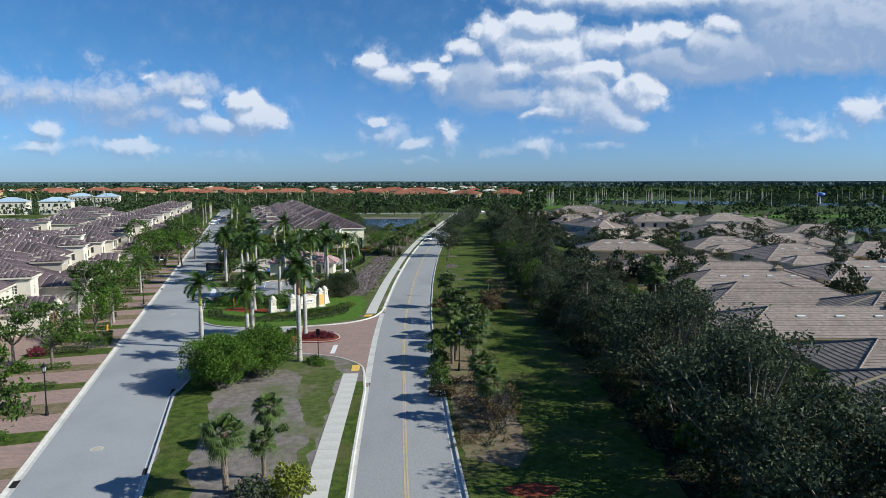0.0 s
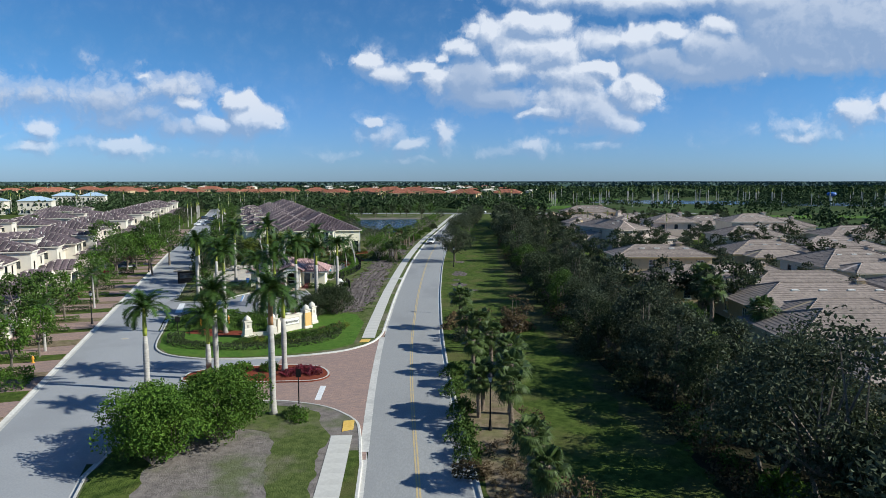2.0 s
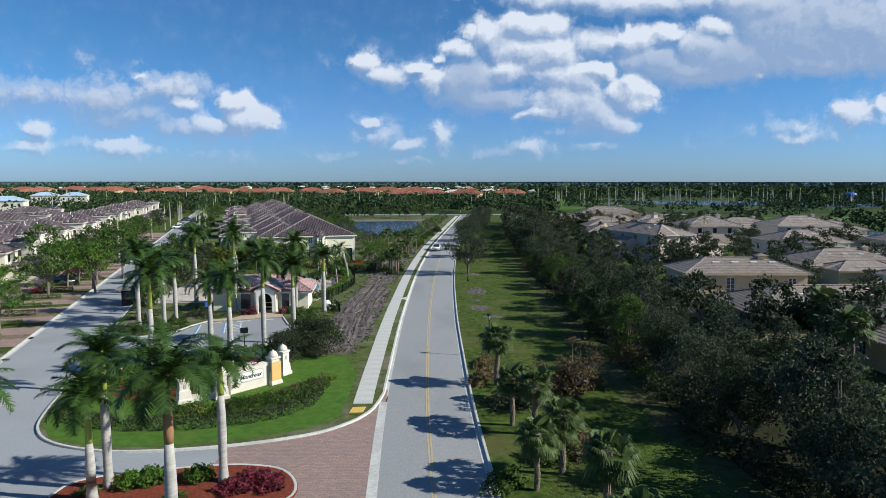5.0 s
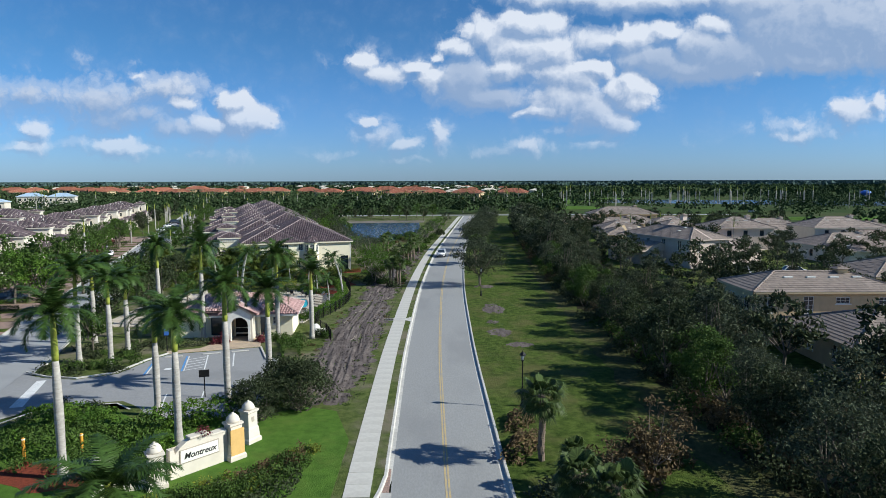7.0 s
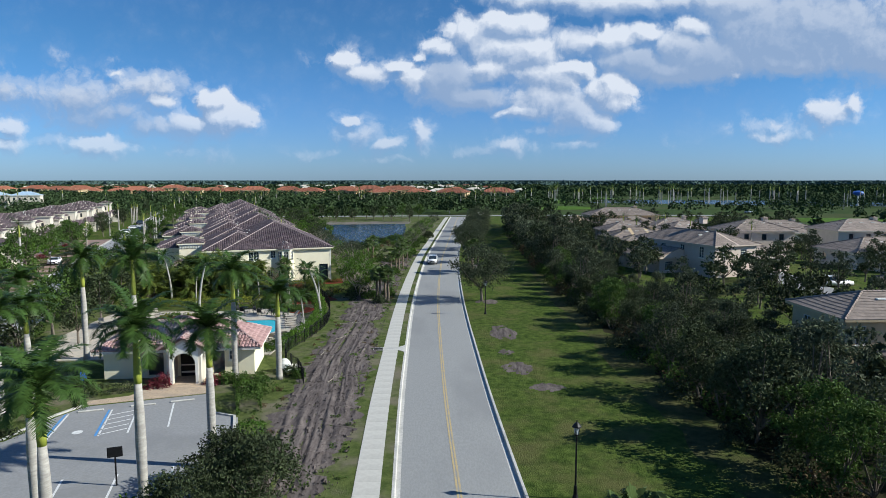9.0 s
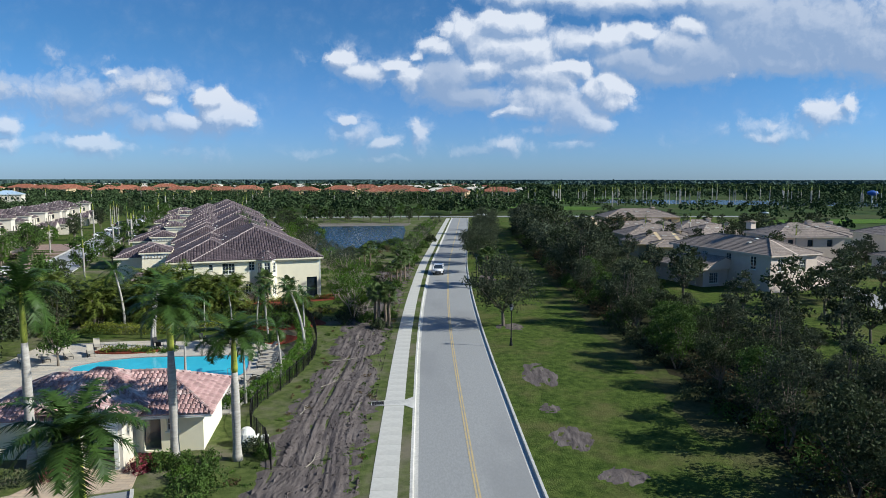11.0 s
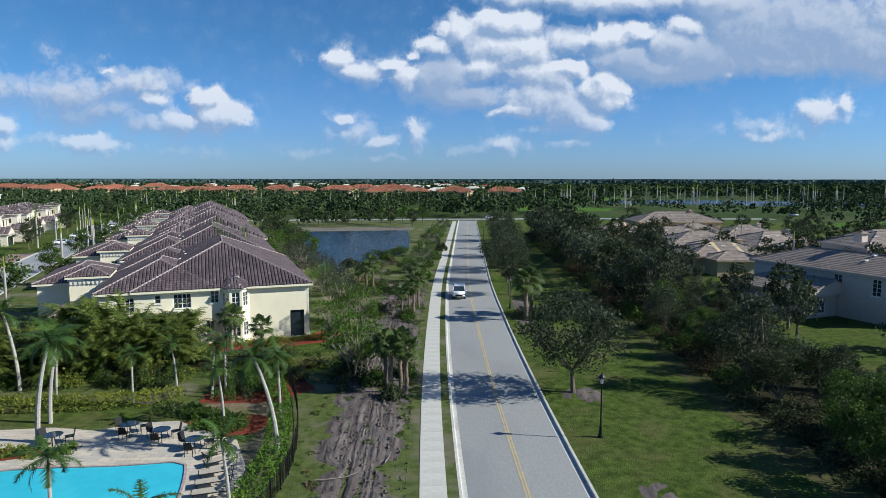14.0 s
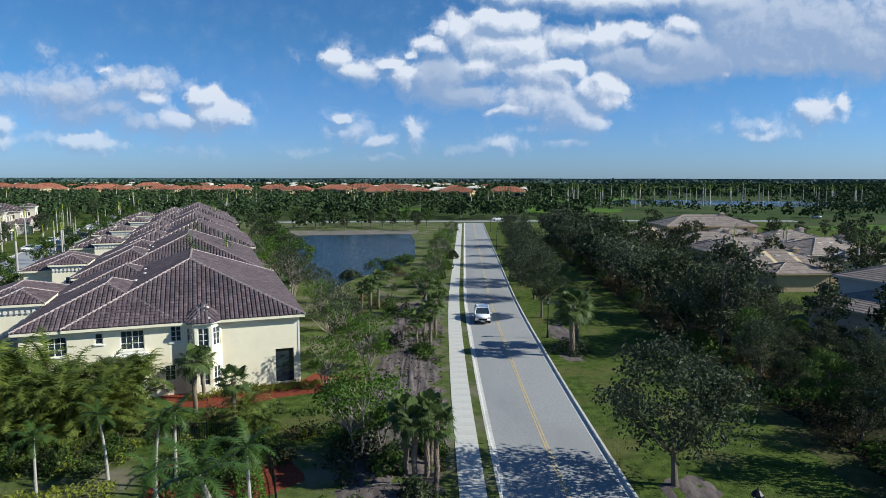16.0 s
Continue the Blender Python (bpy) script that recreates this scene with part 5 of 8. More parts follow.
hedge_line([(-35.8, 101.0), (-32.5, 101.8), (-29.5, 100.2)], 2.2, 1.0, "leaf_bright", "bright green hedge beside the car park", 0.22)
hedge_line([(-26.0, 99.8), (-23.0, 101.0), (-20.5, 101.6)], 1.8, 1.6, "leaf_bright", "bright green hedge beside the car park", 0.24)
hedge_line([(-19.2, 104.5), (-18.9, 109), (-19.2, 113.5)], 1.5, 1.2, "leaf_bright", "leafy green hedge beside the car park", 0.22)
hedge_line([(-20.5, 117.5), (-21.4, 121.0), (-20.4, 123.0)], 1.6, 1.1, "leaf_mid", "leafy green hedge at the clubhouse", 0.2)
hedge_line([(-34.8, 121.5), (-32.8, 122.6), (-30.6, 123.5)], 0.8, 0.7, "leaf_dark", "clipped dark hedge under the clubhouse wall", 0.16)
for x, y, c in ((-30.0, 123.9, "leaf_red"), (-25.3, 124.9, "leaf_red"), (-29.2, 124.1, "leaf_red"), (-24.4, 125.1, "leaf_mid"), (-23.2, 125.2, "leaf_mid"), (-21.6, 125.4, "leaf_mid"), (-22.6, 123.8, "leaf_bright"), (-21.2, 122.6, "leaf_mid"), (-35.6, 124.0, "leaf_dark"), (-36.6, 123.5, "leaf_dark"), (-37.2, 126.4, "leaf_dark"),
                (-38.0, 115.0, "leaf_mid"), (-36.6, 115.0, "leaf_mid"), (-39.4, 114.6, "leaf_mid"), (-36.2, 118.4, "leaf_mid"), (-27.2, 96.0, "leaf_grey"), (-34.4, 103.4, "leaf_grey"), (-32.4, 103.9, "leaf_grey"), (-18.6, 126.4, "leaf_mid"), (-19.6, 127.4, "leaf_dark")):
    shrub(x, y, R.uniform(0.6, 0.95), R.uniform(0.6, 0.95), R.uniform(0.6, 1.1), c, {"leaf_red": "crimson flowering shrub at the clubhouse", "leaf_grey": "grey-leaved shrub beside the car park"}.get(c, "green garden shrub at the clubhouse"), 0.12, R.uniform(0, 360), 0.18)
heap = []
for k in range(54):
    x, y = R.uniform(-35.5, -22.5), R.uniform(93.5, 102)
    if y - 93.0 > 0.62 * (x + 23.5):
        heap.append((x, y, R.uniform(0.6, 1.1), R.uniform(0.6, 1.1), R.uniform(0.5, 1.2), R.choice(["leaf_bright", "leaf_mid", "leaf_bright"])))
thicket("shrub_bed", "leafy bright green shrub bed behind the entrance sign", heap, 0.2)
heap = []
for k in range(70):
    q = R.uniform(0, 1)
    x, y = np.interp(q, [0, 0.5, 1], [-24.6, -18.0, -14.6]) + R.uniform(-0.5, 0.9), np.interp(q, [0, 0.5, 1], [88.2, 91.4, 96.5]) + R.uniform(-1.0, 0.8)
    heap.append((x, y, R.uniform(0.35, 0.75), R.uniform(0.35, 0.75), R.uniform(0.3, 0.7), R.choice(["leaf_mid", "leaf_bright", "leaf_yellow", "leaf_mid", "leaf_brown"])))
for k in range(70):
    q = R.uniform(0, 1)
    x, y = np.interp(q, [0, 0.5, 1], [-26.0, -19.6, -15.6]) + R.uniform(-0.9, 0.9), np.interp(q, [0, 0.5, 1], [87.8, 88.8, 93.5]) + R.uniform(-0.9, 0.9)
    heap.append((x, y, R.uniform(0.35, 0.75), R.uniform(0.35, 0.75), R.uniform(0.3, 0.65), R.choice(["leaf_mid", "leaf_bright", "leaf_yellow", "leaf_mid", "leaf_dark"])))
thicket("mixed_border", "low mixed green and yellow shrubs before the sign", heap, 0.17)
heap = []
for k in range(36):
    heap.append((R.uniform(-43, -35), R.uniform(112.8, 124), R.uniform(0.5, 1.0), R.uniform(0.5, 1.0), R.uniform(0.4, 0.9), R.choice(["leaf_mid", "leaf_dark", "leaf_dark"])))
thicket("ground_shrubs", "dark green shrubs under palms by the car park", heap, 0.2)
# hedge inside the pool fence
hedge_line([(-22.2, 135.0), (-21.1, 139.5), (-20.5, 145.8), (-20.6, 151.0), (-21.7, 157.5), (-23.4, 163.2)], 1.2, 1.1, "leaf_bright", "clipped bright green hedge inside the pool fence", 0.2)
hedge_line([(-46, 159.5), (-40, 158.6), (-34, 159.2), (-29.5, 160.6)], 1.4, 0.9, "leaf_yellow", "yellow-green shrub border by the pool lawn", 0.2)
hedge_line([(-30.5, 158.2), (-28.6, 157.2), (-26.0, 156.4), (-24.0, 154.6)], 1.2, 0.6, "leaf_mid", "low green shrub border by the pool deck", 0.18)
setting("bed_sign", slab(ragged([(-33.0, 92.6), (-29.0, 91.0), (-25.0, 91.6), (-25.0, 93.4), (-31.8, 95.0)], 0.3, 0.6, 21), 0.0, 0.138), M["mulch"], "red mulch bed beside the entrance sign", "bed")
setting("bed_pool", slab([(-28.5, 158.2), (-26, 156.4), (-23.6, 154.6), (-22.0, 153), (-22.6, 158), (-24.0, 162), (-26, 161)], 0.0, 0.13), M["mulch_brown"], "red mulch bed by the pool fence", "bed")
setting("lawn_pool", slab([(-47, 157), (-36, 155), (-31, 156), (-26.8, 155.6), (-29, 158), (-33, 160), (-47, 162)], 0.0, 0.132), M["lawn"], "shady lawn behind the pool", "lawn")
setting("lawn_townhouse", slab([(-33, 166), (-25, 166), (-19, 168), (-17.6, 178), (-19.5, 186), (-23, 180.4), (-42, 174), (-42, 168)], 0.0, 0.131), M["lawn"], "green lawn before the townhouse", "lawn")
setting("bed_townhouse", slab([(-31.5, 174.5), (-27.5, 174.2), (-24.0, 176.4), (-20.6, 177.6), (-20.0, 181.5), (-22.4, 182.4), (-23.4, 180.2), (-33.5, 177)], 0.0, 0.14), M["mulch"], "red mulch bed along the townhouse wall", "bed")
for k in range(16):
    q = k / 15
    shrub(-31.0 + 9.0 * q + R.uniform(-0.3, 0.3), 176.2 + 2.9 * q + R.uniform(-0.5, 0.3), R.uniform(0.4, 0.75), R.uniform(0.4, 0.75), R.uniform(0.4, 0.8), R.choice(["leaf_yellow", "leaf_mid", "leaf_yellow"]), "low yellow-green shrub by the townhouse wall", 0.13, 0, 0.15)
heap = []
for k in range(46):
    heap.append((R.uniform(-28.0, -22.6), R.uniform(160.2, 166.5), R.uniform(0.4, 0.9), R.uniform(0.4, 0.9), R.uniform(0.6, 1.7), R.choice(["leaf_dark", "leaf_dark", "leaf_mid", "leaf_grey", "leaf_bright"])))
for k in range(34):
    a, q = R.uniform(0, 6.28), R.uniform(0, 1) ** 0.5
    heap.append((-25.0 + 2.0 * q * math.cos(a), 154.9 + 1.5 * q * math.sin(a), R.uniform(0.4, 0.7), R.uniform(0.4, 0.7), R.uniform(0.4, 0.8), R.choice(["leaf_mid", "leaf_bright", "leaf_mid"])))
for k in range(60):
    heap.append((R.uniform(-46, -31), R.uniform(163.2, 167.0), R.uniform(0.5, 1.0), R.uniform(0.5, 1.0), R.uniform(0.6, 1.6), R.choice(["leaf_dark", "leaf_mid", "leaf_dark", "leaf_yellow"])))
for k in range(40):
    heap.append((R.uniform(-33, -21), R.uniform(166.5, 173.5), R.uniform(0.3, 0.8), R.uniform(0.3, 0.8), R.uniform(0.3, 1.1), R.choice(["leaf_dark", "leaf_mid", "leaf_yellow", "leaf_brown"])))
for k in range(26):
    heap.append((R.uniform(-36.5, -32.8), R.uniform(150.0, 151.8), R.uniform(0.3, 0.5), R.uniform(0.3, 0.5), R.uniform(0.3, 0.6), R.choice(["leaf_yellow", "leaf_bright", "leaf_mid"])))
thicket("yard_shrubs", "mixed dark and bright green shrubs between pool and townhouse", heap, 0.19)
setting("bed_yard", slab(ragged([(-28.4, 159.6), (-22.4, 159.4), (-20.2, 162.6), (-21.6, 166.8), (-28.2, 166.6)], 0.5, 0.6, 14), 0.0, 0.137), M["mulch"], "red mulch bed under dense shrubs", "bed")
setting("bed_deck", slab(blob_outline(-25.0, 154.9, 2.9, 2.3, 22, 0.1, 15), 0.0, 0.2), M["mulch"], "round red mulch bed at the pool terrace", "bed")
# bare trees beside the soil strip
thin = [tree("thin_tree", "thin many-stemmed tree with sparse leaves", 6.4, 2.8, 1.6, 1500, 0.30, 34, "leaf_bright", 160, open_crown=1, stems=5, bark="twig"), tree("thin_tree", "half-bare tree with grey stems", 6.6, 2.4, 1.8, 1500, 0.25, 30, "leaf_grey", 161, open_crown=1, stems=6, bark="twig")]
strew(thin, [(-17.2, 165.6, 0.88, 0), (-20.6, 187.5, 0.95, 50), (-16.0, 167.4, 0.75, 100), (-22.6, 204.0, 0.8, 0), (-18.0, 184.0, 0.9, 10), (-26.5, 214, 0.8, 80), (-12.2, 217, 0.8, 30), (-11.2, 226, 0.8, 60), (-10.0, 240, 0.85, 90), (-8.6, 252, 0.9, 10), (-7.4, 266, 0.9, 44), (-29, 222, 0.8, 20), (-5.8, 282, 0.9, 20), (-4.0, 300, 0.9, 77), (-21.5, 194, 0.75, 10), (-33.5, 232, 0.8, 0), (-20.8, 178.5, 0.8, 200), (-23.2, 198, 0.8, 70), (-25.6, 207, 0.8, 120), (-32.5, 226, 1.1, 9), (-36.5, 236, 1.15, 99), (-31, 219, 1.0, 60), (-40, 246, 1.2, 200), (-44, 256, 1.2, 20)])
for x, y, rx, h, c in [(-15.4, 163.6, 1.2, 1.2, "leaf_mid"), (-13.8, 160.2, 1.0, 1.1, "leaf_dark"), (-12.8, 165.6, 1.0, 1.0, "leaf_mid"), (-17.9, 168.0, 0.8, 0.8, "leaf_yellow"), (-21.9, 165.2, 0.9, 0.9, "leaf_dark"), (-13.0, 188.6, 1.2, 1.1, "leaf_mid"), (-24.5, 236.5, 2.0, 1.4, "leaf_dark"), (-18.0, 246, 1.6, 1.2, "leaf_mid"), (-15.5, 258, 2.0, 1.5, "leaf_mid"), (-11.4, 212, 1.3, 1.6, "leaf_mid"), (-10.6, 220, 1.4, 1.6, "leaf_bright"), (-9.8, 234, 1.3, 1.8, "leaf_mid"), (-8, 246, 1.6, 2.0, "leaf_mid"), (-6, 262, 1.6, 2.0, "leaf_dark"), (-20.8, 168.6, 0.7, 0.6, "leaf_yellow")]:
    shrub(x, y, rx, rx * 0.9, h, c, "wild leafy bush beside the soil strip", 0.12, 33 * x, 0.22)

heap = []
for k in range(120):
    y = R.uniform(168, 262)
    x = R.uniform(-23, -11) + 0.09 * max(0, y - 205) if R.random() < 0.5 else R.uniform(-22.5, -18.0)
    x = min(x, road_at(y).x - 8.0)
    heap.append((x, y, R.uniform(0.4, 1.3), R.uniform(0.4, 1.3), R.uniform(0.3, 1.1), R.choice(["leaf_mid", "leaf_dark", "leaf_mid", "leaf_dark", "leaf_bright", "leaf_brown"])))
for k in range(26):
    heap.append((R.uniform(-18.5, -12.8), R.choice([R.uniform(161.5, 168), R.uniform(188, 196), R.uniform(204, 212)]), R.uniform(0.6, 1.3), R.uniform(0.6, 1.3), R.uniform(0.6, 1.6), R.choice(["leaf_mid", "leaf_dark", "leaf_dark"])))
thicket("wild_growth", "wild leafy undergrowth on rough ground by the pond", heap, 0.23)
heap = []
for k in range(230):
    y = R.uniform(104, 214)
    x = road_at(y).x + 6.15 + R.choice([R.uniform(-20.4, -17.2), R.uniform(-20.4, -17.2), R.uniform(-13.5, -12.6), R.uniform(-17, -13)])
    if -21.6 < x and (x - road_at(y).x < -6.5 or k % 3 == 0):
        heap.append((x, y, R.uniform(0.12, 0.5), R.uniform(0.15, 0.6), R.uniform(0.06, 0.22), R.choice(["leaf_mid", "leaf_bright", "leaf_mid", "leaf_brown"])))
thicket("weeds", "ragged weed tufts at the edge of bare soil", heap, 0.13, "weeds")
def dead_branch(x, y, turn, length, seed):
    rg = random.Random(seed)
    bm = bmesh.new()
    a, head = Vector((0, 0, 0.10)), 0.0
    for k in range(6):
        head += rg.uniform(-0.35, 0.35)
        b = a + Vector((math.cos(head), math.sin(head), rg.uniform(-0.02, 0.05))) * length / 6
        rod(bm, a, b, 0.045 - 0.005 * k, 0.04 - 0.005 * k, 5)
        if k > 1:
            t = head + rg.choice([-0.9, 0.9])
            rod(bm, b, b + Vector((math.cos(t), math.sin(t), 0.12)) * length / 5, 0.02, 0.008, 4)
        a = b
    return single("dead_branch", bm, M["twig"], "pale fallen branch lying on churned soil", "branch", "fallen branches", m=pose(x, y, 0.16, 0, 0, turn))


for n, (x, y, turn, length) in enumerate([(-17.2, 139.0, 40, 2.2), (-17.6, 146.5, 15, 2.6), (-15.4, 152.6, 80, 1.6), (-14.2, 158.2, 110, 2.0), (-16.2, 161.5, 20, 1.8), (-17.8, 133.0, 60, 1.8), (-13.8, 148.5, 70, 1.3), (-15.9, 124.5, 75, 2.0), (-13.6, 165.0, 150, 1.8)]):
    dead_branch(x, y, turn, length, n)
# street trees and driveway beds on the residential side
street = [tree("street_tree", "young street tree with a light green crown", 6.6, 2.5, 2.1, 1150, 0.36, 26, "leaf_mid", 170, group="street trees", open_crown=1), tree("street_tree", "young street tree with an open crown", 5.8, 2.2, 1.9, 1200, 0.32, 24, "leaf_bright", 171, group="street trees", open_crown=1)]
srows, beds = [], []
for n, s in enumerate([4.6 + 6.35 * k for k in range(34)]):
    w0 = 0.8 + 0.25 * (n % 3)
    lawn_bed = slab(plan([st(s - w0, -4.25), st(s + w0, -4.25), st(s + w0 + 0.25, -9.5), st(s + w0, -12.8), st(s - w0, -12.8), st(s - w0 - 0.2, -9)]), 0.02, 0.145)
    setting("bed_driveway", lawn_bed, M["lawn"] if n % 2 else M["mulch_brown"], "planted strip between two driveways", "bed")
    p = st(s, -8.6)
    shrub(p.x, p.y, 1.7 + 0.3 * (n % 2), 0.42, 0.45 + 0.1 * (n % 3), ["leaf_mid", "leaf_bright", "leaf_dark"][n % 3], "low clipped hedge between driveways", 0.14, 17.5, 0.17, True, "hedge")
    p = st(s, -11.4)
    shrub(p.x, p.y, 1.0, 0.8, 1.0, ["leaf_mid", "leaf_red", "leaf_bright", "leaf_dark"][n % 4], "mixed garden shrub between driveways", 0.14, 0, 0.2)
    if n % 2 == 0 or n > 16:
        p = st(s, -7.0 - 1.4 * (n % 3))
        srows.append((p.x, p.y, 0.85 + 0.3 * R.random(), 80 * n))
for x, y, s in ((-48.0, 90.3, 1.05), (-53.1, 95.4, 1.0), (-43.6, 63.1, 1.0), (-43.7, 82.0, 0.9), (-74.8, 155.6, 1.3), (-66.2, 146.8, 1.3), (-61.3, 155.5, 1.2), (-58.5, 141.0, 1.3), (-63.0, 150.0, 1.3)):
    srows.append((x, y, s, 30 * x))
strew(street, srows)
sp = slender_palm("young palm on a thin grey trunk by the driveways", 5.0, 0.1, 88, pose(-46.3, 79.4, 0.1), "street palms")
for x, y in ((-44.6, 84.5), (-52, 108)):
    copy_thing(sp, pose(x, y, 0.1, 0, 0, x * 9))
shrub(*st(40, -8.2), 3.2, 2.0, 1.1, "leaf_bright", "big clipped light green hedge by a driveway", 0.12, 17.5, 0.22, True, "hedge")
# trees between the side street and the clubhouse
mid = [tree("street_tree", "leafy dark tree beside the side street", 7.4, 3.0, 1.8, 1250, 0.42, 28, "leaf_dark", 180, group="side street trees"), tree("street_tree", "leafy green tree beside the side street", 7.0, 2.8, 1.6, 1250, 0.42, 28, "leaf_mid", 181, group="side street trees")]
mrows = [(-45.0, 131.0, 0.9, 0), (-48.0, 142.0, 0.95, 0), (-46.5, 149.5, 0.9, 0), (-50.5, 150.0, 1.0, 60), (-43.5, 138.5, 0.8, 0), (-55.5, 170.0, 1.0, 0), (-53, 156.5, 1.0, 90), (-41.5, 146.0, 0.7, 20), (-58.5, 177.5, 0.9, 20), (-41.2, 120.6, 0.75, 20), (-47.5, 157.0, 0.9, 20)]
for k in range(14):
    p = st(150 + 17 * k, 5.6 + 2.0 * (k % 3))
    mrows.append((p.x, p.y, 0.8 + 0.3 * R.random(), 40 * k))
    p = st(200 + 15 * k, -7.5 - 2.5 * (k % 3))
    mrows.append((p.x, p.y, 0.8 + 0.3 * R.random(), 40 * k))
for x, y, q in ((-33, 236, 1.05), (-36, 242, 1.1), (-38, 249, 1.1), (-41, 256, 1.15), (-43, 264, 1.1), (-46, 272, 1.2), (-49, 281, 1.1), (-52, 292, 1.2), (-54, 304, 1.1)):
    mrows.append((x, y, q, 30 * x))
for k in range(16):
    mrows.append((-66 + 3.8 * k, 340 + 6 * math.sin(2.1 * k) + 14 * (k % 2), 0.75 + 0.3 * R.random(), 40 * k))
for row, o in enumerate((-30, -34, -54)):
    for k in range(13):
        p = st(26 + 22 * k + R.uniform(-6, 6), o + R.uniform(-2, 2))
        mrows.append((p.x, p.y, 0.7 + 0.3 * R.random(), 50 * k))
strew(mid, mrows)
hedge_line([tuple(st(98, 4.9)), tuple(st(106, 5.0)), tuple(st(112, 5.2))], 1.4, 0.8, "leaf_mid", "green hedge beside the side street", 0.22)
hedge_line([tuple(st(118, 6.2)), tuple(st(126, 6.0)), tuple(st(134, 6.4))], 1.4, 1.2, "leaf_bright", "bright green hedge beside the side street", 0.22)

# ---------------------------------------------------------------- buildings
def tiles_on(poly, w, course, h, out, lift=0.03):
    """Barrel tiles over a planar roof face whose first edge is the eave; appends (verts, faces) to out."""
    p = [Vector(q) for q in poly]
    ex = (p[1] - p[0]).normalized()
    nz = ex.cross(p[2] - p[0]).normalized()
    if nz.z < 0:
        nz = -nz
    ey = nz.cross(ex)
    if ey.z < 0:
        ey = -ey
    q2 = [((q - p[0]).dot(ex), (q - p[0]).dot(ey)) for q in p]
    x0, x1 = min(q[0] for q in q2), max(q[0] for q in q2)
    verts, faces = out
    n = max(1, round((x1 - x0) / w))
    w = (x1 - x0) / n
    for i in range(n):
        xc = x0 + (i + 0.5) * w
        cut = []
        for a, b in zip(q2, q2[1:] + q2[:1]):
            if (a[0] - xc) * (b[0] - xc) < 0:
                t = (xc - a[0]) / (b[0] - a[0])
                cut.append(a[1] + t * (b[1] - a[1]))
        if len(cut) < 2:
            continue
        v0, v1 = min(cut), max(cut)
        k = max(1, round((v1 - v0) / course))
        for j in range(k):
            a, b = v0 + (v1 - v0) * j / k, v0 + (v1 - v0) * (j + 1) / k
            base = len(verts)
            if h < 0.06:
                for v, up in ((a, 0.0), (a, 0.018 + h * 0.6), (b, h * 0.3)):
                    for dx in (-0.49, 0.49):
                        verts.append(p[0] + ex * (xc + dx * w) + ey * v + nz * (up + 0.01))
                faces += [(base, base + 1, base + 3, base + 2), (base + 2, base + 3, base + 5, base + 4)]
                continue
            for v, up in ((a, lift), (b, 0.0)):
                for dx, z in ((-0.48, 0.0), (-0.24, h), (0.24, h), (0.48, 0.0)):
                    verts.append(p[0] + ex * (xc + dx * w) + ey * v + nz * (z + up + 0.01))
            for c in range(3):
                faces.append((base + c, base + c + 1, base + c + 5, base + c + 4))
            faces.append((base + 3, base + 2, base + 1, base))


def hip_faces(x0, x1, y0, y1, z, pitch, over, gable=""):
    """Faces, eave first, and ridge lines of a hip (or gable) roof over a plan box."""
    x0, x1, y0, y1 = x0 - over, x1 + over, y0 - over, y1 + over
    z -= over * pitch
    wx, wy = x1 - x0, y1 - y0
    A, B, C, D = (x0, y0, z), (x1, y0, z), (x1, y1, z), (x0, y1, z)
    if wx >= wy:
        h = wy / 2
        a = 0 if "W" in gable else h
        b = 0 if "E" in gable else h
        P, Q = (x0 + a, (y0 + y1) / 2, z + h * pitch), (x1 - b, (y0 + y1) / 2, z + h * pitch)
        faces = [(A, B, Q, P), (C, D, P, Q), (D, A, P), (B, C, Q)]
        lines = [(P, Q), (A, P), (D, P), (B, Q), (C, Q)]
    else:
        h = wx / 2
        a = 0 if "S" in gable else h
        b = 0 if "N" in gable else h
        P, Q = ((x0 + x1) / 2, y0 + a, z + h * pitch), ((x0 + x1) / 2, y1 - b, z + h * pitch)
        faces = [(B, C, Q, P), (D, A, P, Q), (A, B, P), (C, D, Q)]
        lines = [(P, Q), (A, P), (B, P), (D, Q), (C, Q)]
    return faces, lines


TILE = {"barrel": (0.34, 0.42, 0.085), "coarse": (0.62, 1.5, 0.12), "flat": (0.42, 0.46, 0.04), "flat_coarse": (0.8, 1.2, 0.05), "far": (1.0, 5.0, 0.14), "fine": (0.30, 0.40, 0.085)}


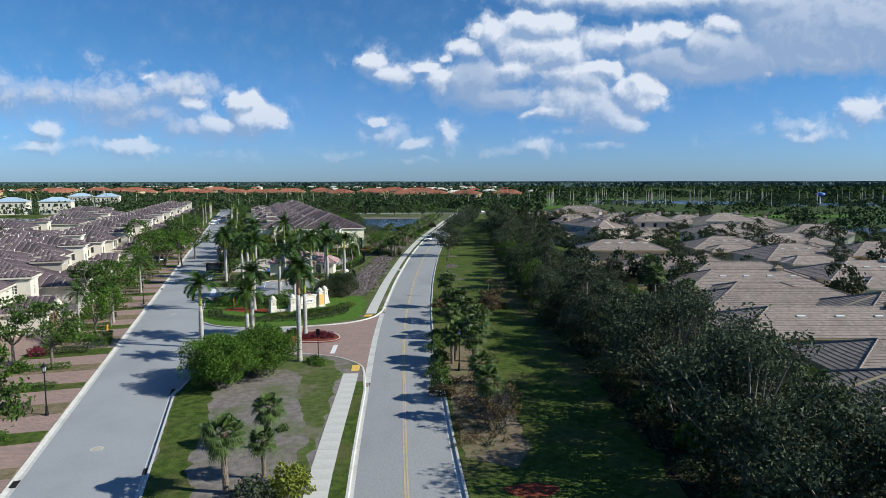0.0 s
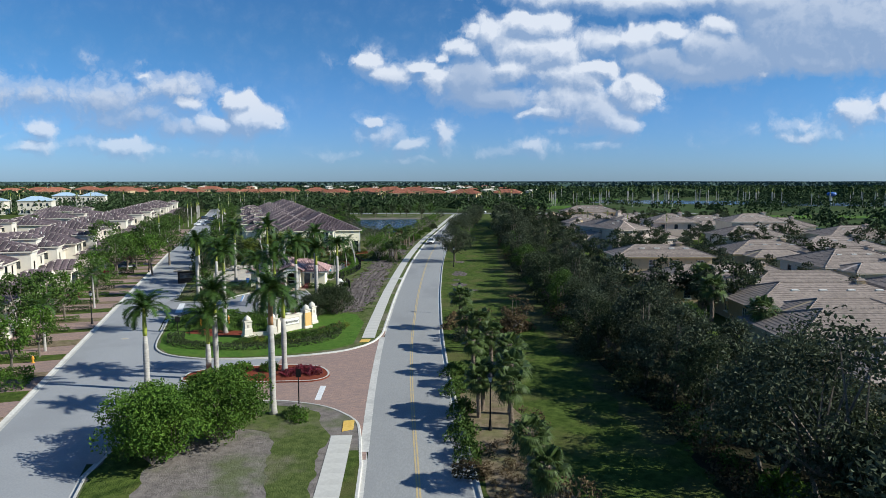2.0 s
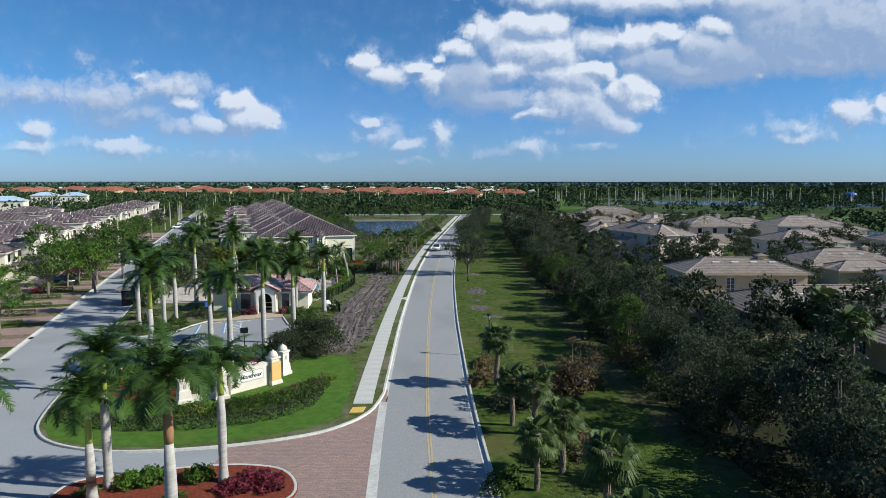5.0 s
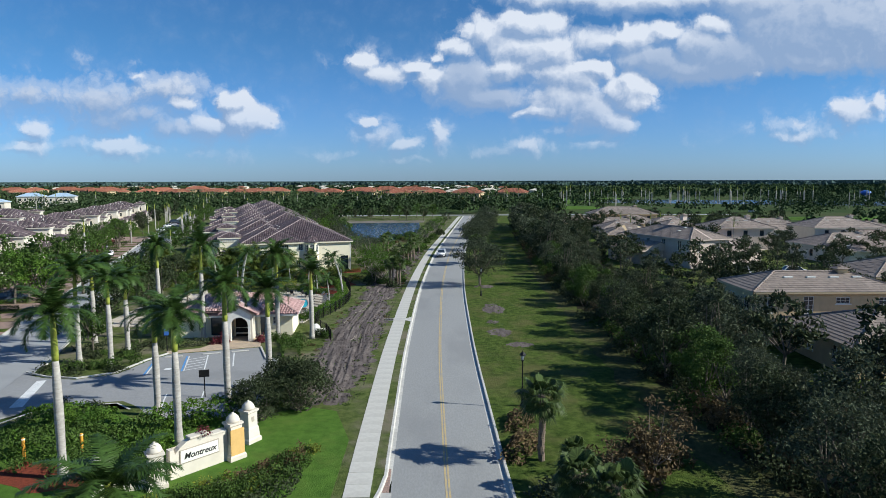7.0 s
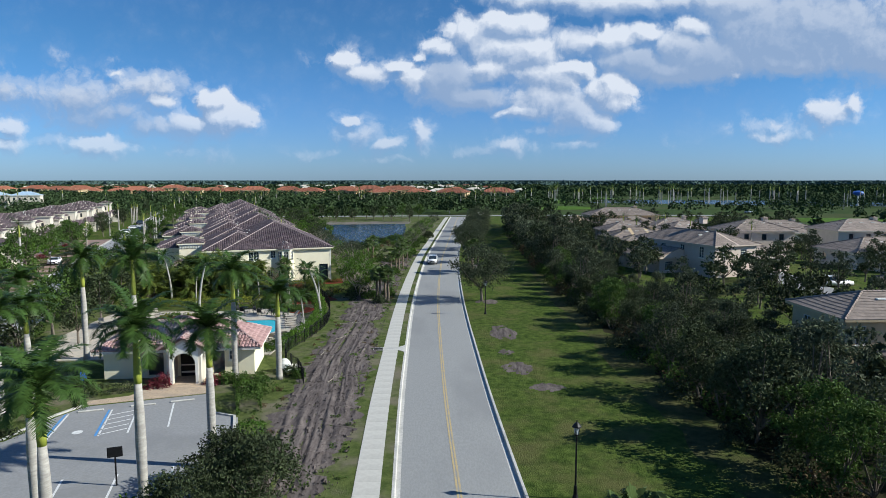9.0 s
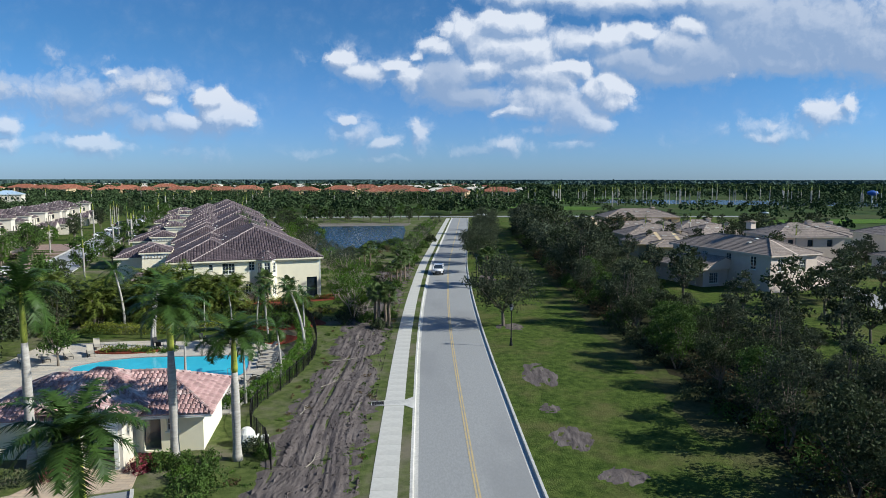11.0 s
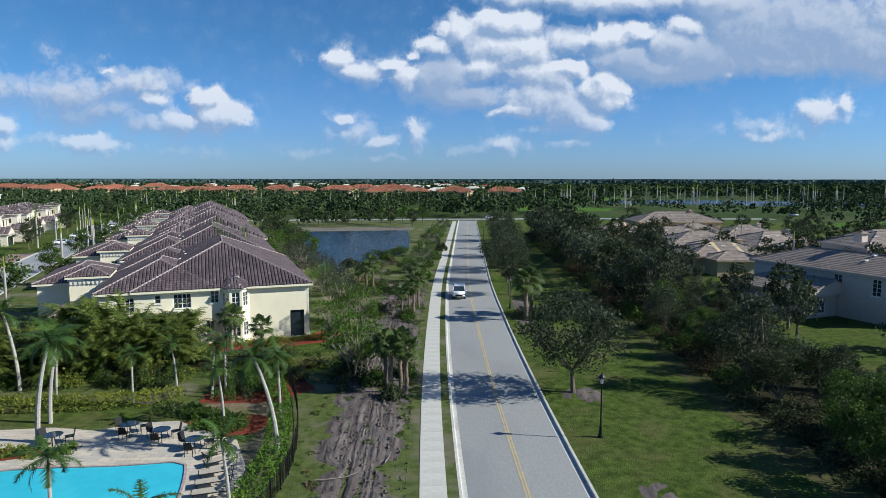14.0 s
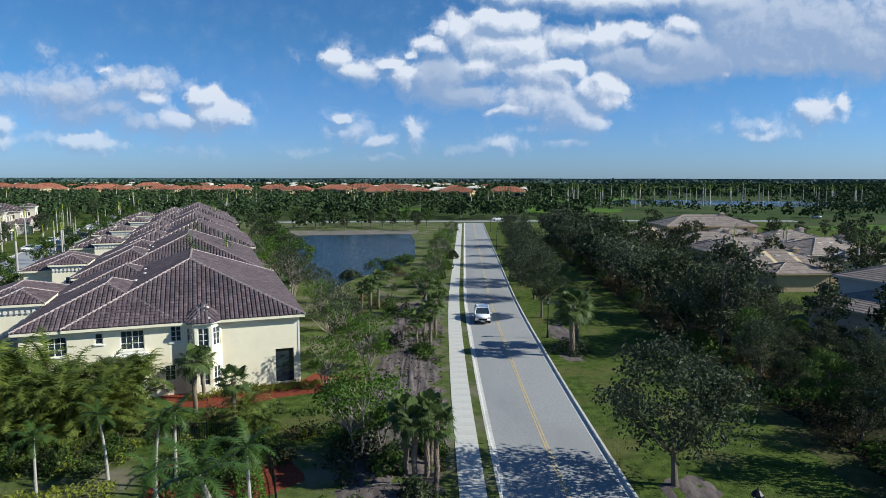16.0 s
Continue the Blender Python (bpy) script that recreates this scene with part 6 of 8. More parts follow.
def roof(parent, x0, x1, y0, y1, z, pitch=0.38, over=0.5, material="tile_purple", tile="barrel", gable="", wall="stucco", caps=True, skirt=True):
    faces, lines = hip_faces(x0, x1, y0, y1, z, pitch, over, gable)
    out = ([], [])
    bm = bmesh.new()
    for f in faces:
        nrm = (Vector(f[1]) - Vector(f[0])).cross(Vector(f[2]) - Vector(f[0]))
        if abs(nrm.normalized().z) < 0.05:
            vs = [bm.verts.new(q) for q in f]
            bm.faces.new(vs)
            continue
        tiles_on(f, *TILE[tile], out)
        for s in (0.0, -0.10):
            bm.faces.new([bm.verts.new((q[0], q[1], q[2] + s - 0.005)) for q in f])
    zz = z - over * pitch
    X0, X1, Y0, Y1 = x0 - over, x1 + over, y0 - over, y1 + over
    if skirt:
        for r in ((X0, X1, Y0, Y0 + 0.06), (X0, X1, Y1 - 0.06, Y1), (X0, X0 + 0.06, Y0, Y1), (X1 - 0.06, X1, Y0, Y1)):
            box(bm, *r, zz - 0.20, zz + 0.005)
        box(bm, X0 + 0.06, X1 - 0.06, Y0 + 0.06, Y1 - 0.06, zz - 0.16, zz - 0.12)
    ob = part("roof", bm, M[wall], parent)
    part("tile_field", mesh_of("tile_field", out[0], out[1], M[material]), None, ob, "rows of roof tiles", kind="stuff")
    if caps:
        cb = bmesh.new()
        for a, b in lines:
            if (Vector(a) - Vector(b)).length > 0.05:
                a, b = Vector(a), Vector(b)
                k = max(1, int((b - a).length / (0.45 if tile in ("barrel", "flat") else 1.6)))
                for j in range(k):
                    p, q = a.lerp(b, j / k), a.lerp(b, (j + 1.08) / k)
                    rod(cb, p + Vector((0, 0, 0.06)), q + Vector((0, 0, 0.04)), 0.12, 0.09, 4)
        part("ridge_cap", cb, M["ridge" if material != "tile_tan" else "tile_tan"], ob, "row of mortared ridge tiles", kind="stuff")
    return ob


WIN = {}


def window_mesh(w, h, kind):
    key = (round(w, 2), round(h, 2), kind)
    if key in WIN:
        return WIN[key]
    bm = bmesh.new()
    t = 0.07
    for r in ((-w / 2, w / 2, -0.04, 0.03, 0, t), (-w / 2, w / 2, -0.04, 0.03, h - t, h), (-w / 2, -w / 2 + t, -0.04, 0.03, t, h - t), (w / 2 - t, w / 2, -0.04, 0.03, t, h - t)):
        box(bm, *r)
    if kind == "win":
        nx, nz = max(1, round(w / 0.45)), max(2, round(h / 0.45))
        for i in range(1, nx):
            x = -w / 2 + w * i / nx
            s = 0.035 if (nx % 2 == 0 and i == nx // 2) else 0.016
            box(bm, x - s, x + s, -0.02, 0.02, t, h - t)
        for i in range(1, nz):
            z = h * i / nz
            box(bm, -w / 2 + t, w / 2 - t, -0.019, 0.019, z - 0.016, z + 0.016)
    frame_me = bm_mesh("window_frame", bm, M["trim"])
    bm = boxes((-w / 2 + t, w / 2 - t, 0.0, 0.012, t, h - t))
    pane = bm_mesh("pane", bm, M["glass"])
    WIN[key] = (frame_me, pane)
    return WIN[key]


def wall(parent, p0, p1, z0, z1, material, holes=(), thick=0.22, sill=True):
    """An upright wall from p0 to p1, its outside on the right of that way, with openings (centre, base, width, height, kind) through it."""
    p0, p1 = Vector((*p0, 0)), Vector((*p1, 0))
    L = (p1 - p0).length
    d = (p1 - p0).normalized()
    m = Matrix.Translation(p0) @ Matrix(((d.x, -d.y, 0, 0), (d.y, d.x, 0, 0), (0, 0, 1, 0), (0, 0, 0, 1)))
    xs = sorted({0.0, L, *[c - w / 2 for c, b, w, h, k in holes], *[c + w / 2 for c, b, w, h, k in holes]})
    zs = sorted({z0, z1, *[b for c, b, w, h, k in holes], *[b + h for c, b, w, h, k in holes]})
    bm = bmesh.new()
    for xa, xb in zip(xs, xs[1:]):
        for za, zb in zip(zs, zs[1:]):
            xm, zm = (xa + xb) / 2, (za + zb) / 2
            if not any(abs(xm - c) < w / 2 and b < zm < b + h for c, b, w, h, k in holes):
                bm.faces.new([bm.verts.new(q) for q in ((xa, 0, za), (xb, 0, za), (xb, 0, zb), (xa, 0, zb))])
    for c, b, w, h, k in holes:
        x0, x1, t = c - w / 2, c + w / 2, thick
        for quad in (((x0, 0, b), (x0, t, b), (x0, t, b + h), (x0, 0, b + h)), ((x1, t, b), (x1, 0, b), (x1, 0, b + h), (x1, t, b + h)), ((x0, t, b + h), (x1, t, b + h), (x1, 0, b + h), (x0, 0, b + h)), ((x0, 0, b), (x1, 0, b), (x1, t, b), (x0, t, b))):
            bm.faces.new([bm.verts.new(q) for q in quad])
    bmesh.ops.remove_doubles(bm, verts=bm.verts, dist=0.001)
    ob = part("wall", bm, M[material], parent)
    ob.matrix_local = m
    for c, b, w, h, k in holes:
        if k == "win":
            f, g = window_mesh(w, h, k)
            o = part("window", f, None, parent, "white framed window with glazing bars")
            o.matrix_local = m @ Matrix.Translation((c, 0.10, b))
            part("pane", g, None, o)
            if sill:
                o2 = part("window_sill", boxes((c - w / 2 - 0.1, c + w / 2 + 0.1, -0.07, 0.1, b - 0.1, b - 0.002)), M["trim"], parent)
                o2.matrix_local = m
        elif k == "door":
            o = part("door", boxes((c - w / 2, c + w / 2, 0.12, 0.17, b, b + h)), M["door_wood"], parent, "dark brown panelled door")
            o.matrix_local = m
            o3 = part("handle", boxes((c + w / 2 - 0.16, c + w / 2 - 0.12, 0.06, 0.12, b + 0.95, b + 1.15)), M["chrome"], o)
        elif k == "dark":
            o = part("screen", boxes((c - w / 2, c + w / 2, thick - 0.03, thick, b, b + h)), M["glass"], parent, "dark glazed opening")
            o.matrix_local = m
        elif k == "garage":
            n = 4
            rows_ = [(c - w / 2, c + w / 2, 0.10 + 0.0, 0.15, b + h * i / n + 0.012, b + h * (i + 1) / n - 0.012) for i in range(n)]
            rows_.append((c - w / 2, c + w / 2, 0.125, 0.16, b, b + h))
            o = part("garage_door", boxes(*rows_), M["garage"], parent, "brown sectional garage door")
            o.matrix_local = m
    return ob


def plain_block(parent, x0, x1, y0, y1, z0, z1, paint, holes=None, **kw):
    """A far block: its four walls in one mesh, its dark panes in another."""
    bm, gl = bmesh.new(), bmesh.new()
    for side, (a, b) in {"S": ((x0, y0), (x1, y0)), "E": ((x1, y0), (x1, y1)), "N": ((x1, y1), (x0, y1)), "W": ((x0, y1), (x0, y0))}.items():
        a, b = Vector((*a, 0)), Vector((*b, 0))
        L, d = (b - a).length, (b - a).normalized()
        inn = Vector((-d.y, d.x, 0)) * 0.2
        rows_ = (holes or {}).get(side, ())
        xs = sorted({0.0, L, *[c - w / 2 for c, q, w, h, k in rows_], *[c + w / 2 for c, q, w, h, k in rows_]})
        zs = sorted({z0, z1, *[q for c, q, w, h, k in rows_], *[q + h for c, q, w, h, k in rows_]})
        for xa, xb in zip(xs, xs[1:]):
            for za, zb in zip(zs, zs[1:]):
                xm, zm = (xa + xb) / 2, (za + zb) / 2
                hole = any(abs(xm - c) < w / 2 and q < zm < q + h for c, q, w, h, k in rows_)
                o = inn if hole else Vector((0, 0, 0))
                quad = [a + d * xa + o + Vector((0, 0, za)), a + d * xb + o + Vector((0, 0, za)), a + d * xb + o + Vector((0, 0, zb)), a + d * xa + o + Vector((0, 0, zb))]
                t = gl if hole else bm
                t.faces.new([t.verts.new(q) for q in quad])
    part("wall", bm, M[paint], parent)
    if len(gl.faces):
        part("window", gl, M["glass"], parent, "dark glazed openings", kind="stuff")
    roof(parent, x0, x1, y0, y1, z1 + 0.2, wall=paint, **kw)


def block(parent, x0, x1, y0, y1, z0, z1, paint, holes=None, **kw):
    """Four walls and a roof. holes: openings by side, centres measured from the west or south end."""
    holes = holes or {}
    fl = lambda rows, L: [(L - c, b, w, h, k) for c, b, w, h, k in rows]
    wall(parent, (x0, y0), (x1, y0), z0, z1, paint, holes.get("S", ()))
    wall(parent, (x1, y0), (x1, y1), z0, z1, paint, holes.get("E", ()))
    wall(parent, (x1, y1), (x0, y1), z0, z1, paint, fl(holes.get("N", ()), x1 - x0))
    wall(parent, (x0, y1), (x0, y0), z0, z1, paint, fl(holes.get("W", ()), y1 - y0))
    if kw.pop("roofed", True):
        roof(parent, x0, x1, y0, y1, z1 + 0.2, wall=paint, **kw)


def merge_parts(house):
    """Joins alike parts of a far house, so that walls, roofs, tiles and panes are one mesh each."""
    kids = {}
    for ob in [o for o in house.children_recursive if o.type == "MESH"]:
        kids.setdefault(ob.name.split(".")[0], []).append(ob)
    bpy.context.view_layer.update()
    inv = house.matrix_world.inverted()
    for name in ("wall", "window", "roof", "tile_field", "ridge_cap"):
        obs = kids.get(name, [])
        if len(obs) < 2:
            continue
        bm = bmesh.new()
        for ob in obs:
            me = ob.data.copy()
            me.transform(inv @ ob.matrix_world)
            bm.from_mesh(me)
            bpy.data.meshes.remove(me)
        keep = obs[0]
        keep.matrix_local = Matrix.Identity(4)
        bm.to_mesh(keep.data)
        bm.free()
        for ob in obs[1:]:
            for c in list(ob.children):
                m = c.matrix_world.copy()
                c.parent = keep
                c.matrix_parent_inverse = Matrix.Identity(4)
                c.matrix_local = keep.matrix_world.inverted() @ m
            bpy.data.objects.remove(ob)
    return house


TURN = math.degrees(math.atan2(ACROSS.y, ACROSS.x))

# the near townhouse row: local x from the front right corner, y away along the street
def townhouse(n, origin, tile, front=True):
    house = thing("townhouse", "two-storey cream stucco townhouse under a plum barrel-tile roof", "house", pose(origin.x, origin.y, 0.1, 0, 0, TURN), "townhouse row")
    depth = 24.5
    W = 19.8
    holes = {"S": [(W - 17.55, 3.75, 1.6, 1.45, "win"), (W - 14.65, 4.45, 0.55, 0.85, "win"), (W - 12.4, 3.85, 1.65, 1.5, "win"), (W - 9.35, 4.2, 0.8, 1.25, "win"), (W - 9.85, 1.15, 0.8, 1.25, "win"), (W - 12.55, 0.05, 0.95, 2.5, "door"), (W - 1.2, 0.15, 1.45, 2.8, "dark")],
             "E": [(3.0 + 5.2 * k, 3.8, 1.5, 1.4, "win") for k in range(4)] + [(3.0 + 5.2 * k, 0.2, 1.8, 2.3, "dark") for k in range(4)], "W": [(4 + 6 * k, 3.8, 1.4, 1.4, "win") for k in range(3)]}
    if not front:
        holes.pop("S")
    block(house, -W, 0, 0, depth, -0.05, 5.75, "stucco", holes, roofed=False)
    roof(house, -16.6, 0, 0, depth, 5.95, 0.44, 0.45, "tile_purple", tile, wall="stucco")
    roof(house, -W, -9.4, 0.06, 13.5, 5.93, 0.44, 0.45, "tile_purple", tile, wall="stucco")
    roof(house, -W, -9.4, 13.2, depth - 0.06, 5.90, 0.42, 0.42, "tile_purple", tile, wall="stucco")
    if front:
        # bay with its small hipped roof
        pts = [(-8.75, -0.002), (-8.0, -0.85), (-6.75, -0.85), (-6.0, -0.002)]
        for a, b in zip(pts, pts[1:]):
            mid = (Vector(a) + Vector(b)) / 2
            L = (Vector(b) - Vector(a)).length
            k = min(0.8, L - 0.35)
            wall(house, a, b, -0.05, 5.75, "stucco", [(L / 2, 0.75, k, 1.45, "win"), (L / 2, 3.8, k, 1.5, "win")], 0.1, False)
        apex = (-7.38, 0.9, 7.0)
        rim = [(-8.95, 0.5, 5.85), (-8.95, -0.1, 5.72), (-8.1, -1.08, 5.68), (-6.65, -1.08, 5.68), (-5.8, -0.1, 5.72), (-5.8, 0.5, 5.85)]
        out = ([], [])
        for a, b in zip(rim, rim[1:]):
            tiles_on((a, b, apex), 0.3, 0.42, 0.08, out)
        part("bay_roof", mesh_of("bay_roof", out[0], out[1], M["tile_purple"]), None, house)
        rb = bmesh.new()
        for a, b in zip(rim, rim[1:]):
            rb.faces.new([rb.verts.new((q[0], q[1], q[2] - 0.02)) for q in (a, b, apex)])
        rb.faces.new([rb.verts.new((q[0], q[1], q[2] - 0.06)) for q in rim])
        part("bay_soffit", rb, M["trim"], house)
        # entrance surround
        s = boxes((-13.55, -13.2, -0.55, -0.003, 0, 3.1), (-11.85, -11.5, -0.55, -0.003, 0, 3.1), (-13.75, -11.3, -0.7, -0.003, 3.1, 3.45), (-13.9, -11.15, -0.8, -0.003, 3.45, 3.6), bevel=0.03)
        part("portico", s, M["trim"], house, "pale column porch around the entrance")
        for b, x, w_ in ((3.55, -12.4, 2.0),):
            part("window_ledge", boxes((x - w_ / 2, x + w_ / 2, -0.12, -0.003, b, b + 0.14)), M["trim"], house)
        part("corner_trim", boxes((-0.12, 0.03, -0.03, 0.12, 0, 5.6)), M["trim"], house)
    # entrance tower and side wing towards the street
    block(house, -24.0, -20.3, 9.8, 14.5, -0.05, 6.1, "stucco", {"S": [(1.85, 3.4, 0.9, 1.2, "win")]} if not front else {}, material="tile_purple", tile=tile, pitch=0.42, over=0.35)
    den = bmesh.new()
    for k in range(9):
        box(den, -23.9 + 0.42 * k, -23.68 + 0.42 * k, 9.66, 9.795, 5.35, 5.7)
    box(den, -24.1, -20.3, 9.62, 9.795, 5.72, 5.9)
    part("dentil_band", den, M["trim"], house, "pale dentil band under the tower roof")
    block(house, -27.5, -20.0, 12.0, 23.5, -0.05, 5.2, "stucco", {"W": [(3 + 3 * k, 3.2, 1.0, 1.3, "win") for k in range(3)]}, material="tile_purple", tile=tile, pitch=0.36, over=0.4)
    block(house, -24.4, -19.81, 3.2, 9.7, -0.05, 3.0, "stucco", {}, material="tile_pink", tile=tile, pitch=0.36, over=0.35)
    # vents and flues
    rv = random.Random(n)
    for k in range(7):
        vb = bmesh.new()
        x = rv.uniform(-16, -12)
        y = rv.uniform(5, 20)
        z = 5.9 + 0.40 * min(x + 16.6, y, depth - y)
        rod(vb, (x, y, z - 0.15), (x, y, z + 0.35), 0.09, 0.09, 8)
        rod(vb, (x, y, z + 0.33), (x, y, z + 0.42), 0.15, 0.12, 8)
        part("roof_vent", vb, M["trim"], house)
    return house


C0 = Vector((-23.3, 180.2))
for n in range(6):
    o = C0 + ALONG * (27.2 * n) + ACROSS * (-0.8 * (n % 2))
    townhouse(n, o, "barrel" if n < 2 else "coarse", n == 0)

# the street-side row across the side street
def row_house(n, s, off, tile="coarse", far=False):
    block_ = plain_block if far else block
    p = st(s, off)
    rr = random.Random(n)
    house = thing("row_house", "pale stucco row house with brown garage door and plum tile roof", "house", pose(p.x, p.y, 0.09, 0, 0, TURN), "row houses")
    w = 12.6
    c = "stucco_pale"
    main = {"S": [(3, 3.6, 1.1, 1.4, "win"), (8, 3.6, 1.1, 1.4, "win"), (6, 0.8, 1.2, 1.5, "win")], "E": [(2.2, 3.7, 1.1, 1.4, "win"), (5.0, 3.7, 0.7, 1.3, "win"), (8.8, 3.7, 1.1, 1.4, "win")]}
    block_(house, -20.0, -5.5, 0.4, w - 0.4, -0.05, 5.6, c, main, material="tile_purple", tile=tile, pitch=0.34, over=0.45)
    # gabled garage towards the street
    block_(house, -5.6, 0.0, 0.8, 6.4, -0.05, 2.9, "stucco_pale", {"E": [(2.8, 0.0, 4.4, 2.25, "garage")]}, material="tile_purple", tile=tile, pitch=0.45, over=0.4, gable="E")
    gb = bmesh.new()
    gb.faces.new([gb.verts.new(q) for q in ((0.0, 0.8, 2.9), (0.0, 6.4, 2.9), (0.0, 3.6, 4.35))])
    part("gable", gb, M["stucco_pale"], house)
    tower = 6.4 + 0.5 * (n % 2)
    block_(house, -7.2, -3.4, 7.2, 10.6, -0.05, tower, "stucco_grey" if n % 2 else c, {"E": [(1.7, 3.9, 0.7, 1.3, "win"), (1.7, 0.1, 1.0, 2.2, "door")], "S": [(1.9, 4.2, 0.8, 1.2, "win")]}, material="tile_purple", tile=tile, pitch=0.4, over=0.35)
    db = bmesh.new()
    for k in range(8):
        box(db, -3.39, -3.27, 7.35 + 0.42 * k, 7.55 + 0.42 * k, tower - 0.5, tower - 0.2)
    part("dentil_band", db, M["trim"], house)
    for k in range(4):
        vb = bmesh.new()
        x, y = rr.uniform(-17, -9), rr.uniform(3, 9)
        z = 5.9 + 0.34 * min(x + 20, -5.5 - x, y, w - y)
        rod(vb, (x, y, z - 0.2), (x, y, z + 0.4), 0.1, 0.1, 6)
        part("roof_vent", vb, M["trim"], house)
    return merge_parts(house) if far else house


offs = [-21.0, -18.0, -13.0, -12.4, -16.2, -15.0, -14.4]
first = [row_house(k, 20.0 + 13.0 * k, offs[k % 7], "barrel" if k < 2 else "coarse") for k in range(5)]
far_row = [row_house(5 + k, 85.0 + 13.0 * k, offs[(5 + k) % 7], "far", True) for k in range(3)]
k = 8
for s in range(124, 330, 13):
    copy_thing(far_row[k % 3], st_pose(s, (-13.6, -15.4, -14.2, -13.0)[k % 4], 0.09) @ Matrix.Diagonal((1, 1, 0.93 + 0.05 * (k % 4), 1)))
    k += 1
for row, off0 in enumerate((-40, -62)):
    for s in range(20, (300, 130)[row], 14):
        p = st(s, off0)
        copy_thing(far_row[k % 3], pose(p.x + 4.5 * math.sin(2.3 * k), p.y + 3.0 * math.sin(1.7 * k), 0.09, 0, 0, TURN + (180, 0, 90, -90)[(k * 7 + row) % 4]) @ Matrix.Diagonal((1.2, 1.25, 0.78 + 0.05 * (k % 4), 1)))
        k += 1

# pale houses with blue metal roofs beyond the west lake
for k, (x, y) in enumerate([(-232, 366), (-254, 360), (-276, 366), (-300, 358), (-322, 368), (-345, 360), (-264, 484), (-288, 490)]):
    h = thing("far_house", "white house with a pale blue metal roof across the lake", "house", pose(x, y, 0, 0, 0, 20), "lake houses")
    plain_block(h, 0, 16, 0, 11, -0.1, 7.5, "stucco_pale", {"S": [(2 + 3 * i, 4.5, 1.2, 1.6, "win") for i in range(5)] + [(2 + 3 * i, 0.8, 1.2, 1.8, "win") for i in range(5)]}, material="metal_roof", tile="flat_coarse", pitch=0.4, over=0.5, caps=False)


# tan houses behind the tree belt
def tan_house(x, y, parts_, label, turn=0.0, c="stucco_tan", tile="flat"):
    h = thing("tan_house", label, "house", pose(x, y, 0.1, 0, 0, turn), "tan houses")
    for x0, x1, y0, y1, z1, holes, gab in parts_:
        (block if tile == "flat" else plain_block)(h, x0, x1, y0, y1, -0.05, z1, c, holes, material="tile_tan", tile=tile, pitch=0.36, over=0.5, gable=gab)
    rr = random.Random(int(x + y))
    x0, x1, y0, y1, z1 = parts_[0][:5]
    for k in range(4):
        xx = x0 + (x1 - x0) * (0.3 + 0.16 * k)
        yy = y0 + (y1 - y0) * 0.32
        zz = z1 + 0.2 + 0.36 * min(xx - x0, x1 - xx, yy - y0)
        part("roof_vent", boxes((xx - 0.45, xx + 0.45, yy - 0.16, yy + 0.16, zz + 0.02, zz + 0.16)), M["trim"], h, "pale ridge vent")
    cb = bmesh.new()
    xx, yy = x0 + (x1 - x0) * 0.72, y0 + (y1 - y0) * 0.5
    zz = z1 + 0.36 * (y1 - y0) / 2
    box(cb, xx - 0.55, xx + 0.55, yy - 0.5, yy + 0.5, zz - 0.6, zz + 0.55)
    part("chimney", cb, M[c], h, "stucco chimney cupola")
    tip = ([], [])
    for f in hip_faces(xx - 0.55, xx + 0.55, yy - 0.5, yy + 0.5, zz + 0.62, 0.5, 0.25)[0]:
        tiles_on(f, 0.3, 0.4, 0.04, tip)
    part("chimney_roof", mesh_of("chimney_roof", tip[0], tip[1], M["tile_tan"]), None, h)
    return h


WN = lambda c, b=0.9, w=1.1, h=1.4: (c, b, w, h, "win")
ONE = "single-storey tan stucco house under a taupe tile hip roof"
TWO = "two-storey tan stucco house under a taupe tile hip roof"
tan_house(28.5, 41.5, [(0, 26, 0, 10.5, 2.8, {"W": [WN(3), WN(7)]}, ""), (4.5, 24, 9.5, 19.5, 2.8, {"W": [WN(3)]}, "")], ONE)
tan_house(30.2, 65.0, [(0, 26, 0, 10.5, 2.8, {"W": [WN(3), WN(7)]}, ""), (0.7, 24, 11.2, 22.2, 2.9, {"W": [WN(4)]}, ""), (14, 30, 3, 16, 3.2, {}, "")], ONE)
tan_house(35.2, 93.3, [(0, 22, 0, 11.5, 2.8, {"W": [WN(3), WN(8)]}, ""), (3, 16, -5, 2, 2.8, {}, "")], ONE)
tan_house(29.5, 110.4, [(0, 24, 0, 11.6, 2.8, {"W": [WN(3), WN(7)], "S": [WN(4), WN(9)]}, ""), (10, 30, -6, 5, 2.8, {}, "")], ONE)
tan_house(26.6, 122.6, [(0, 15.4, 0, 7.6, 5.6, {"S": [WN(1.3, 3.4, 0.9, 1.6), WN(5.6, 3.2, 1.1, 1.9), WN(9.2, 4.3, 1.5, 0.7), WN(13.5, 3.4, 1.1, 1.6)], "W": [WN(2, 3.4), WN(5.4, 3.4)]}, "")], TWO)
tan_house(42.4, 180.6, [(0, 9.5, 0, 20.5, 5.6, {"W": [WN(3.2, 3.2, 1.1, 2.0), WN(8.0, 3.2, 1.1, 2.0), WN(13.0, 4.4, 1.2, 0.6)], "S": [WN(2.0, 3.2, 0.9, 2.0), WN(6.5, 3.2, 1.4, 1.6)]}, ""), (-5.0, 3.0, 8.0, 20.0, 2.9, {"S": [(2.2, 0.5, 1.8, 1.7, "win")]}, "S"), (9.0, 20.0, 2, 16, 2.9, {}, "")], TWO, 19.5, "stucco_pink")
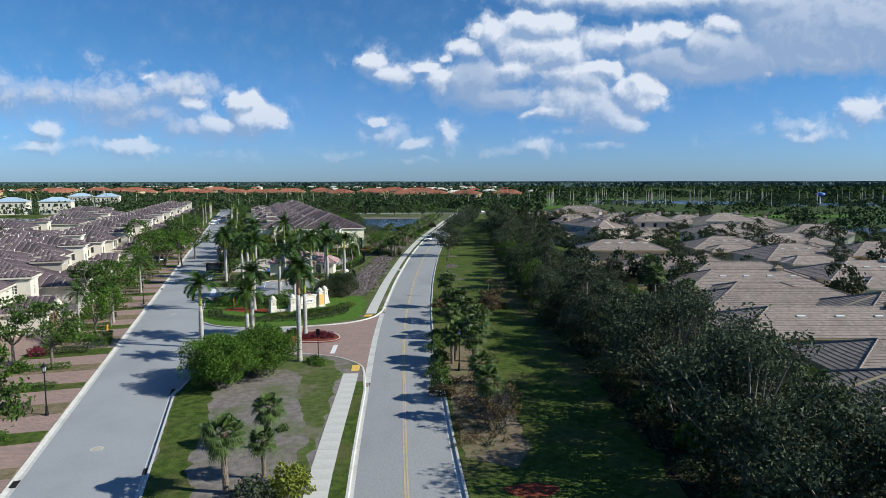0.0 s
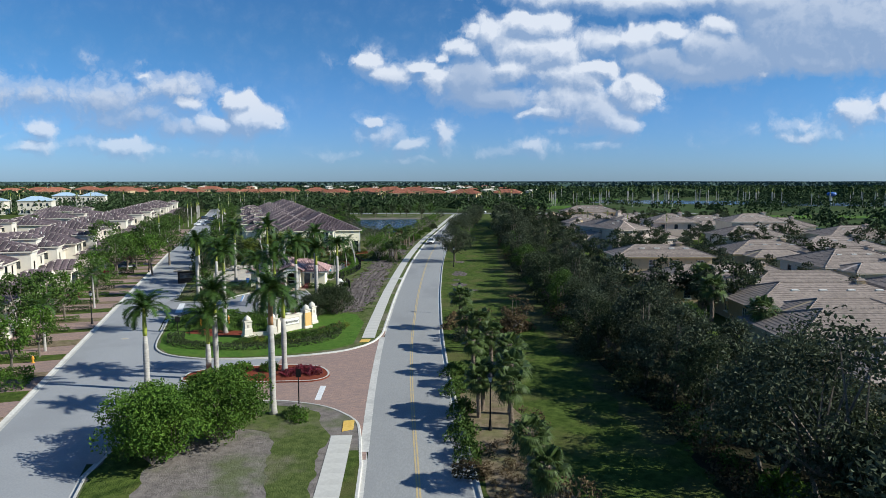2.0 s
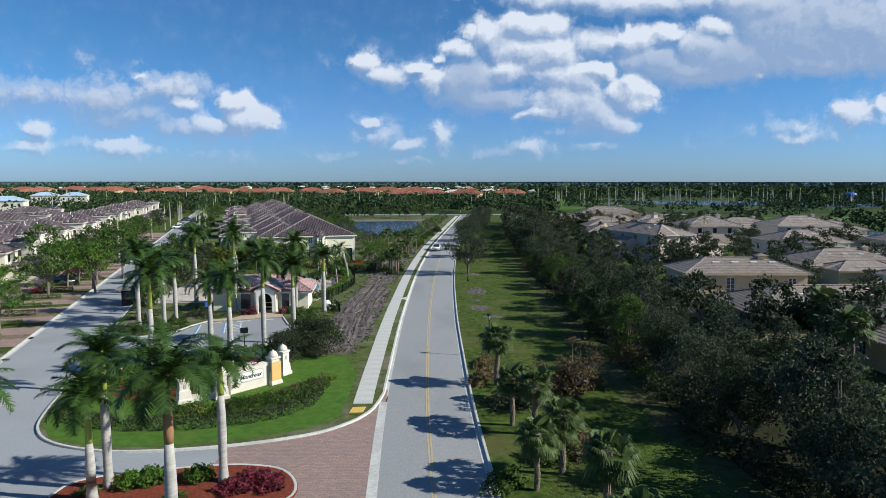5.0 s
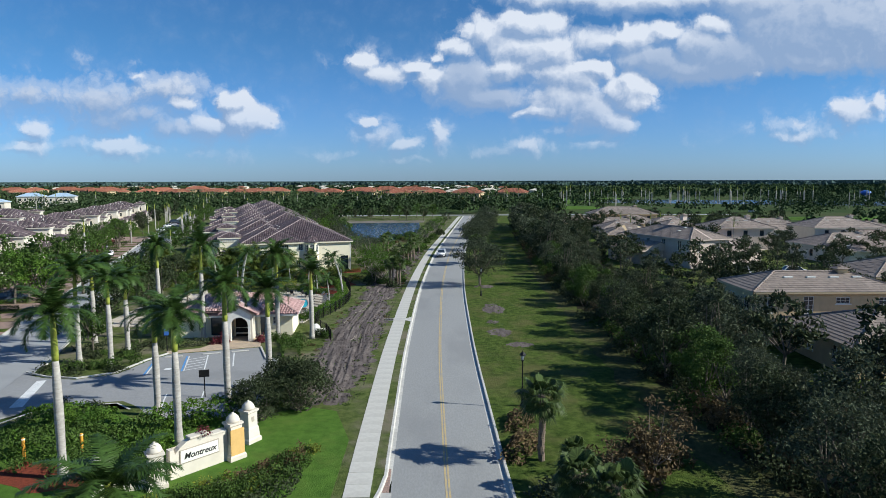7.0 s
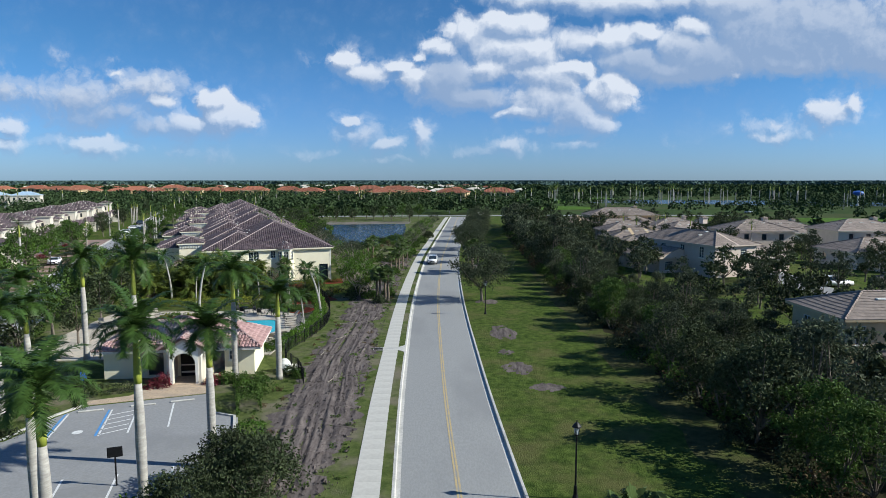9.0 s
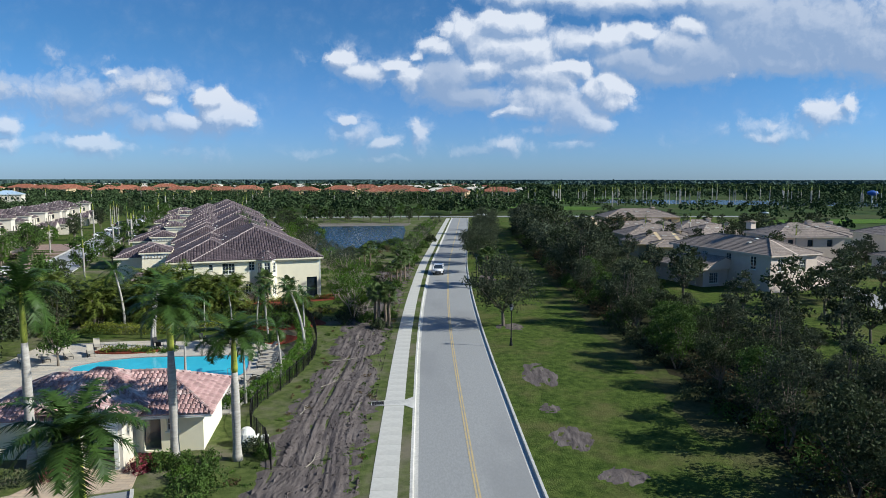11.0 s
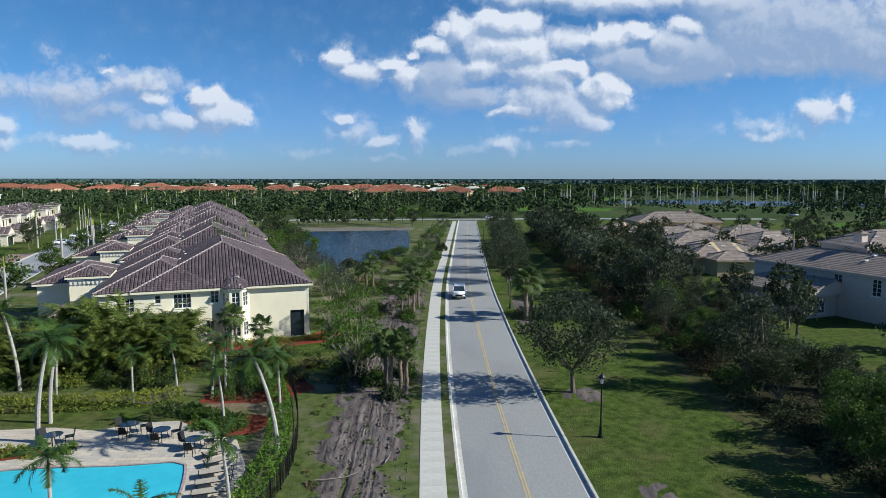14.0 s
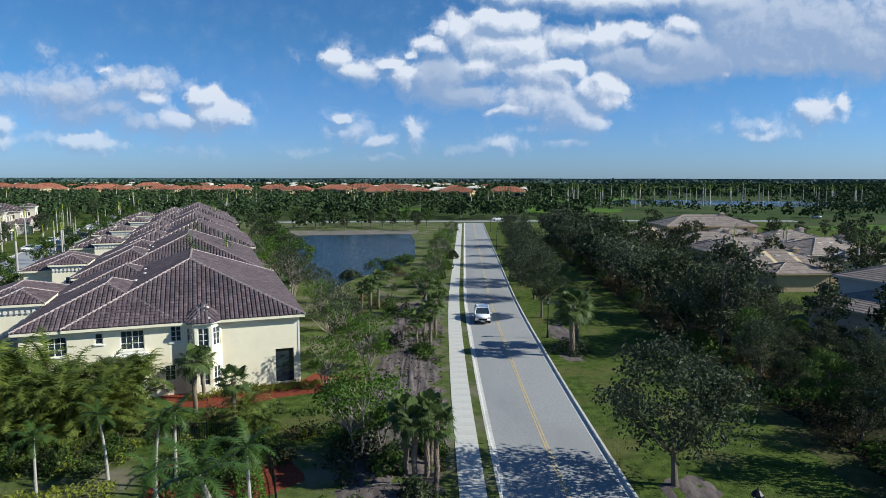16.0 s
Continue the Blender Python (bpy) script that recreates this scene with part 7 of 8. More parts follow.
tan_house(47.5, 280, [(0, 22, 0, 12, 5.4, {"S": [WN(3 + 4 * i, 3.4) for i in range(5)]}, ""), (-12, 2, -8, 6, 2.9, {}, ""), (4, 20, -12, 1, 2.9, {}, "")], TWO, 0, "stucco_tan", "flat_coarse")
tan_house(62, 214, [(0, 14, 0, 12, 5.4, {"S": [WN(3 + 4 * i, 3.4) for i in range(3)]}, ""), (-8, 2, -8, 8, 2.9, {}, "")], TWO, 0, "stucco_pink", "flat_coarse")
tan_house(86, 214, [(0, 17, 0, 12, 5.4, {"S": [WN(3 + 4 * i, 3.4) for i in range(4)]}, ""), (4, 20, -10, 1, 2.9, {}, "")], TWO, 0, "stucco_pale", "flat_coarse")
for k, (x, y, w, d, turn) in enumerate([(58, 150, 18, 12, 0), (64, 128, 18, 13, 5), (60, 100, 17, 12, 0), (56, 74, 18, 13, -4), (60, 50, 18, 13, 3), (74, 190, 17, 12, 4), (38, 225, 15, 11, 0), (42, 244, 16, 12, 0), (58, 240, 16, 12, 10), (44, 262, 16, 11, 0), (62, 262, 15, 12, 0), 
                                          (76, 157, 19, 12, -4), (86, 136, 18, 12, 0), (90, 112, 18, 12, 0), (84, 245, 18, 12, 0), (82, 88, 18, 12, 0), (104, 232, 18, 12, 0), (102, 190, 18, 12, 0)]):
    tan_house(x, y, [(0, w, 0, d, 2.9 + 0.15 * (k % 3), {"S": [WN(3), WN(8)], "W": [WN(3), WN(8)]}, ""), (2, w - 5, -5, 1, 2.8, {}, "")], ONE, turn, ["stucco_tan", "stucco_pink", "stucco_pale"][k % 3], "flat_coarse")
setting("road_court", profile_strip(curve_points([(52, 60), (54, 110), (53, 140), (53.5, 170), (56, 188), (62, 205)], 4.0), [(-3, 0.125), (3, 0.125)]), M["asphalt_lot"], "pale asphalt court between the tan houses", "road")

# ---------------------------------------------------------------- clubhouse
club = thing("clubhouse", "small cream clubhouse with pink barrel-tile roof and arched porch", "house", pose(-35.0, 126.3, 0.12, 0, 0, 5.7))
block(club, 0, 12.4, 0, 5.6, -0.05, 2.75, "stucco", {"S": [(4.2, 0.2, 1.3, 2.2, "dark"), (9.4, 0.1, 1.0, 2.2, "dark"), (10.6, 1.3, 0.7, 0.9, "win")], "N": [(3, 0.1, 1.2, 2.2, "dark"), (8, 0.1, 1.2, 2.2, "dark")]}, roofed=False)
# porch with a deep round arch
def arch_wall(x0, x1, y0, y1, ztop, cx, half, spring):
    bm = bmesh.new()
    n = 14
    for y in (y0, y1):
        vs = [(x0, y, 0), (cx - half, y, 0)] + [(cx - half * math.cos(math.pi * k / n), y, spring + half * math.sin(math.pi * k / n)) for k in range(n + 1)] + [(cx + half, y, 0), (x1, y, 0), (x1, y, ztop[0]), (cx, y, ztop[1]), (x0, y, ztop[0])]
        f = bm.faces.new([bm.verts.new(q) for q in vs])
    bm.verts.ensure_lookup_table()
    k = len(bm.verts) // 2
    for i in range(k):
        j = (i + 1) % k
        bm.faces.new((bm.verts[i], bm.verts[j], bm.verts[k + j], bm.verts[k + i]))
    bm.normal_update()
    bmesh.ops.triangulate(bm, faces=[f for f in bm.faces if len(f.verts) > 4])
    return bm


part("porch_arch", arch_wall(5.75, 8.45, -2.3, -1.95, (3.0, 3.85), 7.1, 0.88, 1.75), M["stucco_pale"], club, "pale stucco arch with rounded head")
part("arch_moulding", arch_wall(5.95, 8.25, -2.36, -2.302, (2.9, 3.6), 7.1, 0.90, 1.75), M["trim"], club)
for x in (5.75, 8.2):
    part("porch_pier", boxes((x, x + 0.25, -1.95, -0.003, 0, 2.95)), M["stucco_pale"], club)
part("porch_floor", boxes((5.5, 8.7, -2.5, -0.003, -0.1, 0.06)), M["paver_tan"], club)
part("gate_bar", boxes((6.3, 7.9, -0.09, -0.04, 0.35, 0.5), (6.3, 7.9, -0.09, -0.04, 1.0, 1.08)), M["trim"], club)
# thin plate on the unbroken wall, the opening's shade painted as black
part("passage", boxes((6.25, 7.95, -0.03, -0.004, 0.02, 2.6)), M["dark"], club, "black plate painted as the shade in the porch passage")
roof_faces, roof_lines = hip_faces(0, 12.4, 0, 5.6, 2.9, 0.5, 0.7)
pf, pl = hip_faces(5.3, 8.9, -2.35, 2.6, 3.12, 0.48, 0.25, "S")
mf, ml = hip_faces(3.2, 9.0, -0.6, 4.4, 3.25, 0.62, 0.3)


def tile_mesh():
    """One bent barrel tile."""
    v, f = [], []
    for y, up in ((0, 0.035), (0.43, 0.0)):
        for dx, z in ((-0.15, 0.0), (-0.09, 0.07), (0.0, 0.095), (0.09, 0.07), (0.15, 0.0)):
            v.append((dx, y, z + up))
    for c in range(4):
        f.append((c, c + 1, c + 6, c + 5))
    f.append((4, 3, 2, 1, 0))
    return mesh_of("tile", v, f, M["tile_pink"])


def lay_tiles(faces, parent, me, limit):
    """Lays single tiles on roof faces; past the limit they join into one mesh."""
    rest, count = ([], []), 0
    rr = random.Random(9)
    for f in faces:
        p = [Vector(q) for q in f]
        ex = (p[1] - p[0]).normalized()
        nz = ex.cross(p[2] - p[0]).normalized()
        nz = -nz if nz.z < 0 else nz
        ey = nz.cross(ex)
        q2 = [((q - p[0]).dot(ex), (q - p[0]).dot(ey)) for q in p]
        L = max(q[0] for q in q2)
        H = max(q[1] for q in q2)
        for j in range(int(H / 0.40) + 1):
            v = j * 0.40
            cut = []
            for a, b in zip(q2, q2[1:] + q2[:1]):
                if (a[1] - v - 0.1) * (b[1] - v - 0.1) < 0:
                    t = (v + 0.1 - a[1]) / (b[1] - a[1])
                    cut.append(a[0] + t * (b[0] - a[0]))
            if len(cut) < 2:
                continue
            x = min(cut) + 0.12
            while x < max(cut) - 0.1:
                o = p[0] + ex * (x + rr.uniform(-0.01, 0.01)) + ey * v + nz * 0.012
                if count < limit:
                    t = part("tile", me, None, parent)
                    t.matrix_local = Matrix(((ex.x, ey.x, nz.x, o.x), (ex.y, ey.y, nz.y, o.y), (ex.z, ey.z, nz.z, o.z), (0, 0, 0, 1)))
                else:
                    base = len(rest[0])
                    for w in me.vertices:
                        rest[0].append(o + ex * w.co.x + ey * w.co.y + nz * w.co.z)
                    for g in me.polygons:
                        rest[1].append(tuple(base + i for i in g.vertices))
                count += 1
                x += 0.30
    if rest[0]:
        part("tile_field", mesh_of("tile_field", rest[0], rest[1], M["tile_pink"]), None, parent, kind="stuff")


under = bmesh.new()
for f in roof_faces + pf + mf:
    nrm = (Vector(f[1]) - Vector(f[0])).cross(Vector(f[2]) - Vector(f[0])).normalized()
    for s in ((0, -0.10) if abs(nrm.z) > 0.05 else ()):
        under.faces.new([under.verts.new((q[0], q[1], q[2] + s)) for q in f])
croof = part("roof", under, M["tile_pink"], club, "pink and plum barrel-tile roof")
caps = bmesh.new()
for a, b in roof_lines + pl[:1] + ml:
    a, b = Vector(a), Vector(b)
    k = max(1, int((b - a).length / 0.42))
    for j in range(k):
        rod(caps, a.lerp(b, j / k) + Vector((0, 0, 0.08)), a.lerp(b, (j + 1.1) / k) + Vector((0, 0, 0.06)), 0.13, 0.10, 7)
part("ridge_cap", caps, M["tile_pink"], croof, "row of mortared ridge tiles", kind="stuff")
part("fascia", boxes((-0.66, 13.06, -0.68, -0.62, 2.34, 2.56), (13.0, 13.06, -0.62, 6.2, 2.34, 2.56), (-0.66, -0.6, -0.62, 6.2, 2.34, 2.56), (-0.66, 13.06, 6.2, 6.26, 2.34, 2.56), (-0.6, 13.0, -0.62, 6.2, 2.36, 2.40)), M["trim"], croof)

# ---------------------------------------------------------------- pool and its terrace
POOL = [(-34.6, 135.6), (-34.6, 139.5), (-36.0, 142.3), (-40.0, 145.0), (-38.6, 147.2), (-35.2, 148.6), (-29.4, 148.9), (-26.1, 149.2), (-25.2, 148.0), (-24.4, 144.0), (-25.0, 141.9), (-27.0, 141.3), (-29.1, 142.0), (-31.2, 141.0), (-32.4, 138.4), (-32.6, 135.4)]
DECK = [(-47, 139), (-47, 153.4), (-40.5, 154.6), (-36.2, 155.0), (-33.0, 154.3), (-31.3, 155.6), (-28.3, 155.9), (-26.3, 154.3), (-23.4, 152.4), (-21.9, 148.6), (-21.2, 143.0), (-22.0, 138.6), (-22.8, 133.6), (-47, 131.6)]


def ring_slab(outer, hole, z0, z1):
    bm = bmesh.new()
    edges = []
    for pts in (outer, hole):
        vs = [bm.verts.new((x, y, z1)) for x, y in pts]
        edges += [bm.edges.new((vs[i - 1], vs[i])) for i in range(len(vs))]
    bmesh.ops.triangle_fill(bm, edges=edges, use_beauty=True, use_dissolve=False)
    drop = []
    hv = [Vector(p) for p in hole]
    for f in bm.faces:
        c = f.calc_center_median()
        inside = False
        for a, b in zip(hv, hv[1:] + hv[:1]):
            if (a.y > c.y) != (b.y > c.y) and c.x < (b.x - a.x) * (c.y - a.y) / (b.y - a.y) + a.x:
                inside = not inside
        if inside:
            drop.append(f)
    bmesh.ops.delete(bm, geom=drop, context="FACES")
    for pts in (outer, hole):
        for i in range(len(pts)):
            a, b = pts[i - 1], pts[i]
            bm.faces.new([bm.verts.new(q) for q in ((*a, z1), (*b, z1), (*b, z0), (*a, z0))])
    return bm


pool_line = plan(curve_points(POOL + POOL[:1], 0.6))[:-1]
setting("pool_deck", ring_slab(DECK, pool_line, 0.0, 0.21), M["deck"], "pale tan paver terrace round the pool", "terrace")
basin = thing("swimming_pool", "free-form turquoise swimming pool sunk in a paved terrace", "pool")
part("basin", slab(pool_line, 0.0, 0.138), M["pool_tile"], basin, "turquoise pool lining")
rim = [Vector(p) for p in pool_line + pool_line[:1]]
part("coping", profile_strip(rim, [(0.0, 0.10), (0.0, 0.225), (-0.16, 0.225), (-0.16, 0.2)]), M["ridge"], basin, "brown stone coping")
bmw = bmesh.new()
bmw.faces.new([bmw.verts.new((x, y, 0.165)) for x, y in pool_line])
bmesh.ops.triangulate(bmw, faces=bmw.faces[:])
part("water", bmw, M["pool_water"], basin, "bright turquoise rippled water")
rail = bmesh.new()
for x in (-25.4, -24.9):
    for a, b in (((x, 142.0, 0.1), (x, 142.0, 0.95)), ((x, 142.0, 0.95), (x, 142.8, 0.75)), ((x, 142.8, 0.75), (x, 142.9, 0.1))):
        rod(rail, a, b, 0.025, 0.025, 6)
part("handrail", rail, M["chrome"], basin, "bent metal handrail")
setting("pool_planter", slab(blob_outline(-37.6, 150.6, 3.0, 0.9, 20, 0.1, 4, 0.05), 0.1, 0.30), M["mulch"], "raised red mulch bed by the pool", "bed")
for x, y, rx, h, c in [(-39.4, 150.6, 0.7, 0.7, "leaf_yellow"), (-38.2, 150.7, 0.8, 0.8, "leaf_mid"), (-36.8, 150.7, 0.7, 0.7, "leaf_yellow"), (-35.6, 150.7, 0.6, 0.6, "leaf_mid"), (-33.2, 140.2, 1.0, 0.7, "leaf_mid"), (-32.6, 139.0, 0.9, 0.6, "leaf_mid"), (-22.9, 136.4, 1.0, 0.8, "leaf_mid"), (-23.4, 135.0, 0.8, 0.8, "leaf_bright"), (-22.2, 139.2, 0.7, 0.7, "leaf_dark"), (-21.9, 140.8, 0.7, 0.7, "leaf_dark"),
                       (-28.0, 157.6, 0.8, 0.7, "leaf_bright"), (-27.0, 156.6, 0.8, 0.7, "leaf_bright"), (-25.6, 156.2, 0.8, 0.7, "leaf_mid")]:
    shrub(x, y, rx, rx, h, c, "green shrub on the pool terrace", 0.16, 0, 0.18)


def lounger(m, group="sun loungers"):
    ob = thing("sun_lounger", "grey metal sun lounger with sling on the pool terrace", "lounger", m, group)
    part("frame", boxes((-0.32, -0.28, -0.95, 0.95, 0.30, 0.34), (0.28, 0.32, -0.95, 0.95, 0.30, 0.34), (-0.28, 0.28, -0.95, -0.91, 0.30, 0.34), (-0.28, 0.28, 0.91, 0.95, 0.30, 0.34)), M["black_metal"], ob)
    part("sling", boxes((-0.28, 0.28, -0.9, 0.35, 0.335, 0.36)), M["stucco_grey"], ob)
    b = part("backrest", boxes((-0.28, 0.28, 0, 0.75, -0.01, 0.015)), M["stucco_grey"], ob)
    b.matrix_local = pose(0, 0.36, 0.35, 40, 0, 0)
    for x in (-0.3, 0.3):
        for y in (-0.85, 0.85):
            part("leg", boxes((x - 0.02, x + 0.02, y - 0.02, y + 0.02, 0, 0.30)), M["black_metal"], ob)
    return ob


l0 = lounger(pose(-23.2, 147.4, 0.21, 0, 0, -70))
for x, y, t in [(-23.0, 146.2, -72), (-22.8, 145.0, -75), (-23.4, 148.9, -60), (-23.9, 150.2, -50), (-24.1, 139.6, -160), (-25.3, 139.4, -165), (-23.2, 140.4, -140), (-22.4, 141.6, -120), (-40.4, 149.5, 30), (-42.0, 148.6, 35), (-43.6, 147.6, 40), (-41.0, 152.0, 30), (-44.8, 146.4, 40)]:
    copy_thing(l0, pose(x, y, 0.21, 0, 0, t))


def patio_set(m):
    ob = thing("patio_table", "round dark glass patio table on the pool terrace", "table", m, "patio tables")
    part("tabletop", spin(bmesh.new(), [(0.55, 0.70), (0.56, 0.715), (0.55, 0.73)], 20), M["glass"], ob, "dark glass top")
    for a in range(4):
        bm = bmesh.new()
        rod(bm, (0.42 * math.cos(a * 1.571), 0.42 * math.sin(a * 1.571), 0), (0.3 * math.cos(a * 1.571), 0.3 * math.sin(a * 1.571), 0.7), 0.02, 0.02, 6)
        part("leg", bm, M["black_metal"], ob)
    return ob


def patio_chair(m):
    ob = thing("patio_chair", "dark metal patio chair on the pool terrace", "chair", m, "patio chairs")
    part("seat", boxes((-0.24, 0.24, -0.24, 0.24, 0.42, 0.45)), M["black_metal"], ob)
    b = part("backrest", boxes((-0.24, 0.24, -0.012, 0.012, 0, 0.5)), M["black_metal"], ob)
    b.matrix_local = pose(0, 0.25, 0.45, -14, 0, 0)
    for x in (-0.24, 0.24):
        for y in (-0.22, 0.24):
            part("leg", boxes((x - 0.015, x + 0.015, y - 0.015, y + 0.015, 0, 0.42)), M["black_metal"], ob)
    return ob


t0 = patio_set(pose(-30.4, 139.7, 0.21))
c0 = patio_chair(pose(-29.6, 140.2, 0.21, 0, 0, -60))
for x, y in ((-28.2, 152.6), (-25.6, 151.0), (-34.6, 152.0), (-30.6, 153.6)):
    copy_thing(t0, pose(x, y, 0.21, 0, 0, 20))
    for a in (30, 150, 270):
        copy_thing(c0, pose(x + 0.85 * math.cos(radians(a)), y + 0.85 * math.sin(radians(a)), 0.21, 0, 0, a - 90))
for x, y, a in ((-31.2, 139.9, 100), (-30.3, 138.8, 190)):
    copy_thing(c0, pose(x, y, 0.21, 0, 0, a))

# the black picket fence round the pool
FENCE = curve_points([(-17.9, 124.6), (-18.9, 127.6), (-20.7, 131.0), (-21.2, 135.0), (-20.1, 139.8), (-19.3, 145.8), (-19.4, 151.0), (-20.5, 157.4), (-22.2, 163.5), (-24.6, 167.4), (-30, 168.4)], 0.9)
picket = bm_mesh("picket", boxes((-0.012, 0.012, -0.012, 0.012, 0, 1.22)), M["black_metal"])
fence = thing("fence", "black metal picket fence round the pool garden", "fence")
for k, p in enumerate(FENCE[:-1]):
    q = FENCE[k + 1]
    if k % 2 == 0:
        part("post", boxes((p.x - 0.035, p.x + 0.035, p.y - 0.035, p.y + 0.035, 0.1, 1.5)), M["black_metal"], fence)
    for z in (0.32, 1.30):
        part("rail", rod(bmesh.new(), (p.x, p.y, z), (q.x, q.y, z), 0.022, 0.022, 4), M["black_metal"], fence)
    for j in range(1, 6):
        r = p.lerp(q, j / 6)
        o = part("picket", picket, None, fence)
        o.matrix_local = pose(r.x, r.y, 0.2)

# pool machinery behind the clubhouse
pump = thing("pump_enclosure", "white plastic pool tank and pipes behind the clubhouse", "pool equipment", pose(-20.2, 128.2, 0.12))
part("tank", spin(bmesh.new(), [(0.55, 0), (0.58, 0.3), (0.5, 0.8), (0.25, 1.1), (0.05, 1.15)], 14), M["trim"], pump)
part("pipe", boxes((0.6, 1.6, -0.5, -0.4, 0.2, 0.3), (0.6, 0.7, -0.5, 0.3, 0.5, 0.6), (0.9, 1.3, -0.2, 0.2, 0, 0.6)), M["trim"], pump)

# ---------------------------------------------------------------- entrance sign wall
def pillar(x, y, h, turn, shield=True, gold=False, name="gate_pillar"):
    ob = thing(name, "pale stucco entrance pillar with a domed cap" + (" and golden base" if gold else ""), "pillar", pose(x, y, 0.12, 0, 0, turn), "entrance pillars")
    w = 0.42
    rings = [(1.35, 0), (1.35, 0.25), (1.15, 0.35), (1.05, 0.95), (0.92, 1.05), (0.92, h - 0.62), (1.12, h - 0.55), (1.12, h - 0.42)]
    bm = bmesh.new()
    loops = [[bm.verts.new((sx * w * r, sy * w * r, z)) for sx, sy in ((-1, -1), (1, -1), (1, 1), (-1, 1))] for r, z in rings]
    for a, b in zip(loops, loops[1:]):
        for k in range(4):
            bm.faces.new((a[k], a[(k + 1) % 4], b[(k + 1) % 4], b[k]))
    bm.faces.new(loops[-1])
    part("shaft", bm, M["stucco_pale"], ob)
    if gold:
        part("gold_panel", boxes((-w * 1.12, w * 1.12, -w * 1.02 - 0.06, -w * 0.95, 0.1, h - 0.8)), M["stucco_gold"], ob, "golden stucco face")
    part("cap", spin(bmesh.new(), [(0.40, h - 0.42), (0.42, h - 0.30), (0.36, h - 0.12), (0.22, h + 0.04), (0.08, h + 0.10), (0.07, h + 0.16), (0.02, h + 0.18)], 16), M["stucco_pale"], ob, smooth=True)
    if shield:
        part("shield", boxes((-0.12, 0.12, -w * 0.92 - 0.03, -w * 0.92 + 0.01, h - 1.2, h - 0.85), bevel=0.02), M["stucco_grey"], ob, "dark carved shield")
    return ob


pillar(-24.9, 90.7, 2.35, 35)
pillar(-22.3, 91.6, 2.45, 35)
pillar(-19.1, 95.4, 2.75, 50, gold=True)
pillar(-18.9, 98.0, 2.6, 60)
A, B = Vector((-21.75, 92.3)), Vector((-19.35, 95.0))
L = (B - A).length
sign = thing("sign_wall", "curved-top pale stucco entrance sign wall with dark lettering", "sign", Matrix.Translation((A.x, A.y, 0.12)) @ Matrix.Rotation(math.atan2((B - A).y, (B - A).x), 4, "Z"))
bm = bmesh.new()
tops = [(0.0, 1.75), (0.25, 1.75), (0.3, 1.45), (0.6, 1.75), (1.0, 1.98), (1.5, 2.12), (2.1, 2.12), (2.6, 2.0), (3.0, 1.9), (L, 1.9)]
front = [bm.verts.new((x, 0, 0)) for x in (L, 0)] + [bm.verts.new((x, 0, z)) for x, z in tops]
back = [bm.verts.new((v.co.x, 0.45, v.co.z)) for v in front]
bm.faces.new(front)
bm.faces.new(back[::-1])
for k in range(len(front)):
    bm.faces.new((front[k - 1], front[k], back[k], back[k - 1]))
bmesh.ops.triangulate(bm, faces=[f for f in bm.faces if len(f.verts) > 4])
part("wall", bm, M["stucco_pale"], sign)
part("panel_frame", boxes((0.55, 3.05, -0.05, -0.003, 0.75, 1.62), bevel=0.02), M["stucco_grey"], sign, "grey moulded panel border")
part("panel", boxes((0.62, 2.98, -0.07, -0.052, 0.82, 1.55), bevel=0.01), M["trim"], sign, "white sign panel")
part("coping", boxes((1.2, 2.4, -0.1, 0.5, 2.10, 2.22), (2.55, L, -0.06, 0.5, 1.88, 2.0), bevel=0.02), M["stucco_pale"], sign)
cu = bpy.data.curves.new("lettering", "FONT")
cu.body, cu.size, cu.shear, cu.extrude, cu.align_x, cu.offset = "Montreux", 0.50, 0.3, 0.008, "CENTER", 0.008
tmp = bpy.data.objects.new("lettering", cu)
scene.collection.objects.link(tmp)
bpy.context.view_layer.update()
lm = bpy.data.meshes.new_from_object(tmp.evaluated_get(bpy.context.evaluated_depsgraph_get()))
bpy.data.objects.remove(tmp)
lm.materials.clear()
lm.materials.append(M["black_ink"])
lo = part("lettering", lm, None, sign, "dark slanted lettering")
lo.matrix_local = pose(1.8, -0.082, 1.02, 90, 0, 0)
ob = shrub(-20.4, 94.0, 0.5, 0.4, 0.45, "leaf_red", "crimson plant on top of the sign wall", 2.2, 0, 0.16)
iron = thing("garden_railing", "black scrolled iron railing between entrance pillars", "railing")
for k in range(9):
    q = Vector((-24.5, 90.85)).lerp(Vector((-22.7, 91.45)), k / 8)
    part("bar", boxes((q.x - 0.015, q.x + 0.015, q.y - 0.015, q.y + 0.015, 0.5, 1.55 + 0.12 * math.sin(math.pi * k / 8))), M["black_metal"], iron)
part("plinth", slab([(-24.5, 90.7), (-22.7, 91.3), (-22.8, 91.6), (-24.6, 91.0)], 0.1, 0.6), M["stucco_pale"], iron)
rb = bmesh.new()
rod(rb, (-24.5, 90.85, 1.5), (-22.7, 91.45, 1.5), 0.02, 0.02, 5)
part("rail", rb, M["black_metal"], iron)

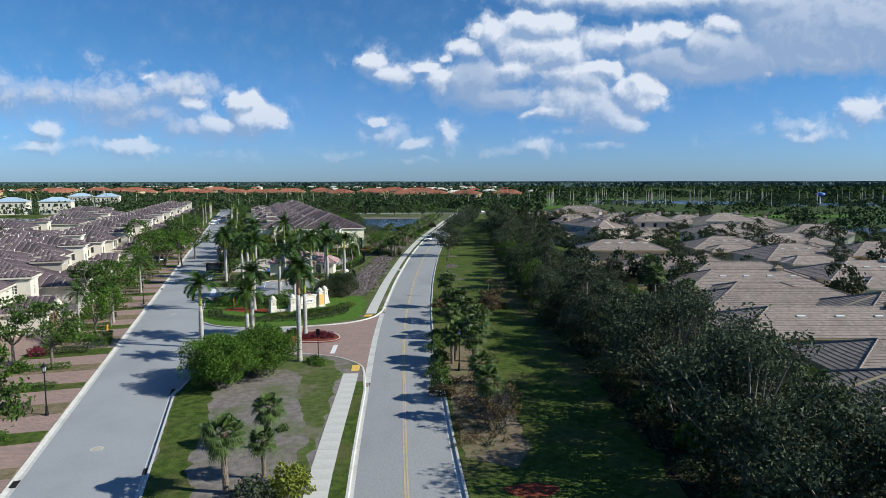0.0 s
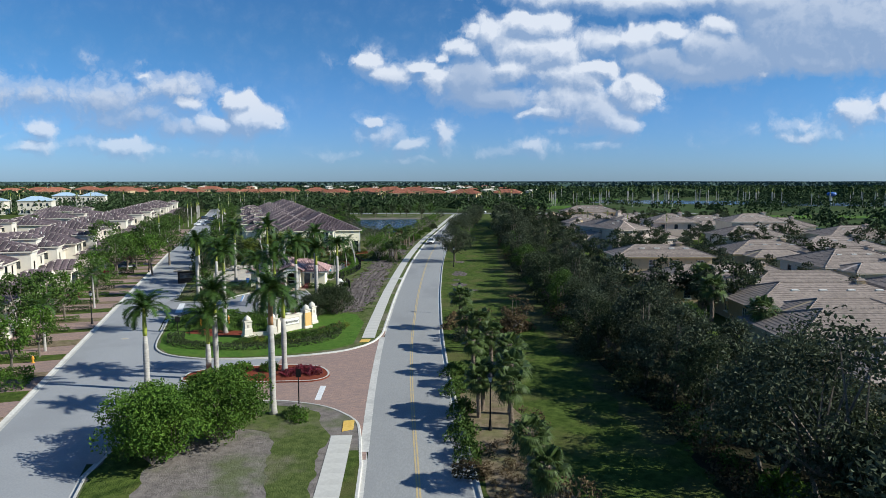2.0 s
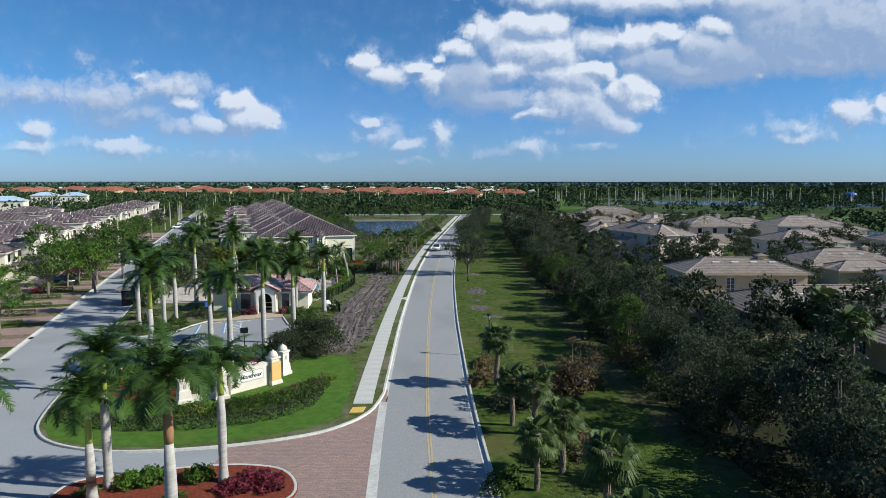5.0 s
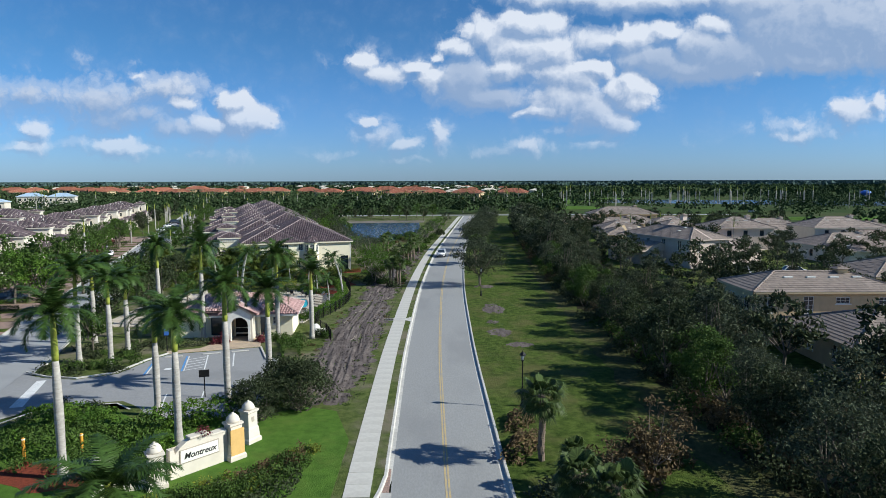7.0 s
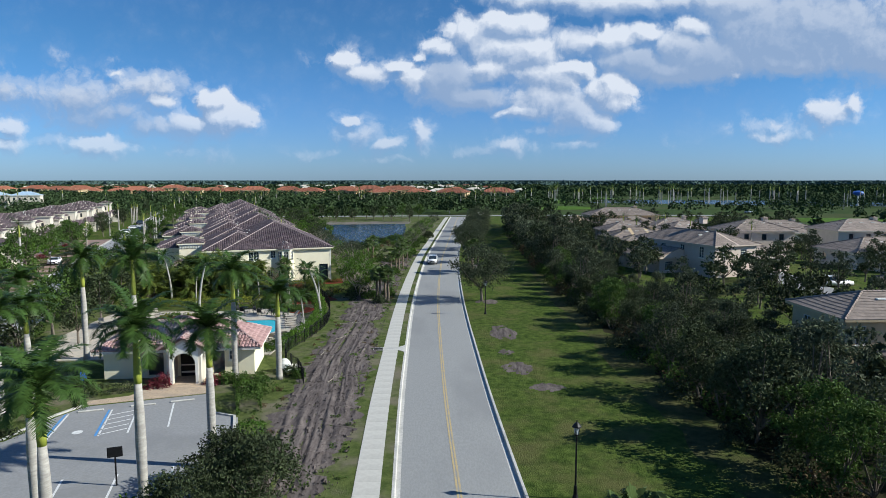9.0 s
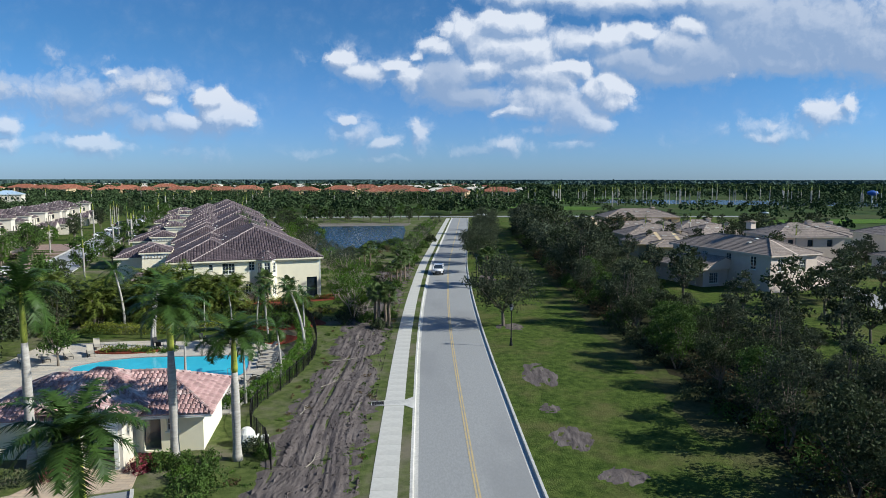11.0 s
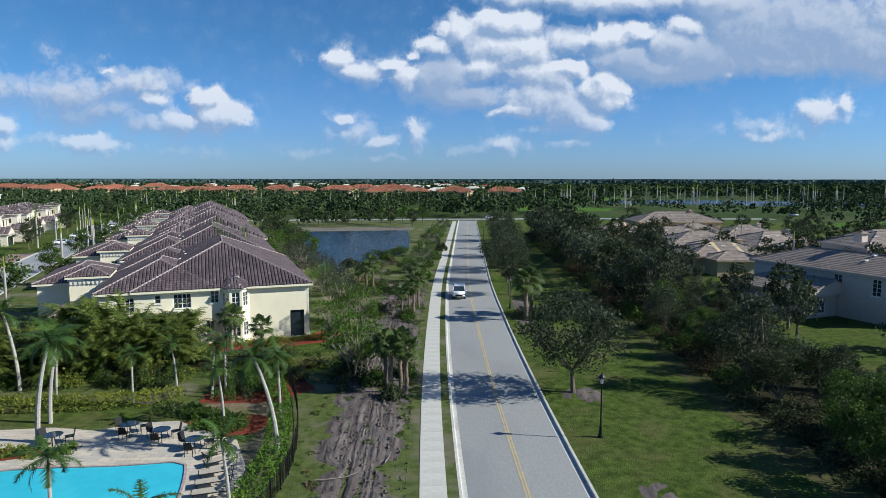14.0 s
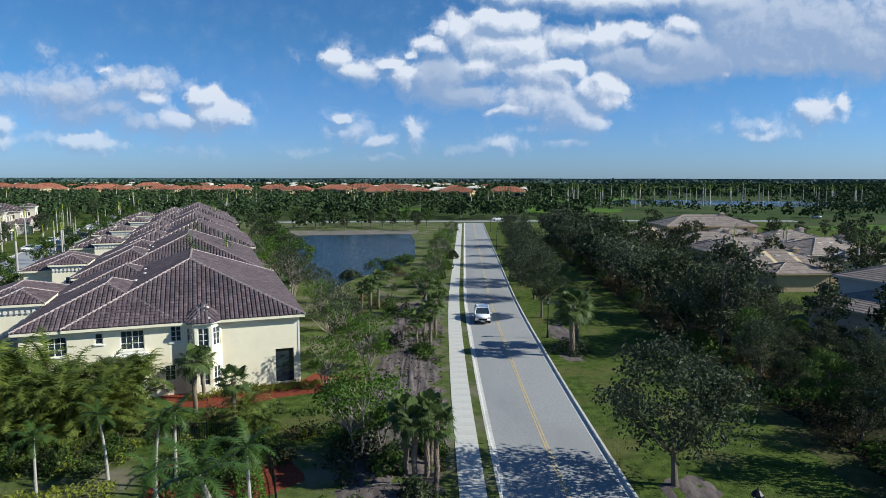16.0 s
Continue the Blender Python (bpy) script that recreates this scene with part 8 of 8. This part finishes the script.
# ---------------------------------------------------------------- lamps, signs, small street things
def street_lamp(m, label="black post lantern street lamp on the lawn"):
    ob = thing("street_lamp", label, "street lamp", m, "street lamps")
    part("base", spin(bmesh.new(), [(0.17, -0.05), (0.17, 0.12), (0.11, 0.3), (0.09, 0.75), (0.07, 0.8)], 12), M["black_metal"], ob)
    part("post", spin(bmesh.new(), [(0.055, 0.78), (0.045, 3.5), (0.08, 3.52), (0.05, 3.6)], 10), M["black_metal"], ob)
    bm = bmesh.new()
    for k in range(4):
        a = k * math.pi / 2 + 0.785
        rod(bm, (0.11 * math.cos(a), 0.11 * math.sin(a), 3.6), (0.19 * math.cos(a), 0.19 * math.sin(a), 4.0), 0.014, 0.014, 4)
    spin(bm, [(0.26, 4.0), (0.24, 4.06), (0.10, 4.22), (0.03, 4.26), (0.03, 4.36)], 8)
    spin(bm, [(0.13, 3.56), (0.14, 3.62)], 8)
    part("lantern_frame", bm, M["black_metal"], ob)
    part("lantern_glass", spin(bmesh.new(), [(0.10, 3.62), (0.17, 3.99)], 8), M["lamp_glass"], ob, "frosted lantern glass")
    return ob


lamp = street_lamp(pose(0.0, 152.1, 0.1))
for x, y in [(0.05, 104.4), (1.2, 62.5), (0.3, 194.2), (2.6, 236), (6.0, 280), (10.5, 330), (-32.3, 50.2), (-46.7, 97.6), (-60.8, 144.5), (-75.0, 190.0), (-19.0, 8.0)]:
    copy_thing(lamp, pose(x, y, 0.1))


def post_sign(x, y, h, w, hh, face, label, turn=0.0, z=0.12):
    ob = thing("post_sign", label, "sign", pose(x, y, z, 0, 0, turn))
    part("post", boxes((-0.04, 0.04, -0.04, 0.04, -0.05, h)), M["black_metal"], ob)
    part("panel", boxes((-w / 2, w / 2, -0.065, -0.043, h - hh, h)), M[face], ob)
    part("panel_frame", boxes((-w / 2 - 0.04, w / 2 + 0.04, -0.042, -0.03, h - hh - 0.04, h + 0.04)), M["black_metal"], ob)
    return ob


post_sign(-13.9, 68.0, 2.9, 0.34, 0.62, "black_metal", "back of a dark road sign on a black post", 0)
post_sign(-33.6, 92.2, 2.0, 0.45, 0.5, "black_metal", "small dark sign on a black post", 20)
post_sign(-25.0, 106.8, 2.2, 0.7, 0.5, "black_metal", "dark direction sign on a black post", 17)
post_sign(-33.9, 120.9, 2.3, 0.45, 0.65, "blue_sign", "blue and white parking sign on a post", 10)
for x, y in ((-32.0, 95.2), (-28.8, 95.9)):
    ob = thing("bollard_light", "small orange utility marker in the shrub bed", "marker", pose(x, y, 0.12), "utility markers")
    part("body", spin(bmesh.new(), [(0.10, 0), (0.10, 1.35), (0.07, 1.42)], 10), M["orange"], ob)
    part("cap", spin(bmesh.new(), [(0.115, 1.30), (0.115, 1.36)], 10), M["trim"], ob)
hyd = thing("fire_hydrant", "small yellow fire hydrant beside a driveway", "hydrant", pose(*st(47.5, -6.6), 0.1))
part("body", spin(bmesh.new(), [(0.16, 0), (0.16, 0.06), (0.10, 0.08), (0.10, 0.5), (0.13, 0.52), (0.12, 0.6), (0.04, 0.7)], 10), M["orange"], hyd)
part("nozzle", boxes((-0.2, 0.2, -0.05, 0.05, 0.36, 0.46), bevel=0.02), M["orange"], hyd)

for p, r, nm, lab in (((-24.8, 43.8), 0.42, "manhole_cover", "round dark iron manhole cover in asphalt"), (tuple(st(56, 0.4)), 0.4, "manhole_cover", "round dark iron manhole cover in asphalt"), (tuple(st(73, 2.0)), 0.4, "manhole_cover", "round dark iron manhole cover in asphalt")):
    ob = thing(nm, lab, "manhole", pose(p[0], p[1], 0.02))
    part("rim", spin(bmesh.new(), [(r, -0.01), (r, 0.012), (r * 0.85, 0.012)], 20), M["concrete"], ob)
    part("lid", spin(bmesh.new(), [(r * 0.84, -0.01), (r * 0.84, 0.016)], 20), M["stucco_grey"], ob)


def drain(x, y, turn, label="dark iron storm drain grate in the gutter", z=0.0, w=1.0, d=0.45):
    ob = thing("drain_grate", label, "drain", pose(x, y, z, 0, 0, turn), "drain grates")
    # flat black tray: shade below the grate put into its colour
    part("tray", boxes((-w / 2, w / 2, -d / 2, d / 2, -0.02, 0.012)), M["dark"], ob)
    for k in range(7):
        xx = -w / 2 + w * (k + 0.5) / 7
        part("slat", boxes((xx - 0.02, xx + 0.02, -d / 2, d / 2, 0.012, 0.024)), M["black_metal"], ob)


p = st(2.6, HALF + 0.25)
drain(p.x, p.y, TURN + 90)
p = st(3.0, -HALF - 0.3)
drain(p.x, p.y, TURN + 90, z=0.03)
p = st(64, HALF + 0.25)
drain(p.x, p.y, TURN + 90)
p = st(80, -HALF - 0.3)
drain(p.x, p.y, TURN + 90, z=0.03)
drain(-12.4, 135.4, 5, "grey storm drain grate in a concrete apron", 0.17, 0.9, 0.7)
# curb ramp pads and the short path to the kerb
setting("ramp_pad", slab([(-9.7, 64.2), (-8.9, 64.4), (-8.75, 62.6), (-9.5, 62.2)], 0.1, 0.166), M["pad"], "yellow tactile pad on the kerb ramp", "tactile pad")
setting("ramp_pad_north", slab([(-11.6, 88.1), (-10.6, 88.3), (-10.5, 89.4), (-11.5, 89.3)], 0.1, 0.172), M["pad"], "yellow tactile pad on the kerb ramp", "tactile pad")
setting("path_link", slab([(-10.4, 134.9), (-9.75, 134.2), (-9.75, 136.8), (-10.4, 136.1), (-11.9, 136.0), (-12.9, 135.8), (-12.9, 135.0), (-11.9, 134.9)], 0.05, 0.168), M["concrete"], "short concrete link from sidewalk to kerb", "path")


# ---------------------------------------------------------------- cars
def car(m, paint, label, suv=True, group="parked cars"):
    ob = thing("car", label, "car", m, group)
    L_, W_, H_ = (4.6, 1.86, 1.68) if suv else (4.6, 1.8, 1.45)
    prof = [(-2.28, 0.42), (-2.30, 0.75), (-2.22, 0.95), (-1.35, 1.05), (-0.95, 1.06), (1.9, 1.02), (2.26, 0.98), (2.30, 0.60), (2.26, 0.36), (1.9, 0.28), (-1.9, 0.28)]
    bm = bmesh.new()
    lo_, hi_ = [], []
    for sx, tuck in ((-1, 1), (1, 1)):
        lo_.append([bm.verts.new((sx * W_ / 2 * (0.94 if z > 0.9 or z < 0.4 or abs(y) > 2.2 else 1.0), y, z)) for y, z in prof])
    bm.faces.new(lo_[0])
    bm.faces.new(lo_[1][::-1])
    for k in range(len(prof)):
        bm.faces.new((lo_[0][k - 1], lo_[0][k], lo_[1][k], lo_[1][k - 1]))
    bmesh.ops.bevel(bm, geom=[e for e in bm.edges], offset=0.05, segments=2, affect="EDGES")
    body = part("body", bm, M[paint], ob, smooth=True)
    gh = [(-1.25, 1.03), (-0.55, H_ - 0.06), (0.2, H_), (1.55, H_ - 0.04), (2.12, 1.02)] if suv else [(-1.15, 1.03), (-0.3, H_ - 0.03), (0.5, H_), (1.1, H_ - 0.05), (1.8, 1.02)]
    bm = bmesh.new()
    a = [bm.verts.new((-0.70 if z > 1.1 else -0.86, y, z)) for y, z in gh]
    b = [bm.verts.new((0.70 if z > 1.1 else 0.86, y, z)) for y, z in gh]
    bm.faces.new(a)
    bm.faces.new(b[::-1])
    for k in range(len(gh)):
        bm.faces.new((a[k - 1], a[k], b[k], b[k - 1]))
    part("greenhouse", bm, M["glass"], ob, "dark tinted windows")
    bm = bmesh.new()
    for k in range(1, 3):
        (y0_, z0_), (y1_, z1_) = gh[k], gh[k + 1]
        bm.faces.new([bm.verts.new(q) for q in ((-0.72, y0_, z0_ + 0.015), (0.72, y0_, z0_ + 0.015), (0.72, y1_, z1_ + 0.015), (-0.72, y1_, z1_ + 0.015))])
    part("roof", bm, M[paint], ob)
    pb = bmesh.new()
    for sx in (-1, 1):
        rod(pb, (sx * 0.86, gh[0][0], 1.04), (sx * 0.715, gh[1][0], gh[1][1]), 0.045, 0.04, 5)
        rod(pb, (sx * 0.80, 0.35, 1.04), (sx * 0.715, 0.35, H_ - 0.02), 0.04, 0.04, 5)
        rod(pb, (sx * 0.86, gh[4][0], 1.03), (sx * 0.715, gh[3][0], gh[3][1]), 0.07, 0.06, 5)
        if suv:
            rod(pb, (sx * 0.62, -0.4, H_ + 0.05), (sx * 0.62, 1.4, H_ + 0.04), 0.025, 0.025, 5)
    part("pillar_trim", pb, M[paint], ob)
    for sx in (-1, 1):
        for y in (-1.42, 1.38):
            bm = bmesh.new()
            rod(bm, (sx * 0.70, y, 0.34), (sx * 0.93, y, 0.34), 0.34, 0.34, 18)
            ty = part("wheel", bm, M["rubber"], ob)
            bm = bmesh.new()
            rod(bm, (sx * 0.90, y, 0.34), (sx * 0.94, y, 0.34), 0.21, 0.19, 12)
            part("rim", bm, M["chrome"], ty)
        part("headlight", boxes((sx * 0.72 - 0.17, sx * 0.72 + 0.17, -2.31, -2.2, 0.68, 0.86), bevel=0.03), M["chrome"], ob)
        part("tail_lamp", boxes((sx * 0.76 - 0.12, sx * 0.76 + 0.12, 2.22, 2.32, 0.72, 0.94), bevel=0.03), M["red_lamp"], ob)
        part("mirror", boxes((sx * 1.0 - 0.1, sx * 1.0 + 0.1, -0.98, -0.86, 1.0, 1.14), bevel=0.03), M[paint], ob)
    part("grille", boxes((-0.5, 0.5, -2.315, -2.25, 0.50, 0.72)), M["black_metal"], ob)
    part("bumper", boxes((-0.86, 0.86, -2.325, -2.24, 0.32, 0.46), bevel=0.02), M["black_metal"], ob)
    part("plate", boxes((-0.25, 0.25, -2.335, -2.328, 0.36, 0.45)), M["trim"], ob)
    return ob


q = road_at(203.0, -1.75)
suv = car(pose(q.x, q.y, 0.03, 0, 0, -4), "car_white", "white sport utility vehicle driving on the avenue", True, "cars")
sedan = car(pose(*st(177, -6.5), 0.1, 0, 0, TURN), "car_white", "white car parked across a driveway", False)
dark_car = car(pose(50.5, 243, 0.1, 0, 0, 30), "car_dark", "dark car parked by the tan houses", True)
for x, y, t in [(49.0, 240.5, 60), (58.0, 171.5, 80), (75, 128, 70), (-56.0, 176.5, 70), (76.5, 122, 60)]:
    copy_thing(suv, pose(x, y, 0.12, 0, 0, t))
for s, o in [(255, -2.2), (262, 1.6), (275, -2.0), (290, 1.8), (300, -2.0), (248, 6.0), (315, 2.0), (120, -9.5)]:
    copy_thing(sedan if s % 2 else dark_car, st_pose(s, o, 0.03, 90))
for x, y, t in [(300, 392, 0), (20, 384, 90), (160, 398, 10)]:
    copy_thing(sedan, pose(x, y, 0.0, 0, 0, t))

# gatehouse arm box on the side street
gate = thing("gate_kiosk", "dark entry gate kiosk beside the side street", "kiosk", pose(-48.0, 131.8, 0.03, 0, 0, TURN))
part("body", boxes((-1.6, 1.6, -1.0, 1.0, 0, 2.2), bevel=0.05), M["black_metal"], gate)
part("canopy", boxes((-2.2, 2.2, -1.6, 1.6, 2.2, 2.45), bevel=0.06), M["stucco_grey"], gate)
part("screen", boxes((-1.2, 1.2, -1.03, -1.003, 0.9, 1.9)), M["glass"], gate)

# ---------------------------------------------------------------- distance
RN = np.random.default_rng(77)


def wood_mesh(name, places, heights, radii, per, material, size):
    n = len(places)
    k = np.repeat(np.arange(n), per)
    d = RN.normal(0, 1, (n * per, 3))
    d[:, 2] = np.abs(d[:, 2])
    d /= np.linalg.norm(d, axis=1)[:, None]
    p = np.column_stack([places[k, 0], places[k, 1], np.zeros(n * per)])
    p[:, 0] += d[:, 0] * radii[k]
    p[:, 1] += d[:, 1] * radii[k]
    p[:, 2] = heights[k] * (0.30 + 0.68 * d[:, 2] * RN.uniform(0.8, 1.08, n * per))
    return leaf_mesh(name, p, d, size, RN, material, 0.8, 0.5)


def scatter(count, x0, x1, y0, y1, keep):
    out = []
    while len(out) < count:
        x, y = RN.uniform(x0, x1), RN.uniform(y0, y1)
        if keep(x, y):
            out.append((x, y))
    return np.array(out)


def inside_open(x, y):
    if abs(y - 378) < 10 or (y < 372 and -12 < x - np.interp(y, [180, 372], [-4, 9]) < 22):
        return False
    if y < 372 and (x < 126 and x > 20):
        return False
    s = (Vector((x, y)) - Vector((-22.5, 36.7))).dot(ALONG)
    o = (Vector((x, y)) - Vector((-22.5, 36.7))).dot(ACROSS)
    if s < 345 and -130 < o < 30:
        return False
    if -64 < x < -8 and 215 < y < 340:
        return False
    if y < 560 and ((x - 95) / 60) ** 2 + ((y - 640) / 60) ** 2 < 1:
        return False
    return not (30 < x < 460 and 300 < y < 660 and noise.noise((x * 0.008, y * 0.012, 2)) < -0.05)


pl_ = scatter(1500, -330, 460, 200, 690, inside_open)
hh = RN.uniform(4, 8.5, len(pl_))
single("woods_near", wood_mesh("woods", pl_, hh, hh * 0.55, 46, M["far_leaf"], 1.3), None, "scattered dark green trees beyond the houses", "trees", kind="stuff")
pl_ = np.concatenate([scatter(260, -420, 90, 560, 700, lambda x, y: y < 650 + 0.12 * -x), scatter(190, -200, 60, 390, 480, lambda x, y: noise.noise((x * 0.03, y * 0.03, 4)) > -0.1)])
hh = RN.uniform(5, 9, len(pl_))
single("woods_villas", wood_mesh("woods", pl_, hh, hh * 0.6, 40, M["far_leaf"], 1.8), None, "dark garden trees before red-roofed villas", "trees", kind="stuff")
pl_ = scatter(2600, -1200, 1200, 690, 1700, lambda x, y: abs(x) < y * 0.85 and noise.noise((x * 0.004, y * 0.002, 5)) > -0.25)
hh = RN.uniform(5, 9, len(pl_))
single("woods_far", wood_mesh("woods", pl_, hh, hh * 0.9, 16, M["far_leaf"], 4.5), None, "far dark green woodland and gardens", "trees", kind="stuff")
# horizon woods and backdrop strip carry the painted haze tint
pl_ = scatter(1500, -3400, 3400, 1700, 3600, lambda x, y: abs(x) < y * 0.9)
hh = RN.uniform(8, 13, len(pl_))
single("woods_horizon", wood_mesh("woods", pl_, hh, hh * 2.4, 12, M["far_wood_haze"], 14), None, "woods along the flat horizon with haze in their colour", "trees", kind="stuff")
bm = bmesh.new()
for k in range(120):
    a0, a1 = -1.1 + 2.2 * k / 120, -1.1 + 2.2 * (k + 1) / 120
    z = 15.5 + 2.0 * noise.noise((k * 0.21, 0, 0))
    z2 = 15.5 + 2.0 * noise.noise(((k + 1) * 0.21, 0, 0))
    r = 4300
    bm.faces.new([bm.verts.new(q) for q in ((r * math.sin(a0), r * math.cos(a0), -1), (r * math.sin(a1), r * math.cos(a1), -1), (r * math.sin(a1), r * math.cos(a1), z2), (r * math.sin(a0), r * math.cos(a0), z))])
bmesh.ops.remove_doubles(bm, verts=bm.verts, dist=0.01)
setting("backdrop", bm, M["far_wood_haze"], "backdrop line of woods with painted haze on the horizon", "woods")


def villa(m, roofing, label, wallc, group, k=0):
    h = thing("villa", label, "house", m, group)
    plain_block(h, -11, 11, -6, 6, -0.1, 6.6, wallc, {"S": [(3 + 4 * i, 3.9, 1.6, 1.9, "dark") for i in range(5)] + [(3 + 4 * i, 0.3, 2.0, 2.4, "dark") for i in range(5)]}, material=roofing, tile="far", pitch=0.4, over=0.8, caps=False)
    plain_block(h, 3, 10, -9, -5.9, -0.1, 6.0, wallc, {"S": [(3.5, 3.6, 3.0, 1.8, "dark"), (3.5, 0.3, 3.0, 2.4, "dark")]}, material=roofing, tile="far", pitch=0.42, over=0.7, caps=False)
    plain_block(h, -9, -4, -8, -5.9, -0.1, 6.2, wallc, {"S": [(2.5, 3.6, 2.6, 1.8, "dark")]}, material=roofing, tile="far", pitch=0.42, over=0.7, caps=False)
    return merge_parts(h)


v0 = villa(pose(-10, 668, 0), "tile_red", "two-storey cream villa under an orange-red tile roof", "stucco_tan", "red-roofed villas")
v1 = villa(pose(10, 690, 0), "stucco_pale", "white two-storey villa with pale roof", "stucco_pale", "pale villas")
for x, y in [(-520 + 27 * k, 735 - 0.20 * k * k * 0.45 + 14 * (k % 3)) for k in range(19) if k % 3 != 1] + [(18, 600), (-42, 640), (-76, 662), (-112, 676), (-168, 700), (-205, 708), (-236, 720), (-275, 728), (-312, 740), (-350, 752), (56, 606), (-24, 700), (-86, 716), (-120, 740), (-186, 760), (-256, 790), (-390, 770), (-430, 800), (-60, 730), (-330, 820), (-150, 770), (-480, 820), (-300, 850), (-550, 840), (-420, 870)]:
    copy_thing(v0, pose(x, y, 0, 0, 0, 18 * math.sin(x)) @ Matrix.Scale(1.15 + 0.12 * math.sin(y), 4))
for k in range(90):
    x, y = RN.uniform(-800, 120), RN.uniform(860, 1600)
    copy_thing(v1 if k % 3 else v0, pose(x, y, 0, 0, 0, 30 * math.sin(k)) @ Matrix.Scale(0.8, 4))
# rows of far palms along the golf course and the woods
fp = royal_palm("far tall palm with a thin pale trunk", 9.5, 11, 3.4, 300, pose(60, 470, 0), "far palm rows", pairs=9, name="far_palm")
rr = random.Random(31)
for k in range(95):
    t = k / 95
    x = 70 + 330 * t + rr.uniform(-5, 5)
    y = 520 - 95 * t + rr.choice([0, 14, 60, 95, -22]) + rr.uniform(-6, 6)
    copy_thing(fp, pose(x, y, 0, 0, 0, rr.uniform(0, 360)) @ Matrix.Scale(rr.uniform(0.8, 1.15), 4))
for k in range(70):
    x = rr.uniform(-330, 60)
    y = rr.uniform(395, 600)
    copy_thing(fp, pose(x, y, 0, 0, 0, rr.uniform(0, 360)) @ Matrix.Scale(rr.uniform(0.6, 0.95), 4))
for k in range(40):
    p = st(rr.uniform(150, 330), rr.choice([5.5, 8.0, -6.0, 34, 38]))
    copy_thing(fp, pose(p.x, p.y, 0.1, 0, 0, rr.uniform(0, 360)) @ Matrix.Scale(rr.uniform(0.55, 0.8), 4))
tower = thing("water_tower", "blue water tower far beyond the golf course", "tower", pose(288, 501, 0) @ Matrix.Scale(0.62, 4))
part("tank", spin(bmesh.new(), [(1, 10.5), (4, 11.5), (5.4, 13.2), (4.6, 15), (1, 16)], 18), M["blue_sign"], tower, "bright blue tank")
part("stem", spin(bmesh.new(), [(1.4, 0), (0.8, 4), (0.8, 11)], 10), M["trim"], tower)

# trees among the tan houses
yard = [tree("yard_tree", "dark garden tree among tan houses", 6.2, 2.6, 1.4, 620, 0.52, 20, "leaf_dark", 200, group="garden trees"), tree("yard_tree", "grey-green garden tree among tan houses", 7.0, 2.8, 1.8, 620, 0.52, 20, "leaf_grey", 201, group="garden trees")]
yrows = []
for x, y in [(44, 110), (48, 134), (46, 140), (40, 138), (36, 140), (52, 148), (46, 160), (54, 164), (50, 196), (44, 192), (42, 166), (56, 132), (38, 152), (60, 182), (66, 176), (56, 120), (76, 150), (80, 130), (70, 112), (78, 106), (58, 206), (26, 105), (30, 107), (34, 107.5), (24.5, 112), (25, 118), (37, 102), (45, 172), (49, 174), (53, 178), (40, 170.5), (27, 176), (30, 182), (28, 190), (33, 186), (50, 222), (60, 230), (54, 256), (38, 256), (72, 205), (68, 246), (30, 145), (29, 155), (30, 165), (32, 138), (27, 205), (29, 220), (30, 235), (31, 250), (33, 268), (35, 290), (40, 300),
             (56, 90), (54, 104), (34, 106), (31, 100), (60, 66), (78, 190), (90, 160), (98, 150), (92, 200), (70, 290), (84, 270), (100, 260), (60, 305), (80, 310), (40, 330), (100, 300), (110, 280), (118, 210), (112, 170), (106, 130), (100, 96)]:
    yrows.append((x + rr.uniform(-1, 1), y + rr.uniform(-1, 1), rr.uniform(0.8, 1.2), rr.uniform(0, 360)))
for k in range(85):
    x, y = rr.uniform(32, 122), rr.uniform(96, 330)
    if not (33 < x < 56 and 176 < y < 204) and not (25 < x < 58 and 92 < y < 132):
        yrows.append((x, y, rr.uniform(0.75, 1.15), rr.uniform(0, 360)))
strew(yard, yrows)
hedge_line([(41, 142), (47, 143.5), (52, 144)], 2.0, 1.8, "leaf_bright", "clipped bright green hedge among tan houses", 0.3)
for x, y in ((56, 246), (48, 249), (62, 255), (58, 228), (66, 214), (46, 232)):
    copy_thing(fp, pose(x, y, 0.1, 0, 0, x * 7) @ Matrix.Scale(0.6, 4))

# ---------------------------------------------------------------- sidewalk panels and single roof tiles
panel = bm_mesh("panel", boxes((-0.74, 0.74, -0.7494, 0.7494, -0.09, 0.0), bevel=0.003), M["walk"])
side = setting("sidewalk", profile_strip([p for p in walk_line if p.y < 62.5], [(-0.71, 0.135), (0.71, 0.135)]), M["concrete"], "pale concrete sidewalk of jointed panels", "sidewalk")
side_n = setting("sidewalk_north", profile_strip([p for p in walk_line if 89 < p.y < 366], [(-0.71, 0.135), (0.71, 0.135)]), M["concrete"], "pale concrete sidewalk of jointed panels", "sidewalk")
y = 8.0
while y < 365:
    a, b = road_at(y, walk_off(y)), road_at(y + 1.5, walk_off(y + 1.5))
    if y < 61.5 or y > 89.2:
        o = part("panel", panel, None, side if y < 62 else side_n)
        d = (b - a).normalized()
        c = (a + b) / 2
        o.matrix_local = Matrix(((d.y, d.x, 0, c.x), (-d.x, d.y, 0, c.y), (0, 0, 1, 0.15), (0, 0, 0, 1)))
    y += 1.5 * (b - a).normalized().y
lay_tiles([roof_faces[3], roof_faces[0], pf[0], mf[0], roof_faces[1], roof_faces[2], *pf[1:2], *mf[1:]], croof, tile_mesh(), 300)
